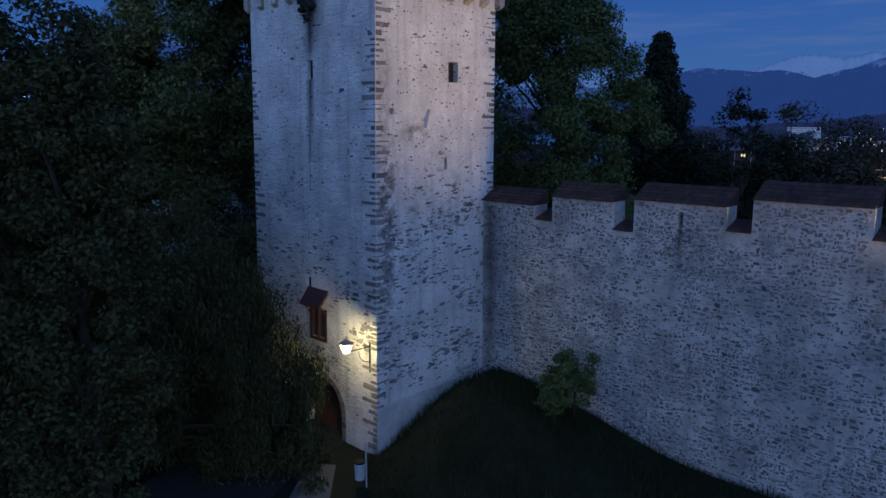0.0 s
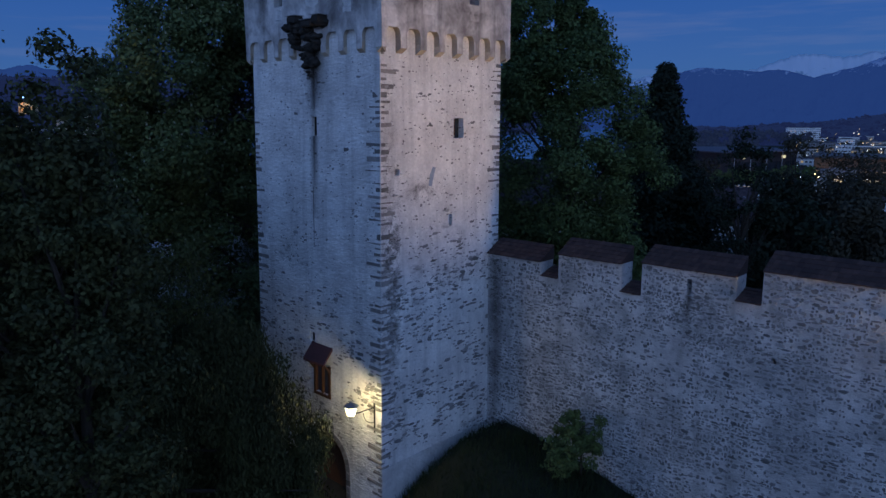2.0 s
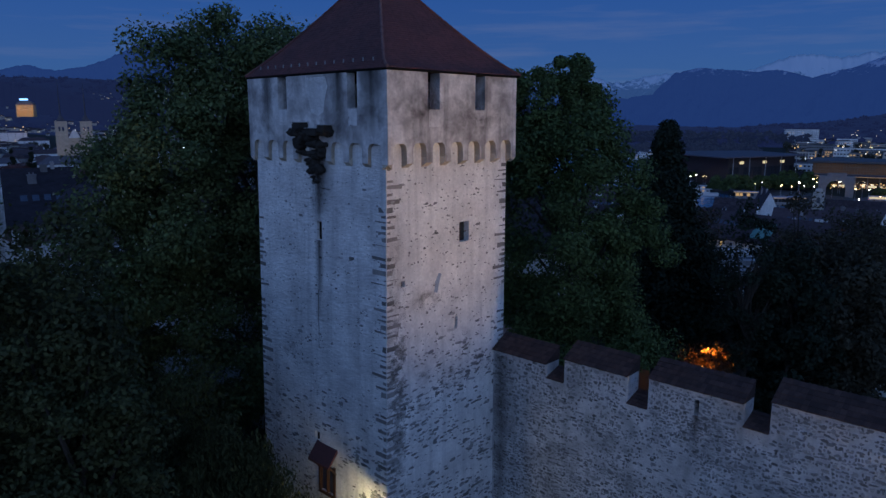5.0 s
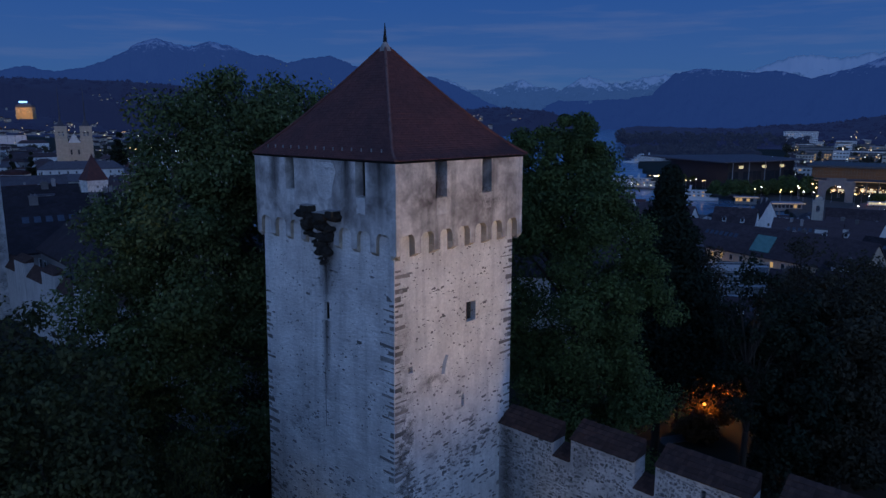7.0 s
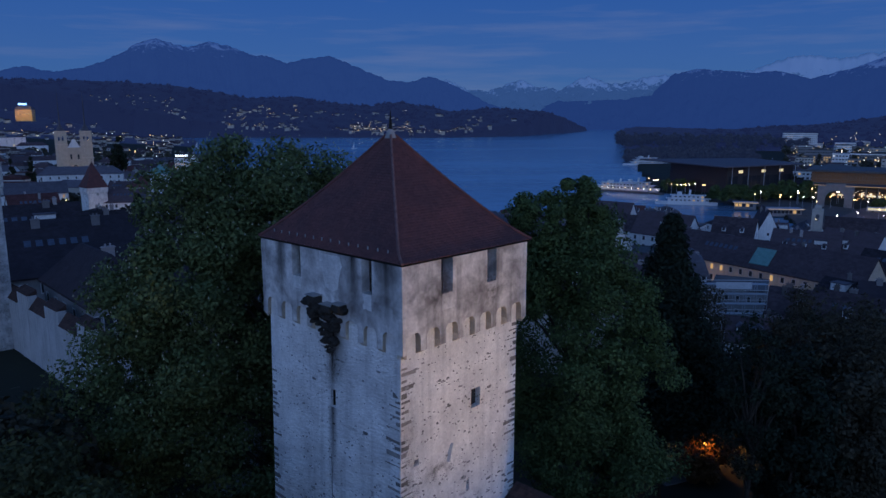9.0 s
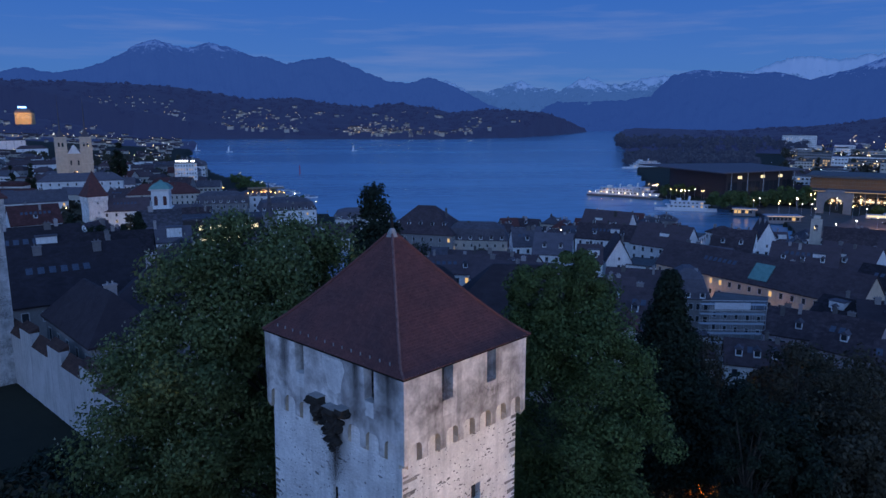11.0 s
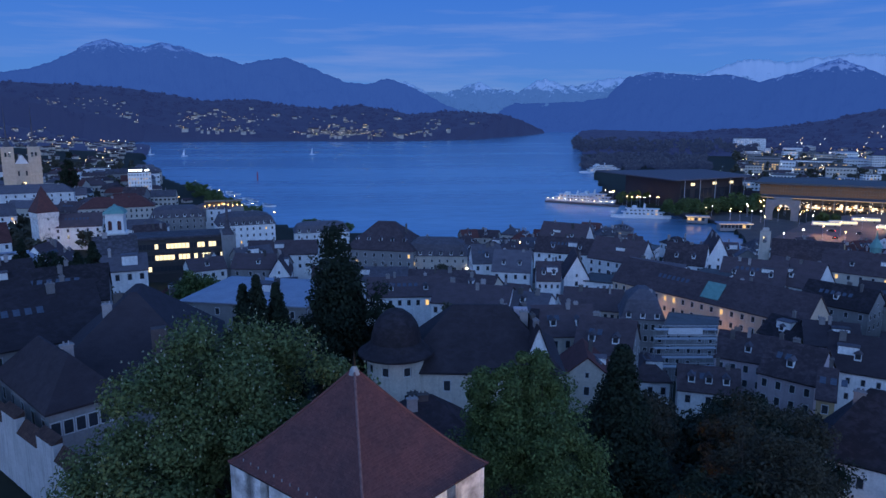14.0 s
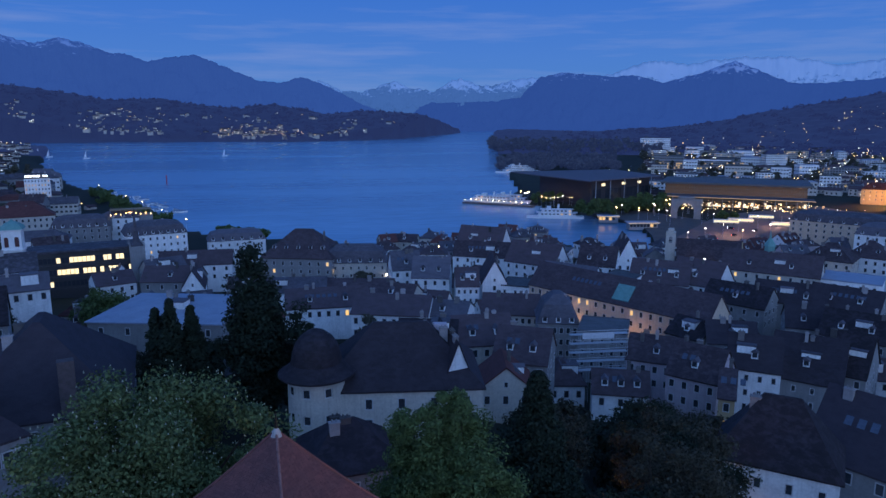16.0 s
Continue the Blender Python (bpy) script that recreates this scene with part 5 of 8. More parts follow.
def house(x, y, z, w, d, h, rh, yaw, wall="white", roof="brown", kind="gable", floors=2, cols=4, dormers=0, lit=0, label="", name="house", group="", bands=False):
    """A town house: its ridge runs along local x, its foot is at z and its eaves at z + h."""
    PLACED.append((x, y, max(w, d) / 2))
    t = thing(name, label or "%s old town house with a %s %s" % (WORDS[wall], RWORDS[roof], KWORDS[kind]), "house", pose(x, y, z, 0, 0, yaw), group)
    hw, hd, o = w / 2, d / 2, 0.45
    bm = bmesh.new()
    box(bm, -hw, hw, -hd, hd, -9, h)
    if kind == "gable":
        prism(bm, [(-hd, h - 0.02), (hd, h - 0.02), (0, h + rh - 0.12)], "x", -hw, hw)
    part("wall", bm, WALLS[wall], t)
    bm = bmesh.new()
    s = rh / hd
    if kind == "gable":
        prism(bm, [(-hd - o, h - o * s), (0, h + rh), (hd + o, h - o * s), (hd + o, h - o * s + 0.28), (0, h + rh + 0.3), (-hd - o, h - o * s + 0.28)], "x", -hw - 0.3, hw + 0.3)
    else:
        levels = {"hip": [(0, o), (0.28, o), (rh, -min(hw, hd) * 0.96)], "mansard": [(0, o), (0.25, o), (0.4, 0.1), (rh * 0.68, -1.6), (rh, -min(hw, hd) * 0.8)], "flat": [(0, 0.2), (0.45, 0.2), (0.45, -0.15), (0.25, -0.2)]}[kind]
        rings = [[bm.verts.new((sx * (hw + e), sy * (hd + e), h + dz)) for sx, sy in ((-1, -1), (1, -1), (1, 1), (-1, 1))] for dz, e in levels]
        for a, b in zip(rings, rings[1:]):
            for i in range(4):
                bm.faces.new((a[i], a[(i + 1) % 4], b[(i + 1) % 4], b[i]))
        bm.faces.new(rings[-1])
        bm.faces.new(list(reversed(rings[0])))
        bmesh.ops.recalc_face_normals(bm, faces=bm.faces[:])
    part("roof", bm, ROOFS[roof], t)
    # windows on the walls that look to the hill
    c, sn = math.cos(radians(yaw)), math.sin(radians(yaw))
    size = "s" if h / max(floors, 1) < 3.4 else "m" if h / max(floors, 1) < 4.6 else "l"
    fh = min(3.3, (h - 0.6) / max(floors, 1))
    total = 0
    store = ([], [], [])
    for nx, ny, half, off in ((0, -1, hw, hd), (-1, 0, hd, hw), (1, 0, hd, hw), (0, 1, hw, hd)):
        wx, wy = nx * c - ny * sn, nx * sn + ny * c
        if wx * (2 - x) + wy * (-27 - y) < 0.12 * math.hypot(x - 2, y + 27):
            continue
        front = ny != 0 if abs(yaw) < 62 else nx != 0
        n = cols if front else max(1, int(half * 2 / 3.4))
        turn = math.atan2(ny, nx) + math.pi / 2
        if bands:
            for k in range(floors):
                zz = h - (k + 1) * h / (floors + 0.5) + 0.6
                band_rows(store, half, lit, Matrix.Translation((nx * off, ny * off, zz)) @ Matrix.Rotation(turn, 4, "Z"))
            continue
        for i in range(n):
            s0 = (i + 0.5) / n * 2 * half - half
            for k in range(floors):
                zz = h - 0.45 - (k + 1) * fh + fh * 0.28
                pick = "lit" if lit and hr.random() < 0.10 * lit else "dark"
                ob = part("window", WINDOW[size, pick], None, t)
                ob.matrix_basis = Matrix.Translation((nx * off, ny * off, zz)) @ Matrix.Rotation(turn, 4, "Z") @ Matrix.Translation((s0, 0, 0))
                total += 1
        if kind == "gable" and nx and rh > 4 and half > 3:
            ob = part("window", WINDOW["s", "dark"], None, t)
            ob.matrix_basis = Matrix.Translation((nx * off, 0, h + 0.5)) @ Matrix.Rotation(turn, 4, "Z")
    if store[0]:
        me = raw("glazing", store[0], store[1], GLASS)
        me.materials.append(LIT)
        for p, k in zip(me.polygons, store[2]):
            p.material_index = k
        part("glazing", me, None, t)["kind"] = "stuff"
    for i in range(dormers):
        ob = part("dormer", DORMER, None, t)
        part("dormer_window", DORMER_PANE, None, ob)
        if kind == "mansard":
            ob.location = ((i + 0.5) / dormers * 2 * hw - hw, -hd - 0.1, h + 0.45)
        else:
            f = 0.3
            ob.location = ((i + 0.5) / dormers * 2 * hw * 0.85 - hw * 0.85, -hd * (1 - f) - 0.2, h + rh * f + 0.15)
    if kind != "flat":
        for i in range(1 if w < 9 or bands else hr.choice((1, 2)) if w < 13 else hr.choice((2, 3))):
            a = hr.uniform(-0.7, 0.7) * hw
            ob = part("chimney", hr.choice(CHIMNEYS), None, t)
            ob.location = (a, hr.uniform(-0.3, 0.3) * hd, h + rh * 0.82 if kind == "gable" else h + rh * 0.7)
        if kind == "gable" and (hr.random() < 0.3 or math.hypot(x, y) < 145):
            for i in range(hr.choice((2, 3, 4)) + (3 if w > 17 else 0)):
                ob = part("skylight", SKYLIGHT, None, t)
                f = 0.55
                ob.matrix_basis = Matrix.Translation((-hw * 0.5 + i * 1.7, -hd * (1 - f), h + rh * f + 0.3)) @ Matrix.Rotation(math.atan2(rh, hd), 4, "X")
        if 95 < math.hypot(x, y) < 360 and not bands and hr.random() < 0.42 and kind != "mansard":
            ob = part("roof_room", ROOF_ROOM, None, t, "white boxed-out roof room")
            ob.location = (hr.uniform(-0.5, 0.5) * hw, -hd * 0.35, h + rh * 0.35)
            part("roof_room_top", ROOF_ROOM_TOP, None, ob)
    return t


# houses of the old town, near to far
house(-39.3, 340.5, -32.2, 27.8, 14, 14, 5, 11, 'white', 'slate', 'mansard', 4, 7, 6, 0)
house(-3.9, 278.0, -30.5, 30.7, 24, 15, 11, -17, 'grey', 'brown', 'hip', 3, 8, 5, 1)
house(17.7, 271.1, -30.7, 26.3, 14, 13, 7, -7, 'cream', 'slate', 'mansard', 3, 8, 6, 0)
house(34.9, 240.3, -29.6, 11.1, 14, 15, 6, 1, 'white', 'slate', 'gable', 3, 3, 1, 0)
house(43.8, 227.9, -29.3, 13.8, 14, 14, 6.5, -15, 'white', 'slate', 'gable', 3, 4, 2, 0)
house(54.8, 217.4, -29.6, 8.3, 12, 13, 5.5, -8, 'white', 'brown', 'gable', 3, 4, 2, 0)
house(66.9, 226.5, -30.2, 20, 9.0, 13, 8, 80, 'white', 'brown', 'gable', 2, 1, 0, 0)
house(86.2, 320.8, -33.6, 24.7, 15, 12.4, 8.6, -36, 'white', 'brown', 'gable', 3, 5, 2, 0)
house(78.2, 283.1, -31.7, 28.7, 12, 12, 6, -26, 'white', 'brown', 'gable', 2, 6, 2, 0)
house(104.5, 268.0, -31.5, 13, 10, 14.5, 2, -38, 'white', 'grey', 'flat', 2, 4, 0, 0)
house(75.7, 219.9, -30.2, 12.0, 14, 12, 2, -29, 'white', 'grey', 'flat', 3, 3, 0, 2)
house(61.1, 179.9, -28.9, 17.7, 12, 12, 5, -19, 'cream', 'brown', 'gable', 2, 9, 0, 0)
house(69.1, 160.4, -28.3, 11.2, 14, 14, 7.5, -15, 'grey', 'slate', 'mansard', 3, 6, 3, 0)
house(131.7, 250.9, -31.0, 22, 9.6, 14, 10, 73, 'white', 'brown', 'gable', 3, 3, 0, 0)
house(113.3, 285.6, -32.0, 12.9, 14, 13, 2, -34, 'white', 'grey', 'flat', 2, 3, 0, 0)
house(94.1, 256.3, -30.9, 23.6, 14, 13, 8, -46, 'white', 'brown', 'gable', 2, 6, 0, 0)
house(94.4, 216.1, -30.1, 21.1, 14, 13, 6, -46, 'white', 'slate', 'gable', 2, 6, 0, 0)
house(116.5, 242.4, -30.7, 15.4, 14, 14, 7, -33, 'white', 'brown', 'gable', 2, 4, 2, 0)
house(114.3, 213.1, -30.3, 11.4, 12, 15, 2, -43, 'white', 'grey', 'flat', 1, 3, 0, 0)
house(129.0, 212.7, -30.3, 21.4, 15, 13, 7, -36, 'white', 'brown', 'gable', 3, 7, 3, 1)
house(142.1, 207.2, -30.4, 18.7, 15, 13, 8, -56, 'white', 'brown', 'gable', 2, 5, 1, 0)
house(139.1, 177.6, -29.9, 20.3, 14, 13, 5.5, -54, 'grey', 'dark', 'gable', 2, 5, 1, 0)
house(81.4, 122.5, -24.4, 13.2, 12, 11, 4.5, -34, 'pink', 'brown', 'gable', 2, 5, 1, 0)
house(81.9, 104.5, -21.9, 10.7, 12, 11, 5.5, -49, 'pink', 'brown', 'gable', 2, 4, 1, 0)
house(97.3, 108.5, -23.2, 10.8, 12, 12, 6, -35, 'white', 'dark', 'gable', 3, 4, 1, 0)
house(112.4, 109.9, -23.6, 14.9, 18, 9, 8, -44, 'grey', 'dark', 'gable', 2, 4, 1, 0)
house(103.2, 143.6, -27.7, 10.7, 12, 12, 4, -61, 'grey', 'dark', 'gable', 2, 3, 1, 0)
house(109.1, 136.6, -27.2, 12.4, 12, 12, 4.5, -23, 'grey', 'dark', 'gable', 2, 4, 1, 0)
house(77.7, 146.1, -27.1, 12.6, 14, 14, 2, -27, 'grey', 'grey', 'flat', 4, 5, 0, 0)
house(60.2, 49.6, -8.0, 14.5, 10.5, 7.2, 8.0, -40, 'white', 'dark', 'hip', 2, 4, 0, 0)
house(79.0, 52.0, -10.0, 16, 14, 6.0, 8.0, -62, 'grey', 'dark', 'gable', 1, 4, 0, 0)
house(79.3, 90.6, -20.4, 2.9, 10, 11, 4, -33, 'ochre', 'brown', 'gable', 2, 1, 0, 5)
house(114.6, 171.7, -29.8, 16, 8.7, 12, 6, 40, 'grey', 'brown', 'gable', 2, 2, 0, 0)
house(122.5, 109.6, -24.3, 10.0, 14, 10, 8, -52, 'grey', 'dark', 'gable', 2, 3, 1, 2)
house(148.7, 136.5, -28.4, 17.4, 14, 12, 6, -52, 'grey', 'dark', 'gable', 2, 4, 2, 0)
house(146.3, 151.4, -29.6, 16.3, 14, 12, 5, -31, 'grey', 'dark', 'gable', 2, 4, 2, 1)
house(156.3, 175.4, -29.8, 22.0, 14, 13, 5.5, -43, 'grey', 'dark', 'gable', 2, 5, 2, 0)
house(170.2, 166.4, -29.9, 20.4, 14, 13, 5.5, -53, 'grey', 'dark', 'gable', 2, 5, 2, 0)
house(178.0, 216.8, -30.6, 35.7, 14, 14, 7, -44, 'cream', 'brown', 'gable', 2, 9, 2, 1)
house(201.0, 201.6, -30.5, 21.4, 18, 13, 1, -46, 'white', 'bluegrey', 'flat', 1, 5, 0, 1)
house(220.8, 236.9, -31.5, 19.1, 16, 14, 7, -50, 'cream', 'brown', 'hip', 3, 5, 2, 0)
house(243.1, 239.8, -31.8, 17.2, 16, 14, 7, -52, 'white', 'brown', 'hip', 3, 5, 2, 0)
house(304.2, 331.0, -33.2, 50.4, 24, 16, 6, -52, 'sand', 'slate', 'mansard', 3, 12, 8, 0)
house(290.9, 286.9, -32.9, 20.4, 20, 16, 6, -53, 'white', 'slate', 'mansard', 3, 5, 3, 1)
house(22.3, 161.3, -20.3, 20.8, 16, 11, 3.6, -18, 'white', 'brown', 'gable', 2, 8, 0, 0)
house(4.0, 184.8, -22.8, 24.7, 15, 10, 4.2, 2, 'white', 'brown', 'gable', 1, 9, 2, 1)
house(-6.8, 209.6, -25.1, 22.3, 14, 11, 3.5, -4, 'white', 'slate', 'gable', 2, 6, 0, 0)
house(25.2, 186.4, -24.0, 14.2, 12, 12, 3.5, -26, 'cream', 'brown', 'gable', 2, 4, 1, 0)
house(36.3, 159.0, -22.4, 13.6, 12, 12, 3, -25, 'white', 'slate', 'gable', 2, 4, 1, 0)
house(16.0, 208.8, -25.8, 22.4, 12, 11, 3, -11, 'cream', 'brown', 'gable', 1, 7, 0, 0)
house(-49.2, 281.5, -30.3, 29.8, 12, 12, 5, 1, 'white', 'brown', 'gable', 2, 6, 0, 0)
house(-50.5, 238.6, -26.5, 20.2, 12, 11, 4.5, -9, 'grey', 'brown', 'gable', 2, 4, 1, 0)
house(-42.4, 231.2, -26.1, 16, 7.4, 10, 6, 95, 'white', 'brown', 'gable', 2, 2, 0, 0)
house(-58.7, 260.5, -28.1, 14.7, 12, 12, 4, 32, 'grey', 'slate', 'gable', 2, 4, 2, 0)
house(-71.0, 235.0, -25.1, 13.1, 12, 10, 3.5, 28, 'white', 'brown', 'gable', 2, 4, 1, 0)
house(37.8, 124.4, -17.9, 13.5, 13, 11, 5, 1, 'cream', 'brown', 'gable', 2, 5, 2, 0)
house(44.4, 110.6, -17.6, 11.2, 13, 11, 5.5, -27, 'grey', 'brown', 'gable', 2, 4, 2, 0)
house(25.7, 123.1, -16.0, 13.0, 11, 11, 3, -15, 'grey', 'dark', 'gable', 1, 5, 0, 0)
house(-165.0, 398.5, -28.7, 40.5, 16, 17, 6, 19, 'cream', 'redbrown', 'hip', 3, 14, 0, 0)
house(-119.2, 362.5, -29.8, 27.4, 15, 17, 6, 13, 'grey', 'slate', 'mansard', 3, 8, 7, 0)
house(-104.2, 381.9, -30.9, 20.5, 16, 20, 3, 1, 'white', 'slate', 'mansard', 4, 5, 4, 0)
house(-79.1, 342.3, -31.0, 28.4, 18, 17, 6, 20, 'white', 'slate', 'mansard', 4, 9, 8, 1)
house(-230.0, 374.3, -25.7, 33.1, 14, 12, 6, 34, 'white', 'slate', 'gable', 2, 7, 0, 1)
house(-252.0, 472.6, -26.5, 53.9, 14, 16, 5.6, 21, 'white', 'slate', 'hip', 2, 10, 0, 0)
house(-260.5, 529.8, -31.5, 39.2, 14, 13, 5, 25, 'white', 'slate', 'gable', 3, 8, 0, 0)
house(-163.9, 344.6, -26.6, 22.7, 14, 12, 6, 16, 'white', 'brown', 'gable', 2, 5, 0, 0)
house(-169.7, 268.3, -21.2, 18.9, 16, 11, 7, 38, 'white', 'redbrown', 'gable', 2, 5, 1, 0)
house(-78.5, 174.2, -9.2, 10.9, 9, 12, 4, 22, 'white', 'slate', 'gable', 1, 4, 0, 0)
house(-71.7, 160.9, -7.5, 11.8, 7, 8, 3.4, 21, 'white', 'slate', 'gable', 1, 4, 0, 0)
house(-108.2, 286.7, -27.5, 13.2, 12, 14, 7, 27, 'white', 'brown', 'gable', 2, 3, 1, 0)
house(-125.7, 230.7, -20.7, 14, 12.9, 9, 7, 86, 'white', 'brown', 'gable', 1, 2, 0, 0)
house(-111.6, 216.0, -20.1, 14, 9.4, 9, 6, 105, 'white', 'brown', 'gable', 1, 2, 0, 0)
house(-63.2, 93.6, -5.5, 23.5, 20, 9, 7.5, 34, 'grey', 'dark', 'gable', 1, 8, 0, 0)
house(-38.2, 79.9, -2.9, 23.0, 28, 6.5, 10.6, 12, 'grey', 'dark', 'hip', 1, 5, 0, 0)
house(-39.9, 57.2, 1.7, 7.8, 18, 6, 5, 43, 'grey', 'dark', 'hip', 1, 6, 0, 0)
house(-84.3, 117.7, -4.6, 20.7, 15, 9, 6, 34, 'grey', 'dark', 'gable', 1, 6, 0, 0)
house(-70.3, 122.9, -6.4, 19.2, 14, 9, 6, 20, 'grey', 'dark', 'gable', 1, 6, 0, 0)
house(-137.6, 218.5, -18.2, 26.6, 14, 8, 4, 34, 'grey', 'bluegrey', 'gable', 1, 6, 0, 0)
house(-454.7, 770.9, -30.3, 58.9, 14, 12, 5, 34, 'white', 'brown', 'hip', 2, 5, 0, 1)
house(-671.9, 1088.0, -14.8, 41.8, 14, 14, 6, 35, 'white', 'slate', 'flat', 4, 4, 0, 1)
house(-606.1, 1032.5, -20.4, 39.7, 12, 9, 5, 40, 'white', 'brown', 'hip', 2, 3, 0, 0)

# fill of roofs between them
FILLED = 0
tries = 0
while FILLED < 150 and tries < 6000:
    tries += 1
    x, y = hr.uniform(-70, 330), hr.uniform(95, 410)
    if x > 140 and y > 330 or x < 10 and y < 170 or lake_inside(np.array([x]), np.array([y]))[0] or y > 60 + 1.6 * (x + 150) or y < 0.55 * x or 10 < x < 95 and 128 < y < 205:
        continue
    if any(math.hypot(x - a, y - b) < r + 7.5 for a, b, r in PLACED) or math.hypot(x - 100, y - 178) < 26 or math.hypot(x - 182, y - 270) < 24:
        continue
    g = float(ground_z(x, y))
    house(round(x, 1), round(y, 1), g, hr.uniform(9, 15), hr.uniform(8, 11), hr.uniform(5, 8), hr.uniform(3, 4.5), hr.choice((-28, -20, -12, -5, 4, 12, 68, 80)), hr.choice(("white", "cream", "white", "cream", "pink", "grey", "white")),
          hr.choice(("brown", "brown", "slate", "redbrown")), hr.choice(("gable", "gable", "hip")), 1, 3, hr.choice((1, 2, 2, 3)), hr.choice((0, 0, 0, 0, 1)), group="old town roofs")
    FILLED += 1
tries = 0
while FILLED < 215 and tries < 4000:
    tries += 1
    y = hr.uniform(330, 900)
    x = hr.uniform(-0.62 * y - 30, -0.36 * y + 10)
    if lake_inside(np.array([x + 25]), np.array([y]))[0] or any(math.hypot(x - a, y - b) < r + 12 for a, b, r in PLACED) or math.hypot(x + 282, y - 530) < 42 or math.hypot(x + 176, y - 333) < 22:
        continue
    house(round(x, 1), round(y, 1), float(ground_z(x, y)), hr.uniform(14, 28), 13, hr.uniform(9, 14), hr.uniform(3, 6), hr.uniform(-15, 25), hr.choice(("white", "white", "grey", "cream")), hr.choice(("slate", "brown", "slate", "redbrown")),
          hr.choice(("gable", "hip", "mansard", "flat")), 2, 4, 0, hr.choice((0, 0, 1, 1)), bands=True, group="hillside houses")
    FILLED += 1

# long street front with a copper patch
house(97, 178, -29.5, 66, 13, 15, 7, -58, "sand", "brown", "gable", 2, 20, 0, 1, "long sandstone street front with a dark ridge roof", group="old town roofs")
bm = bmesh.new()
prism(bm, [(-6.0, 15.5), (-2.2, 19.6), (-2.2, 19.85), (-6.1, 15.7)], "x", 0.5, 6.5)
copper_bay = part("copper_roof", bm, COPPER, None)
copper_bay.matrix_basis = pose(97, 178, -29.0, 0, 0, -58)
tagged(copper_bay, "patch of green copper roofing on the long street front", "roof")


def block(name, label, category, at, dims, material, group=""):
    ob = part(name, boxbm(*dims, bevel=0.03), material)
    ob.matrix_basis = at
    return tagged(ob, label, category, group)


# scaffolded house
def scaffold(x, y, z, w, h, yaw):
    t = thing("scaffold", "builders' scaffold with white sheeting on a house front", "scaffold", pose(x, y, z, 0, 0, yaw))
    for i in range(7):
        for k in range(2):
            bm = bmesh.new()
            tube(bm, (-w / 2 + w * i / 6, -k * 1.2, -3), (-w / 2 + w * i / 6, -k * 1.2, h), 0.05, 0.05, 5)
            part("pole", bm, STEEL, t)
    for k in range(5):
        part("deck", boxbm(-w / 2, w / 2, -1.3, 0.1, h - 0.4 - k * 2.2, h - 0.3 - k * 2.2), STEEL, t)
        part("guard_rail", boxbm(-w / 2, w / 2, -1.3, -1.25, h + 0.55 - k * 2.2, h + 0.7 - k * 2.2), FRAME, t)
    part("sheet", boxbm(-w * 0.3, w * 0.25, -1.45, -1.4, h - 1.3, h + 0.2), mat("white_scaffold_sheet", (0.6, 0.62, 0.65), 0.8), t, "white scaffold sheet")


scaffold(66, 123, -22, 14, 15, -3)


# ---- wall towers of the same line ----
def wall_tower(x, y, z, w, h, rh, yaw, label, plaster_mat):
    t = thing("wall_tower", label, "tower", pose(x, y, z, 0, 0, yaw))
    me = solid_mesh("shaft", boxbm(-w / 2, w / 2, -w / 2, w / 2, -6, h), plaster_mat)
    me = carve(me, [boxbm(-0.5, 0.5, -w, w, h * 0.78, h * 0.78 + 1.3), boxbm(-w, w, -0.5, 0.5, h * 0.78, h * 0.78 + 1.3), boxbm(-0.4, 0.4, -w, w, h * 0.5, h * 0.5 + 1.2)])
    part("shaft", me, None, t)
    k = w / 2 + 0.35
    for i in range(7):
        for a in range(4):
            ob = part("corbel", solid_mesh("corbel", boxbm(-0.3, 0.3, -0.4, 0.02, -0.5, 0.4), LIME), None, t)
            ob.matrix_basis = Matrix.Rotation(a * math.pi / 2, 4, "Z") @ Matrix.Translation((-w / 2 + w * (i + 0.5) / 7, -w / 2, h * 0.86))
    part("parapet", boxbm(-k, k, -k, k, h * 0.88, h), plaster_mat, t)
    bm = bmesh.new()
    e = k + 0.35
    rings = [[bm.verts.new((sx * s, sy * s, hh)) for sx, sy in ((-1, -1), (1, -1), (1, 1), (-1, 1))] for s, hh in ((e, h - 0.1), (e, h + 0.1), (e * 0.62, h + rh * 0.36), (0.12, h + rh))]
    for a, b in zip(rings, rings[1:]):
        for i in range(4):
            bm.faces.new((a[i], a[(i + 1) % 4], b[(i + 1) % 4], b[i]))
    bm.faces.new(rings[-1])
    bm.faces.new(list(reversed(rings[0])))
    part("roof", bm, RED_TILE, t)
    bm = bmesh.new()
    tube(bm, (0, 0, h + rh - 0.1), (0, 0, h + rh + 1.6), 0.08, 0.02, 6)
    part("finial", bm, IRON, t)
    return t


wall_tower(-177, 336, -25, 9.6, 18.5, 12.8, 47, "distant whitewashed wall tower with a steep red roof", LIME)
wall_tower(-59.0, 60.4, -4, 9.0, 27, 6, 46.3, "weathered stone wall tower at the far end of the wall", MORTAR)


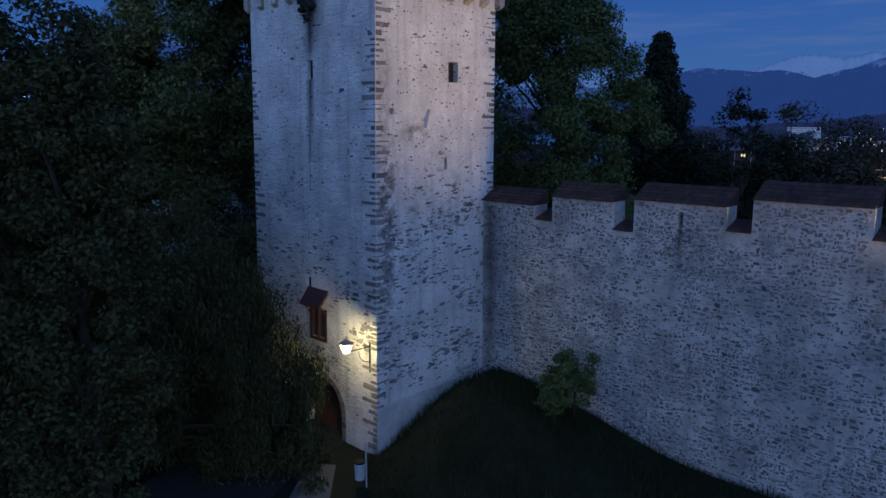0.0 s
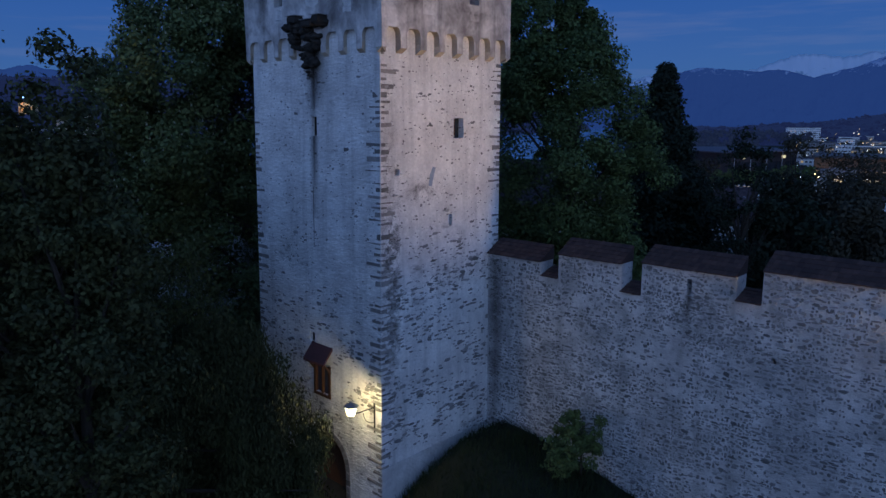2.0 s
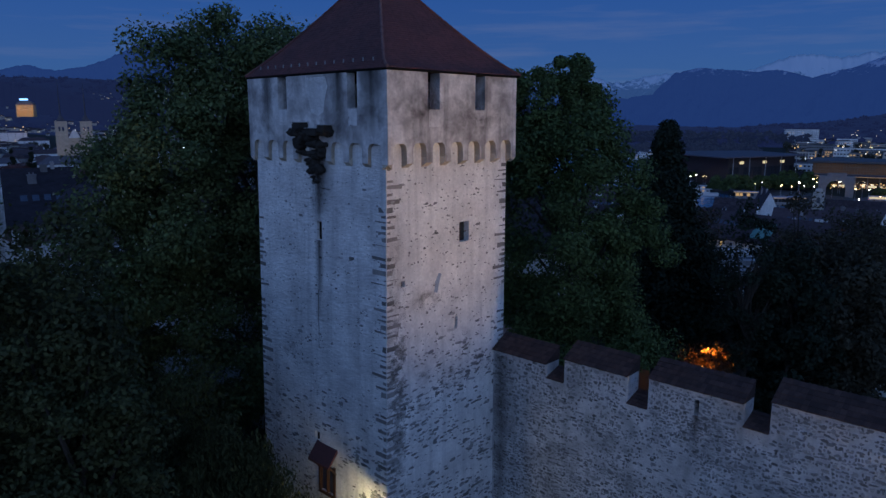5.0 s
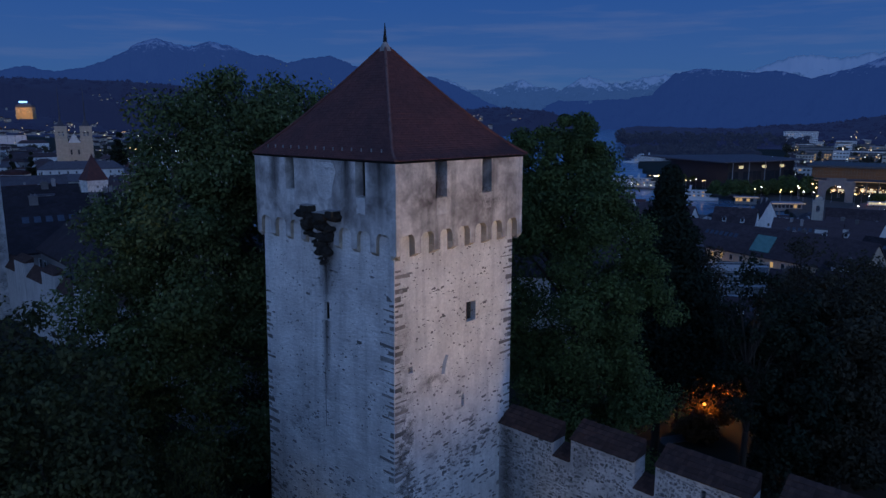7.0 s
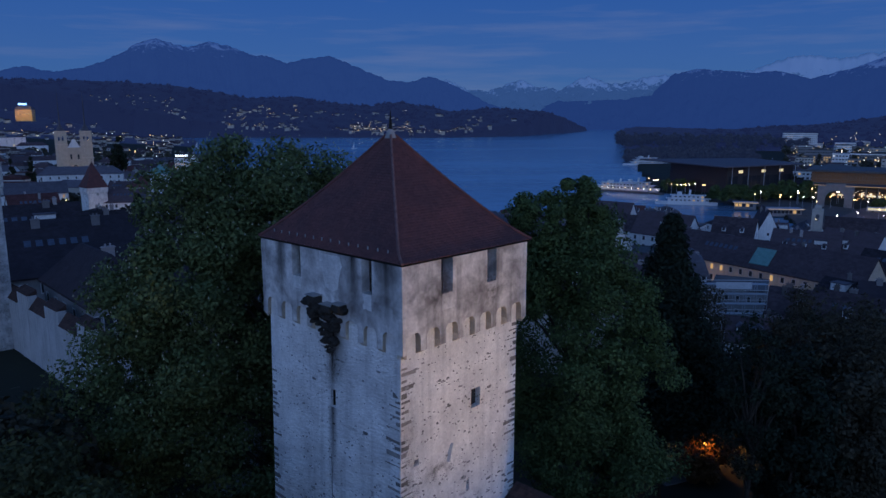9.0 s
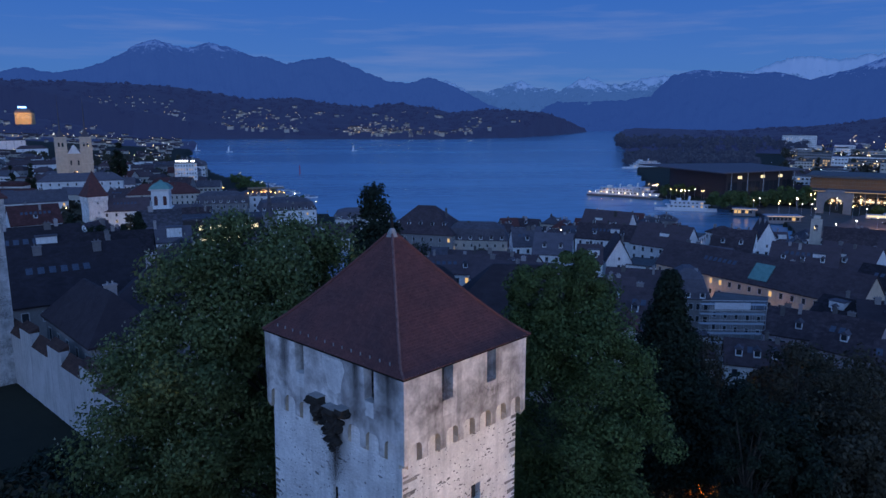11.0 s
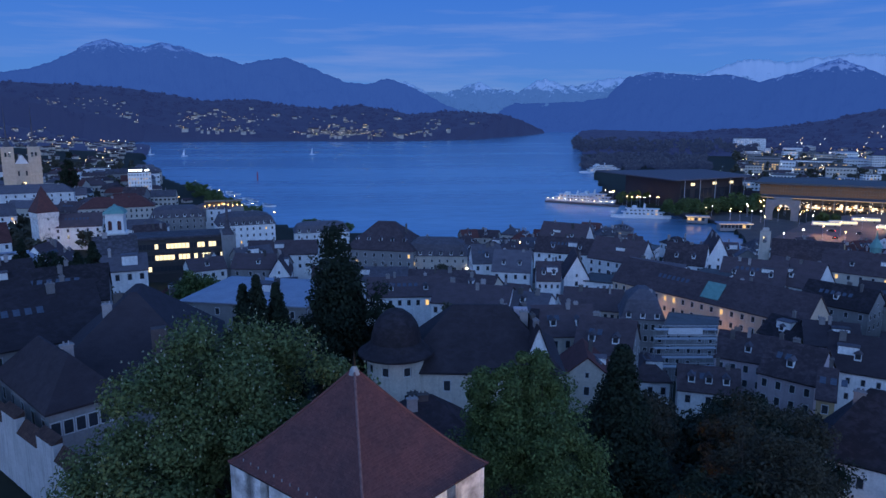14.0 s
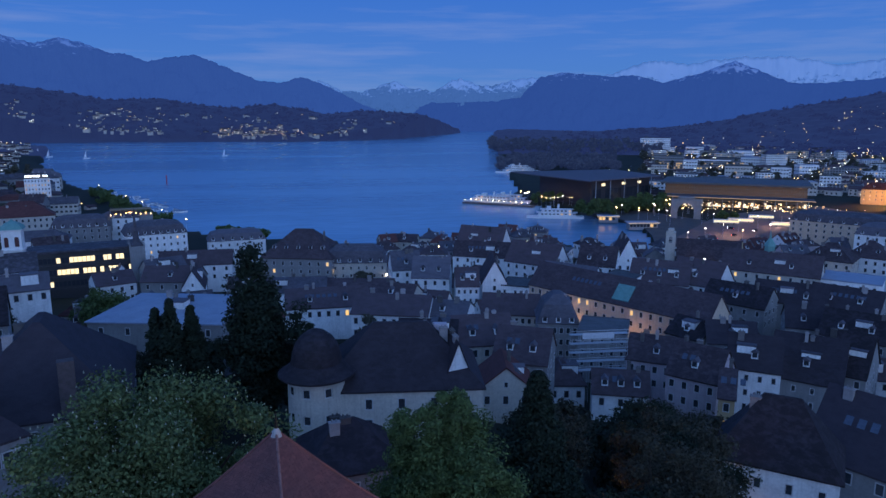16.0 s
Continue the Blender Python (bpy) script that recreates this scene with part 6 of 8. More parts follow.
# ---- twin-towered church ----
def twin_church():
    t = thing("twin_tower_church", "pale sandstone church with two square towers and needle spires", "church", pose(-283, 526, -11.9, 0, 0, 27) @ Matrix.Scale(0.75, 4))
    stone = WALLS["sand"]
    for sx in (-1, 1):
        cx = sx * 11.5
        me = solid_mesh("bell_tower", boxbm(cx - 5.6, cx + 5.6, -5.6, 5.6, -18, 40.5), stone)
        cuts = [arch_cutter("y", cx + o, 1.9, 34.5, -8, 8, 31) for o in (-1.7, 1.7)]
        part("bell_tower", carve(me, cuts), None, t)
        for zz in (13, 27, 40.2):
            part("cornice", boxbm(cx - 5.9, cx + 5.9, -5.9, 5.9, zz, zz + 0.7), stone, t)
        bm = bmesh.new()
        tube(bm, (cx, 0, 40.9), (cx, 0, 48), 4.2, 0.8, 8)
        tube(bm, (cx, 0, 48), (cx, 0, 84), 0.8, 0.04, 8)
        part("spire", bm, ROOFS["slate"], t, "slender dark needle spire")
    part("front", boxbm(-6, 6, -4.6, 4, -18, 24), stone, t)
    bm = bmesh.new()
    prism(bm, [(-6, 24), (6, 24), (3.2, 28.5), (1.6, 31.5), (0, 33), (-1.6, 31.5), (-3.2, 28.5)], "y", -4.6, -3.2)
    part("pediment", bm, WALLS["white"], t)
    for cx in (-3.4, 3.4):
        part("niche", boxbm(cx - 0.8, cx + 0.8, -4.75, -4.5, 12, 17), GLASS, t)
    bm = arch_cutter("y", 0, 4.6, 4.0, -4.8, -4.5, -2)
    part("portal", bm, GLASS, t)
    bm = bmesh.new()
    box(bm, -11, 11, 4, 46, -18, 20)
    part("nave_wall", bm, WALLS["white"], t)
    bm = bmesh.new()
    prism(bm, [(-12, 19.6), (12, 19.6), (0, 31)], "y", 4, 46)
    part("nave_roof", bm, ROOFS["brown"], t)


twin_church()


# ---- church with the copper cupola ----
def cupola_church():
    t = thing("cupola_church", "white baroque church tower with a green copper cap", "church", pose(-82.5, 186, -12.9, 0, 0, 12) @ Matrix.Scale(0.75, 4))
    me = solid_mesh("bell_tower", boxbm(-3.3, 3.3, -3.3, 3.3, -12, 33), WALLS["white"])
    cuts = [arch_cutter("y", o, 1.5, 29.6, -5, 5, 26.5) for o in (-1.7, 1.7)] + [arch_cutter("x", 0, 1.6, 29.6, -5, 5, 26.5)]
    part("bell_tower", carve(me, cuts), None, t)
    part("bell_chamber", boxbm(-2.6, 2.6, -2.6, 2.6, 26, 32), mat("red_brown_louvres", (0.12, 0.05, 0.05), 0.8), t, "red-brown louvres in the bell openings")
    for zz in (25.2, 32.6):
        part("cornice", boxbm(-4.0, 4.0, -4.0, 4.0, zz, zz + 0.5, bevel=0.1), WALLS["white"], t)
    bm = bmesh.new()
    rings = []
    for s, hh in ((4.1, 33.1), (3.4, 34.2), (2.2, 35.2), (0.9, 35.8), (0.2, 36.6)):
        rings.append([bm.verts.new((s * a, s * b, hh)) for a, b in ((-1, -1), (1, -1), (1, 1), (-1, 1))])
    for a, b in zip(rings, rings[1:]):
        for i in range(4):
            bm.faces.new((a[i], a[(i + 1) % 4], b[(i + 1) % 4], b[i]))
    bm.faces.new(rings[-1])
    part("copper_cap", bm, COPPER, t, "green copper cap")


cupola_church()


# ---- modern block with lit rooms ----
def modern_block():
    t = thing("modern_block", "dark modern office block with brightly lit rooms", "building", pose(-89, 268, -30, 0, 0, 17))
    dark = mat("dark_metal_facade", (0.06, 0.055, 0.055), 0.5, bump=0)
    part("body", boxbm(-20, 20, -7, 9, -6, 21.5), dark, t)
    part("roof_slab", boxbm(-20.6, 20.6, -7.8, 9.4, 21.5, 22.4, bevel=0.05), ROOFS["slate"], t)
    for k in range(3):
        for i in range(26):
            x = -19.2 + i * 1.48
            on = hr.random() < (0.5 if 5 < i < 25 and k < 2 else 0.12)
            part("window", boxbm(x, x + 1.3, -7.08, -6.9, 17.6 - k * 4.6, 19.6 - k * 4.6), LIT_COOL if on else GLASS, t)
        part("floor_band", boxbm(-20.2, 20.2, -7.25, -6.9, 15.8 - k * 4.6, 16.8 - k * 4.6), dark, t)


modern_block()


# ---- small gothic church ----
def gothic_church():
    t = thing("gothic_church", "small grey gothic church with a slate spire and rose window", "church", pose(-70, 268, -29, 0, 0, 20))
    part("tower", boxbm(-2.8, 2.8, -2.8, 2.8, -4, 21), WALLS["grey"], t)
    for sx in (-1, 1):
        for sy in (-1, 1):
            bm = bmesh.new()
            tube(bm, (sx * 2.6, sy * 2.6, 20.5), (sx * 2.6, sy * 2.6, 24), 0.45, 0.02, 6)
            part("pinnacle", bm, WALLS["grey"], t)
    bm = bmesh.new()
    tube(bm, (0, 0, 21), (0, 0, 23.5), 2.6, 1.2, 8)
    tube(bm, (0, 0, 23.5), (0, 0, 36), 1.2, 0.05, 8)
    part("spire", bm, ROOFS["slate"], t)
    bm = bmesh.new()
    box(bm, -10, -3, -6, 14, -4, 9)
    prism(bm, [(-10, 9), (-3, 9), (-6.5, 14.5)], "y", -6, 14)
    part("nave", bm, WALLS["white"], t)
    bm = bmesh.new()
    prism(bm, [(-10.5, 8.6), (-6.5, 14.8), (-2.5, 8.6), (-2.5, 9.0), (-6.5, 15.2), (-10.5, 9.0)], "y", -5.7, 14)
    part("nave_roof", bm, ROOFS["slate"], t)
    bm = bmesh.new()
    bmesh.ops.create_cone(bm, cap_ends=True, segments=20, radius1=1.5, radius2=1.5, depth=0.2, matrix=Matrix.Translation((-6.5, -6.05, 8.2)) @ Matrix.Rotation(math.pi / 2, 4, "X"))
    part("rose_window", bm, GLASS, t)


gothic_church()


# ---- grand hotel on the quay ----
grand = house(-219, 588, -28, 18, 15, 23, 4, 18, "white", "slate", "mansard", 6, 8, 0, 3, "white grand hotel with rows of lit windows", "grand_hotel")
for i in range(9):
    if i not in (6,):
        part("roof_sign_bar", boxbm(-8 + i * 1.8, -6.8 + i * 1.8, -8.2, -7.9, 24.2, 25.6), glow("white_sign_light", (0.8, 0.9, 1.0), 4.0) if i == 0 else bpy.data.materials["white_sign_light"], grand)
lit_hotel = house(-645, 1090, 33, 24, 14, 9, 6, 10, "ochre", "slate", "mansard", 7, 8, 0, 6, "floodlit golden castle-like hotel on the hill", "hill_hotel")
part("sign", boxbm(-6, 6, -7.5, -7, 16, 18.5), glow("blue_sign_light", (0.25, 0.5, 1.0), 5.0), lit_hotel, "blue lit roof sign")
flood = new("hotel_floodlight", bpy.data.lights.new("hotel_floodlight", "POINT"))
flood.data.energy, flood.data.color, flood.data.shadow_soft_size = 16000, (1.0, 0.5, 0.12), 2.0
flood.location = (-640, 1068, 36)


# ---- lit roof terrace of a lakeside hotel ----
def roof_terrace(x, y, z, yaw):
    t = thing("roof_terrace", "hotel roof terrace under an awning lit by warm lamps", "terrace", pose(x, y, z, 0, 0, yaw))
    part("deck", boxbm(-11, 11, -5, 5, -8, 0), WALLS["grey"], t)
    part("awning", boxbm(-10.4, 10.4, -4.4, 4.6, 2.9, 3.15, bevel=0.04), mat("ochre_awning", (0.34, 0.22, 0.12), 0.8), t)
    for i in range(9):
        bm = bmesh.new()
        tube(bm, (-10 + 2.5 * i, -4.2, 0), (-10 + 2.5 * i, -4.2, 2.9), 0.06, 0.06, 6)
        post = part("post", bm, STEEL, t)
        bm = bmesh.new()
        bmesh.ops.create_icosphere(bm, subdivisions=1, radius=0.34, matrix=Matrix.Translation((-10 + 2.5 * i, -4.5, 0.7 + 0.5 * (i % 2))))
        part("lamp", bm, glow("terrace_lamp", (1.0, 0.6, 0.2), 6.0) if i == 0 else bpy.data.materials["terrace_lamp"], post)
    l = new("terrace_light", bpy.data.lights.new("terrace_light", "POINT"))
    l.data.energy, l.data.color, l.data.shadow_soft_size = 1800, (1.0, 0.6, 0.22), 0.6
    l.parent = t
    l.location = (0, -3, 2.2)


roof_terrace(-99, 381, -9.9, 14)
for i, (x, y, z, e) in enumerate(((-262, 488, -11, 4200), (-163, 318, -22, 2100))):
    l = new("facade_light", bpy.data.lights.new("facade_light", "POINT"))
    l.data.energy, l.data.color, l.data.shadow_soft_size = e, (1.0, 0.66, 0.36), 1.0
    l.location = (x, y, z)


# ---- concert hall with the great flat roof ----
def concert_hall():
    t = thing("concert_hall", "lakeside concert hall under a vast thin flat roof", "building")
    bm = bmesh.new()
    prism(bm, [(189, 634), (224, 522), (310, 564), (299, 645)], "z", -9.8, -8.9)
    part("roof", bm, ROOFS["slate"], t, "vast thin dark roof plate")
    dark = mat("dark_cladding", (0.055, 0.045, 0.05), 0.5, bump=0)
    bm = bmesh.new()
    prism(bm, [(212, 614), (233, 538), (302, 570), (290, 640)], "z", -36, -9.9)
    part("hall", bm, dark, t)
    d = np.array((302 - 233, 570 - 538)) / math.hypot(69, 32)
    yaw = math.degrees(math.atan2(d[1], d[0]))
    for i in range(14):
        p = np.array((233, 538)) + d * (2 + i * 5.2)
        on = i in (2, 7, 11)
        ob = part("window", boxbm(0, 4.6, -0.2, 0.1, 0, 2.2 if on else 8.0), LIT_COOL if on else GLASS, t)
        ob.matrix_basis = pose(p[0], p[1], -15.5 if on else -26, 0, 0, yaw)
    for i in range(5):
        p = np.array((233, 538)) + d * (i * 18)
        bm = bmesh.new()
        tube(bm, (p[0] + 2, p[1] - 5, -36), (p[0] + 2, p[1] - 5, -9.9), 0.3, 0.3, 8)
        part("column", bm, STEEL, t)


concert_hall()


# ---- railway station with its glazed front and the old portal ----
def station():
    yaw = math.degrees(math.atan2(481 - 540, 391 - 301))
    t = thing("railway_station", "railway station hall with a warmly lit glass front", "building", pose(302, 541, -33, 0, 0, yaw))
    L = 112
    part("hall", boxbm(0, L, 6, 60, -2, 17), mat("station_concrete", (0.22, 0.2, 0.19), 0.8), t)
    part("roof", boxbm(-4, L + 4, 2, 62, 19.0, 20.6, bevel=0.1), ROOFS["grey"], t)
    part("canopy", boxbm(-5, L + 5, -13, 5, 9.3, 10.0, bevel=0.05), ROOFS["slate"], t, "long forecourt canopy")
    part("canopy_light", boxbm(-5, L + 5, -13.2, -13.0, 9.4, 9.75), glow("canopy_edge_light", (1.0, 0.66, 0.36), 0.55), t, "lit canopy edge")
    dim, warm = glow("station_dim_light", (1.0, 0.55, 0.30), 0.035), glow("station_hall_light", (1.0, 0.60, 0.30), 0.14)
    bright, faint = glow("station_shop_light", (1.0, 0.80, 0.55), 1.6), glow("station_faint_light", (1.0, 0.6, 0.36), 0.022)
    for i in range(56):
        for k in range(6):
            z0 = 0.4 + k * 1.45 if k < 3 else 10.4 + (k - 3) * 2.8
            h = 1.3 if k < 3 else 2.6
            m = bright if hr.random() < (0.30, 0.16, 0.06, 0.0, 0.01, 0.0)[k] else hr.choice(((warm, dim, GLASS), (warm, dim, dim), (dim, GLASS, GLASS), (dim, dim, dim), (dim, dim, faint), (faint, dim, faint))[k])
            part("glass_panel", boxbm(i * 2.0 + 0.08, i * 2.0 + 1.92, 5.6, 5.95, z0, z0 + h), m, t)
    for i in range(15):
        bm = bmesh.new()
        tube(bm, (i * 8, -11.5, -2), (i * 8, -11.5, 9.3), 0.22, 0.22, 8)
        part("column", bm, STEEL, t)
    g = thing("station_portal", "freestanding old stone station portal with a round arch", "arch", pose(279, 463, -33, 0, 0, yaw + 6))
    me = solid_mesh("masonry", boxbm(-11, 11, -2.5, 2.5, -2, 14.5, bevel=0.2), WALLS["grey"])
    part("masonry", carve(me, [arch_cutter("y", 0, 12, 5.5, -6, 6, -4)]), None, g)
    part("attic", boxbm(-6, 6, -2.2, 2.2, 14.5, 16.4, bevel=0.2), WALLS["grey"], g)


station()


# ---- bridge and square ----
ROADMAT = mat("bridge_asphalt", (0.16, 0.12, 0.11), 0.85, (0.10, 0.08, 0.075), 0.1, 0.6, 2.0, 0.0)
bm = bmesh.new()
prism(bm, [(176, 322), (196, 310), (320, 384), (420, 420), (420, 500), (330, 470), (285, 440)], "z", -33.4, -31.2)
bridge = part("bridge", bm, ROADMAT)
tagged(bridge, "broad road bridge and station square under warm lamps", "bridge", kind="structure")


bm = bmesh.new()
prism(bm, [(226, 476), (231, 440), (217, 394), (196, 344), (212, 340), (240, 392), (290, 440), (268, 506), (208, 522)], "z", -36.5, -32.9)
tagged(part("quay", bm, mat("dark_quay_paving", (0.10, 0.09, 0.085), 0.85, (0.06, 0.056, 0.055), 0.15, 0.7, 1.5, 0.0)), "paved lakeside quay in front of the station", "quay", kind="structure")
for i, (x, y) in enumerate(((196, 330), (222, 344), (250, 362))):
    tagged(part("bridge_pier", boxbm(x - 2, x + 2, y - 6, y + 6, -39, -33.41, bevel=0.2), WALLS["grey"]), "stone pier under the road bridge", "pier")


def kiosk(x, y, w, d, yaw, label):
    t = thing("quay_pavilion", label, "pavilion", pose(x, y, -32.9, 0, 0, yaw), "quay pavilions")
    part("body", boxbm(-w / 2, w / 2, -d / 2, d / 2, -1.5, 3.2), WALLS["grey"], t)
    part("roof", boxbm(-w / 2 - 1.2, w / 2 + 1.2, -d / 2 - 1.2, d / 2 + 1.2, 3.2, 3.7, bevel=0.05), ROOFS["bluegrey"], t)
    part("eaves_light", boxbm(-w / 2 - 1.25, w / 2 + 1.25, -d / 2 - 1.3, -d / 2 - 1.21, 3.3, 3.55), glow("pavilion_eaves_light", (1.0, 0.72, 0.45), 1.0), t, "string of eaves lamps")
    for i in range(int(w / 2.4)):
        part("window", boxbm(-w / 2 + 0.3 + i * 2.4, -w / 2 + 2.2 + i * 2.4, -d / 2 - 0.08, -d / 2 + 0.05, 0.6, 2.6), LIT if hr.random() < 0.5 else GLASS, t)


kiosk(226, 427, 20, 8, -8, "flat-roofed lakeside pavilion edged with lamps")
kiosk(216, 462, 14, 6, -20, "small floating restaurant edged with lamps")


def street_lamp(x, y, z, h=8.0, warm=True):
    t = thing("street_lamp", "lit street lamp on a slim steel post", "lamp", pose(x, y, z), "street lamps")
    bm = bmesh.new()
    tube(bm, (0, 0, -0.5), (0, 0, h), 0.09, 0.06, 6)
    part("post", bm, STEEL, t)
    bm = bmesh.new()
    bmesh.ops.create_icosphere(bm, subdivisions=1, radius=0.32, matrix=Matrix.Translation((0, 0, h + 0.3)))
    part("lamp_head", bm, GLOW_WARM if warm else GLOW_WHITE, t)
    return t


GLOW_WARM, GLOW_WHITE = glow("warm_street_light", (1.0, 0.52, 0.2), 22.0), glow("white_street_light", (1.0, 0.86, 0.68), 22.0)
proto_w, proto_c = street_lamp(196, 332, -31.2), street_lamp(214, 344, -31.2, warm=False)
SPOTS = [(232, 356, -31.2), (252, 369, -31.2), (272, 383, -31.2), (296, 398, -31.2), (330, 420, -31.2), (250, 345, -31.2), (280, 362, -31.2), (310, 380, -31.2), (350, 450, -31.2), (370, 415, -31.2),
         (-64, 88, -3), (137, 169.3, -29.5), (134, 118, -28), (79.8, 92.1, -21.5), (110.5, 312, -32), (219, 231, -32), (199, 201, -32), (150, 290, -31), (30, 262, -31), (-95, 300, -30)]
for k in range(26):
    SPOTS.append((hr.uniform(226, 300), hr.uniform(420, 520), -33))
for k in range(22):
    SPOTS.append((192 + 30 * hr.random(), 545 + 75 * hr.random(), -34))
for k in range(6):
    f = k / 5
    SPOTS.append((-86 - 130 * f, 470 + 270 * f, -33.6))
for k in range(18):
    y = hr.uniform(360, 1000)
    x = hr.uniform(-0.6 * y, -0.38 * y)
    SPOTS.append((x, y, float(ground_z(x, y))))
for k in range(24):
    y = hr.uniform(560, 1500)
    x = hr.uniform(0.42 * y, 0.95 * y)
    SPOTS.append((x, y, -32))
for k in range(24):
    SPOTS.append((hr.uniform(20, 260), hr.uniform(140, 330), float(ground_z(150, 230)) + 1))
for i, s in enumerate(SPOTS):
    copy_thing(proto_w if i % 3 else proto_c, pose(*s))
for i, (x, y, z, e) in enumerate(((215, 344, -25, 5500), (262, 376, -25, 6500), (312, 402, -24, 8000), (372, 440, -24, 8000), (81, 182, -24.5, 800), (94, 163, -24.5, 700))):
    lp = new("street_light", bpy.data.lights.new("street_light", "POINT"))
    lp.data.energy, lp.data.color, lp.data.shadow_soft_size = e, (1.0, 0.56, 0.34), 1.5
    lp.location = (x, y, z)


# ---- traffic standing on the station square ----
def vehicle(name, label, category, x, y, yaw, length, width, height, paint, lit):
    t = thing(name, label, category, pose(x, y, -31.2, 0, 0, yaw), "vehicles on the square")
    hl, hw = length / 2, width / 2
    low = 0.45 if height > 2 else 0.3
    if height > 2:
        part("body", boxbm(-hl, hl, -hw, hw, low, height, bevel=0.15), paint, t)
        for i in range(int(length / 1.7)):
            for side in (-1, 1):
                part("window", boxbm(-hl + 0.4 + i * 1.7, -hl + 1.9 + i * 1.7, side * hw - 0.03, side * hw + 0.03, 1.3, 2.5), lit, t)
    else:
        part("body", boxbm(-hl, hl, -hw, hw, low, 0.85, bevel=0.12), paint, t)
        bm = bmesh.new()
        prism(bm, [(-hl * 0.75, 0.84), (hl * 0.45, 0.84), (hl * 0.12, height), (-hl * 0.5, height)], "y", -hw * 0.86, hw * 0.86)
        part("cabin", bm, GLASS, t)
    for sx in (-0.62, 0.62):
        for sy in (-1, 1):
            bm = bmesh.new()
            tube(bm, (sx * hl, sy * (hw - 0.22), low), (sx * hl, sy * (hw + 0.02), low), low, low, 12)
            part("wheel", bm, DARK, t)
    for sy in (-0.7, 0.7):
        part("headlight", boxbm(hl - 0.02, hl + 0.05, sy * hw - 0.16, sy * hw + 0.16, 0.6, 0.82), GLOW_WHITE, t)
        part("tail_light", boxbm(-hl - 0.05, -hl + 0.02, sy * hw - 0.14, sy * hw + 0.14, 0.65, 0.85), TAIL, t)


TAIL = glow("red_tail_light", (1.0, 0.06, 0.04), 9.0)
BUS_PAINT = mat("pale_bus_paint", (0.55, 0.56, 0.58), 0.4, bump=0)
for x, y, yaw in ((300, 424, -22), (325, 437, -24), (318, 400, -30), (286, 420, -22)):
    vehicle("bus", "pale articulated bus with lit windows at the stop", "bus", x, y, yaw, 17, 2.55, 3.1, BUS_PAINT, LIT_COOL)
for i, (x, y, yaw) in enumerate(((262, 372, 35), (240, 358, 213), (224, 348, 35), (286, 386, 214), (320, 392, 30), (340, 412, 20), (276, 398, 120), (346, 432, 200))):
    vehicle("car", "dark car with its lamps on", "car", x, y, yaw, 4.3, 1.8, 1.45, (IRON, BUS_PAINT, STEEL)[i % 3], LIT)


# ---- boats ----
def ship(x, y, length, yaw, decks, label):
    t = thing("passenger_ship", label, "ship", pose(x, y, LAKE_Z, 0, 0, yaw), "ships at the landing stage")
    white = bpy.data.materials.get("ship_paint") or mat("ship_paint", (0.72, 0.72, 0.72), 0.4, (0.6, 0.6, 0.6), 0.3, 0.5, 3.0, 0)
    hw, hl = length * 0.085, length / 2
    bm = bmesh.new()
    prism(bm, [(-hl, -hw * 0.8), (hl * 0.6, -hw), (hl * 0.85, -hw * 0.5), (hl, 0), (hl * 0.85, hw * 0.5), (hl * 0.6, hw), (-hl, hw * 0.8)], "z", -0.5, 2.0)
    part("hull", bm, white, t)
    for k in range(decks):
        a = 1 - 0.17 * (k + 1)
        z = 2.05 + 2.6 * k
        part("cabin", boxbm(-hl * 0.86 * a, hl * 0.72 * a, -hw * 0.82, hw * 0.82, z, z + 2.3, bevel=0.1), white, t)
        part("deck", boxbm(-hl * 0.95 * a, hl * 0.8 * a, -hw * 0.95, hw * 0.95, z + 2.3, z + 2.55), white, t)
        for side in (-1, 1):
            n = int(length * a / 4)
            for i in range(n):
                xx = -hl * 0.82 * a + i * (hl * 1.5 * a / n)
                part("window", boxbm(xx, xx + 1.5, side * hw * 0.82 - 0.06, side * hw * 0.82 + 0.06, z + 0.9, z + 1.8), LIT if hr.random() < 0.15 else GLASS, t)
    part("wheelhouse", boxbm(hl * 0.15, hl * 0.3, -hw * 0.5, hw * 0.5, 2 + 2.6 * decks, 4 + 2.6 * decks, bevel=0.1), white, t)
    bm = bmesh.new()
    tube(bm, (-hl * 0.1, 0, 2 + 2.6 * decks), (-hl * 0.12, 0, 5.6 + 2.6 * decks), 0.9, 0.8, 10)
    part("funnel", bm, white, t)
    bm = bmesh.new()
    tube(bm, (hl * 0.5, 0, 2), (hl * 0.5, 0, 7 + 2.6 * decks), 0.12, 0.06, 6)
    part("mast", bm, STEEL, t)


ship(186, 495, 44, 164, 2, "white paddle steamer moored at the quay")
ship(160, 598, 56, 144, 2, "white passenger boat lying at the lit landing stage")
ship(178, 604, 44, 148, 2, "white passenger boat lying at the lit landing stage")
ship(289, 955, 68, 188, 3, "large white excursion boat by the park shore")
ship(100, 400, 30, 10, 1, "small white boat at the old town quay")
bm = bmesh.new()
prism(bm, [(134, 602), (139, 607), (192, 566), (188, 560)], "z", LAKE_Z - 1, LAKE_Z + 1.3)
pier = part("landing_stage", bm, PATHMAT)
tagged(pier, "landing stage strung with lamps", "pier", kind="structure")
for k in range(12):
    copy_thing(proto_c if k % 2 else proto_w, pose(137 + 4.4 * k, 604 - 3.5 * k, LAKE_Z - 4.5))
buoy = thing("spar_buoy", "red spar buoy on the lake", "buoy", pose(-172, 850, LAKE_Z))
bm = bmesh.new()
tube(bm, (0, 0, -1), (0, 0, 9), 0.7, 0.5, 8)
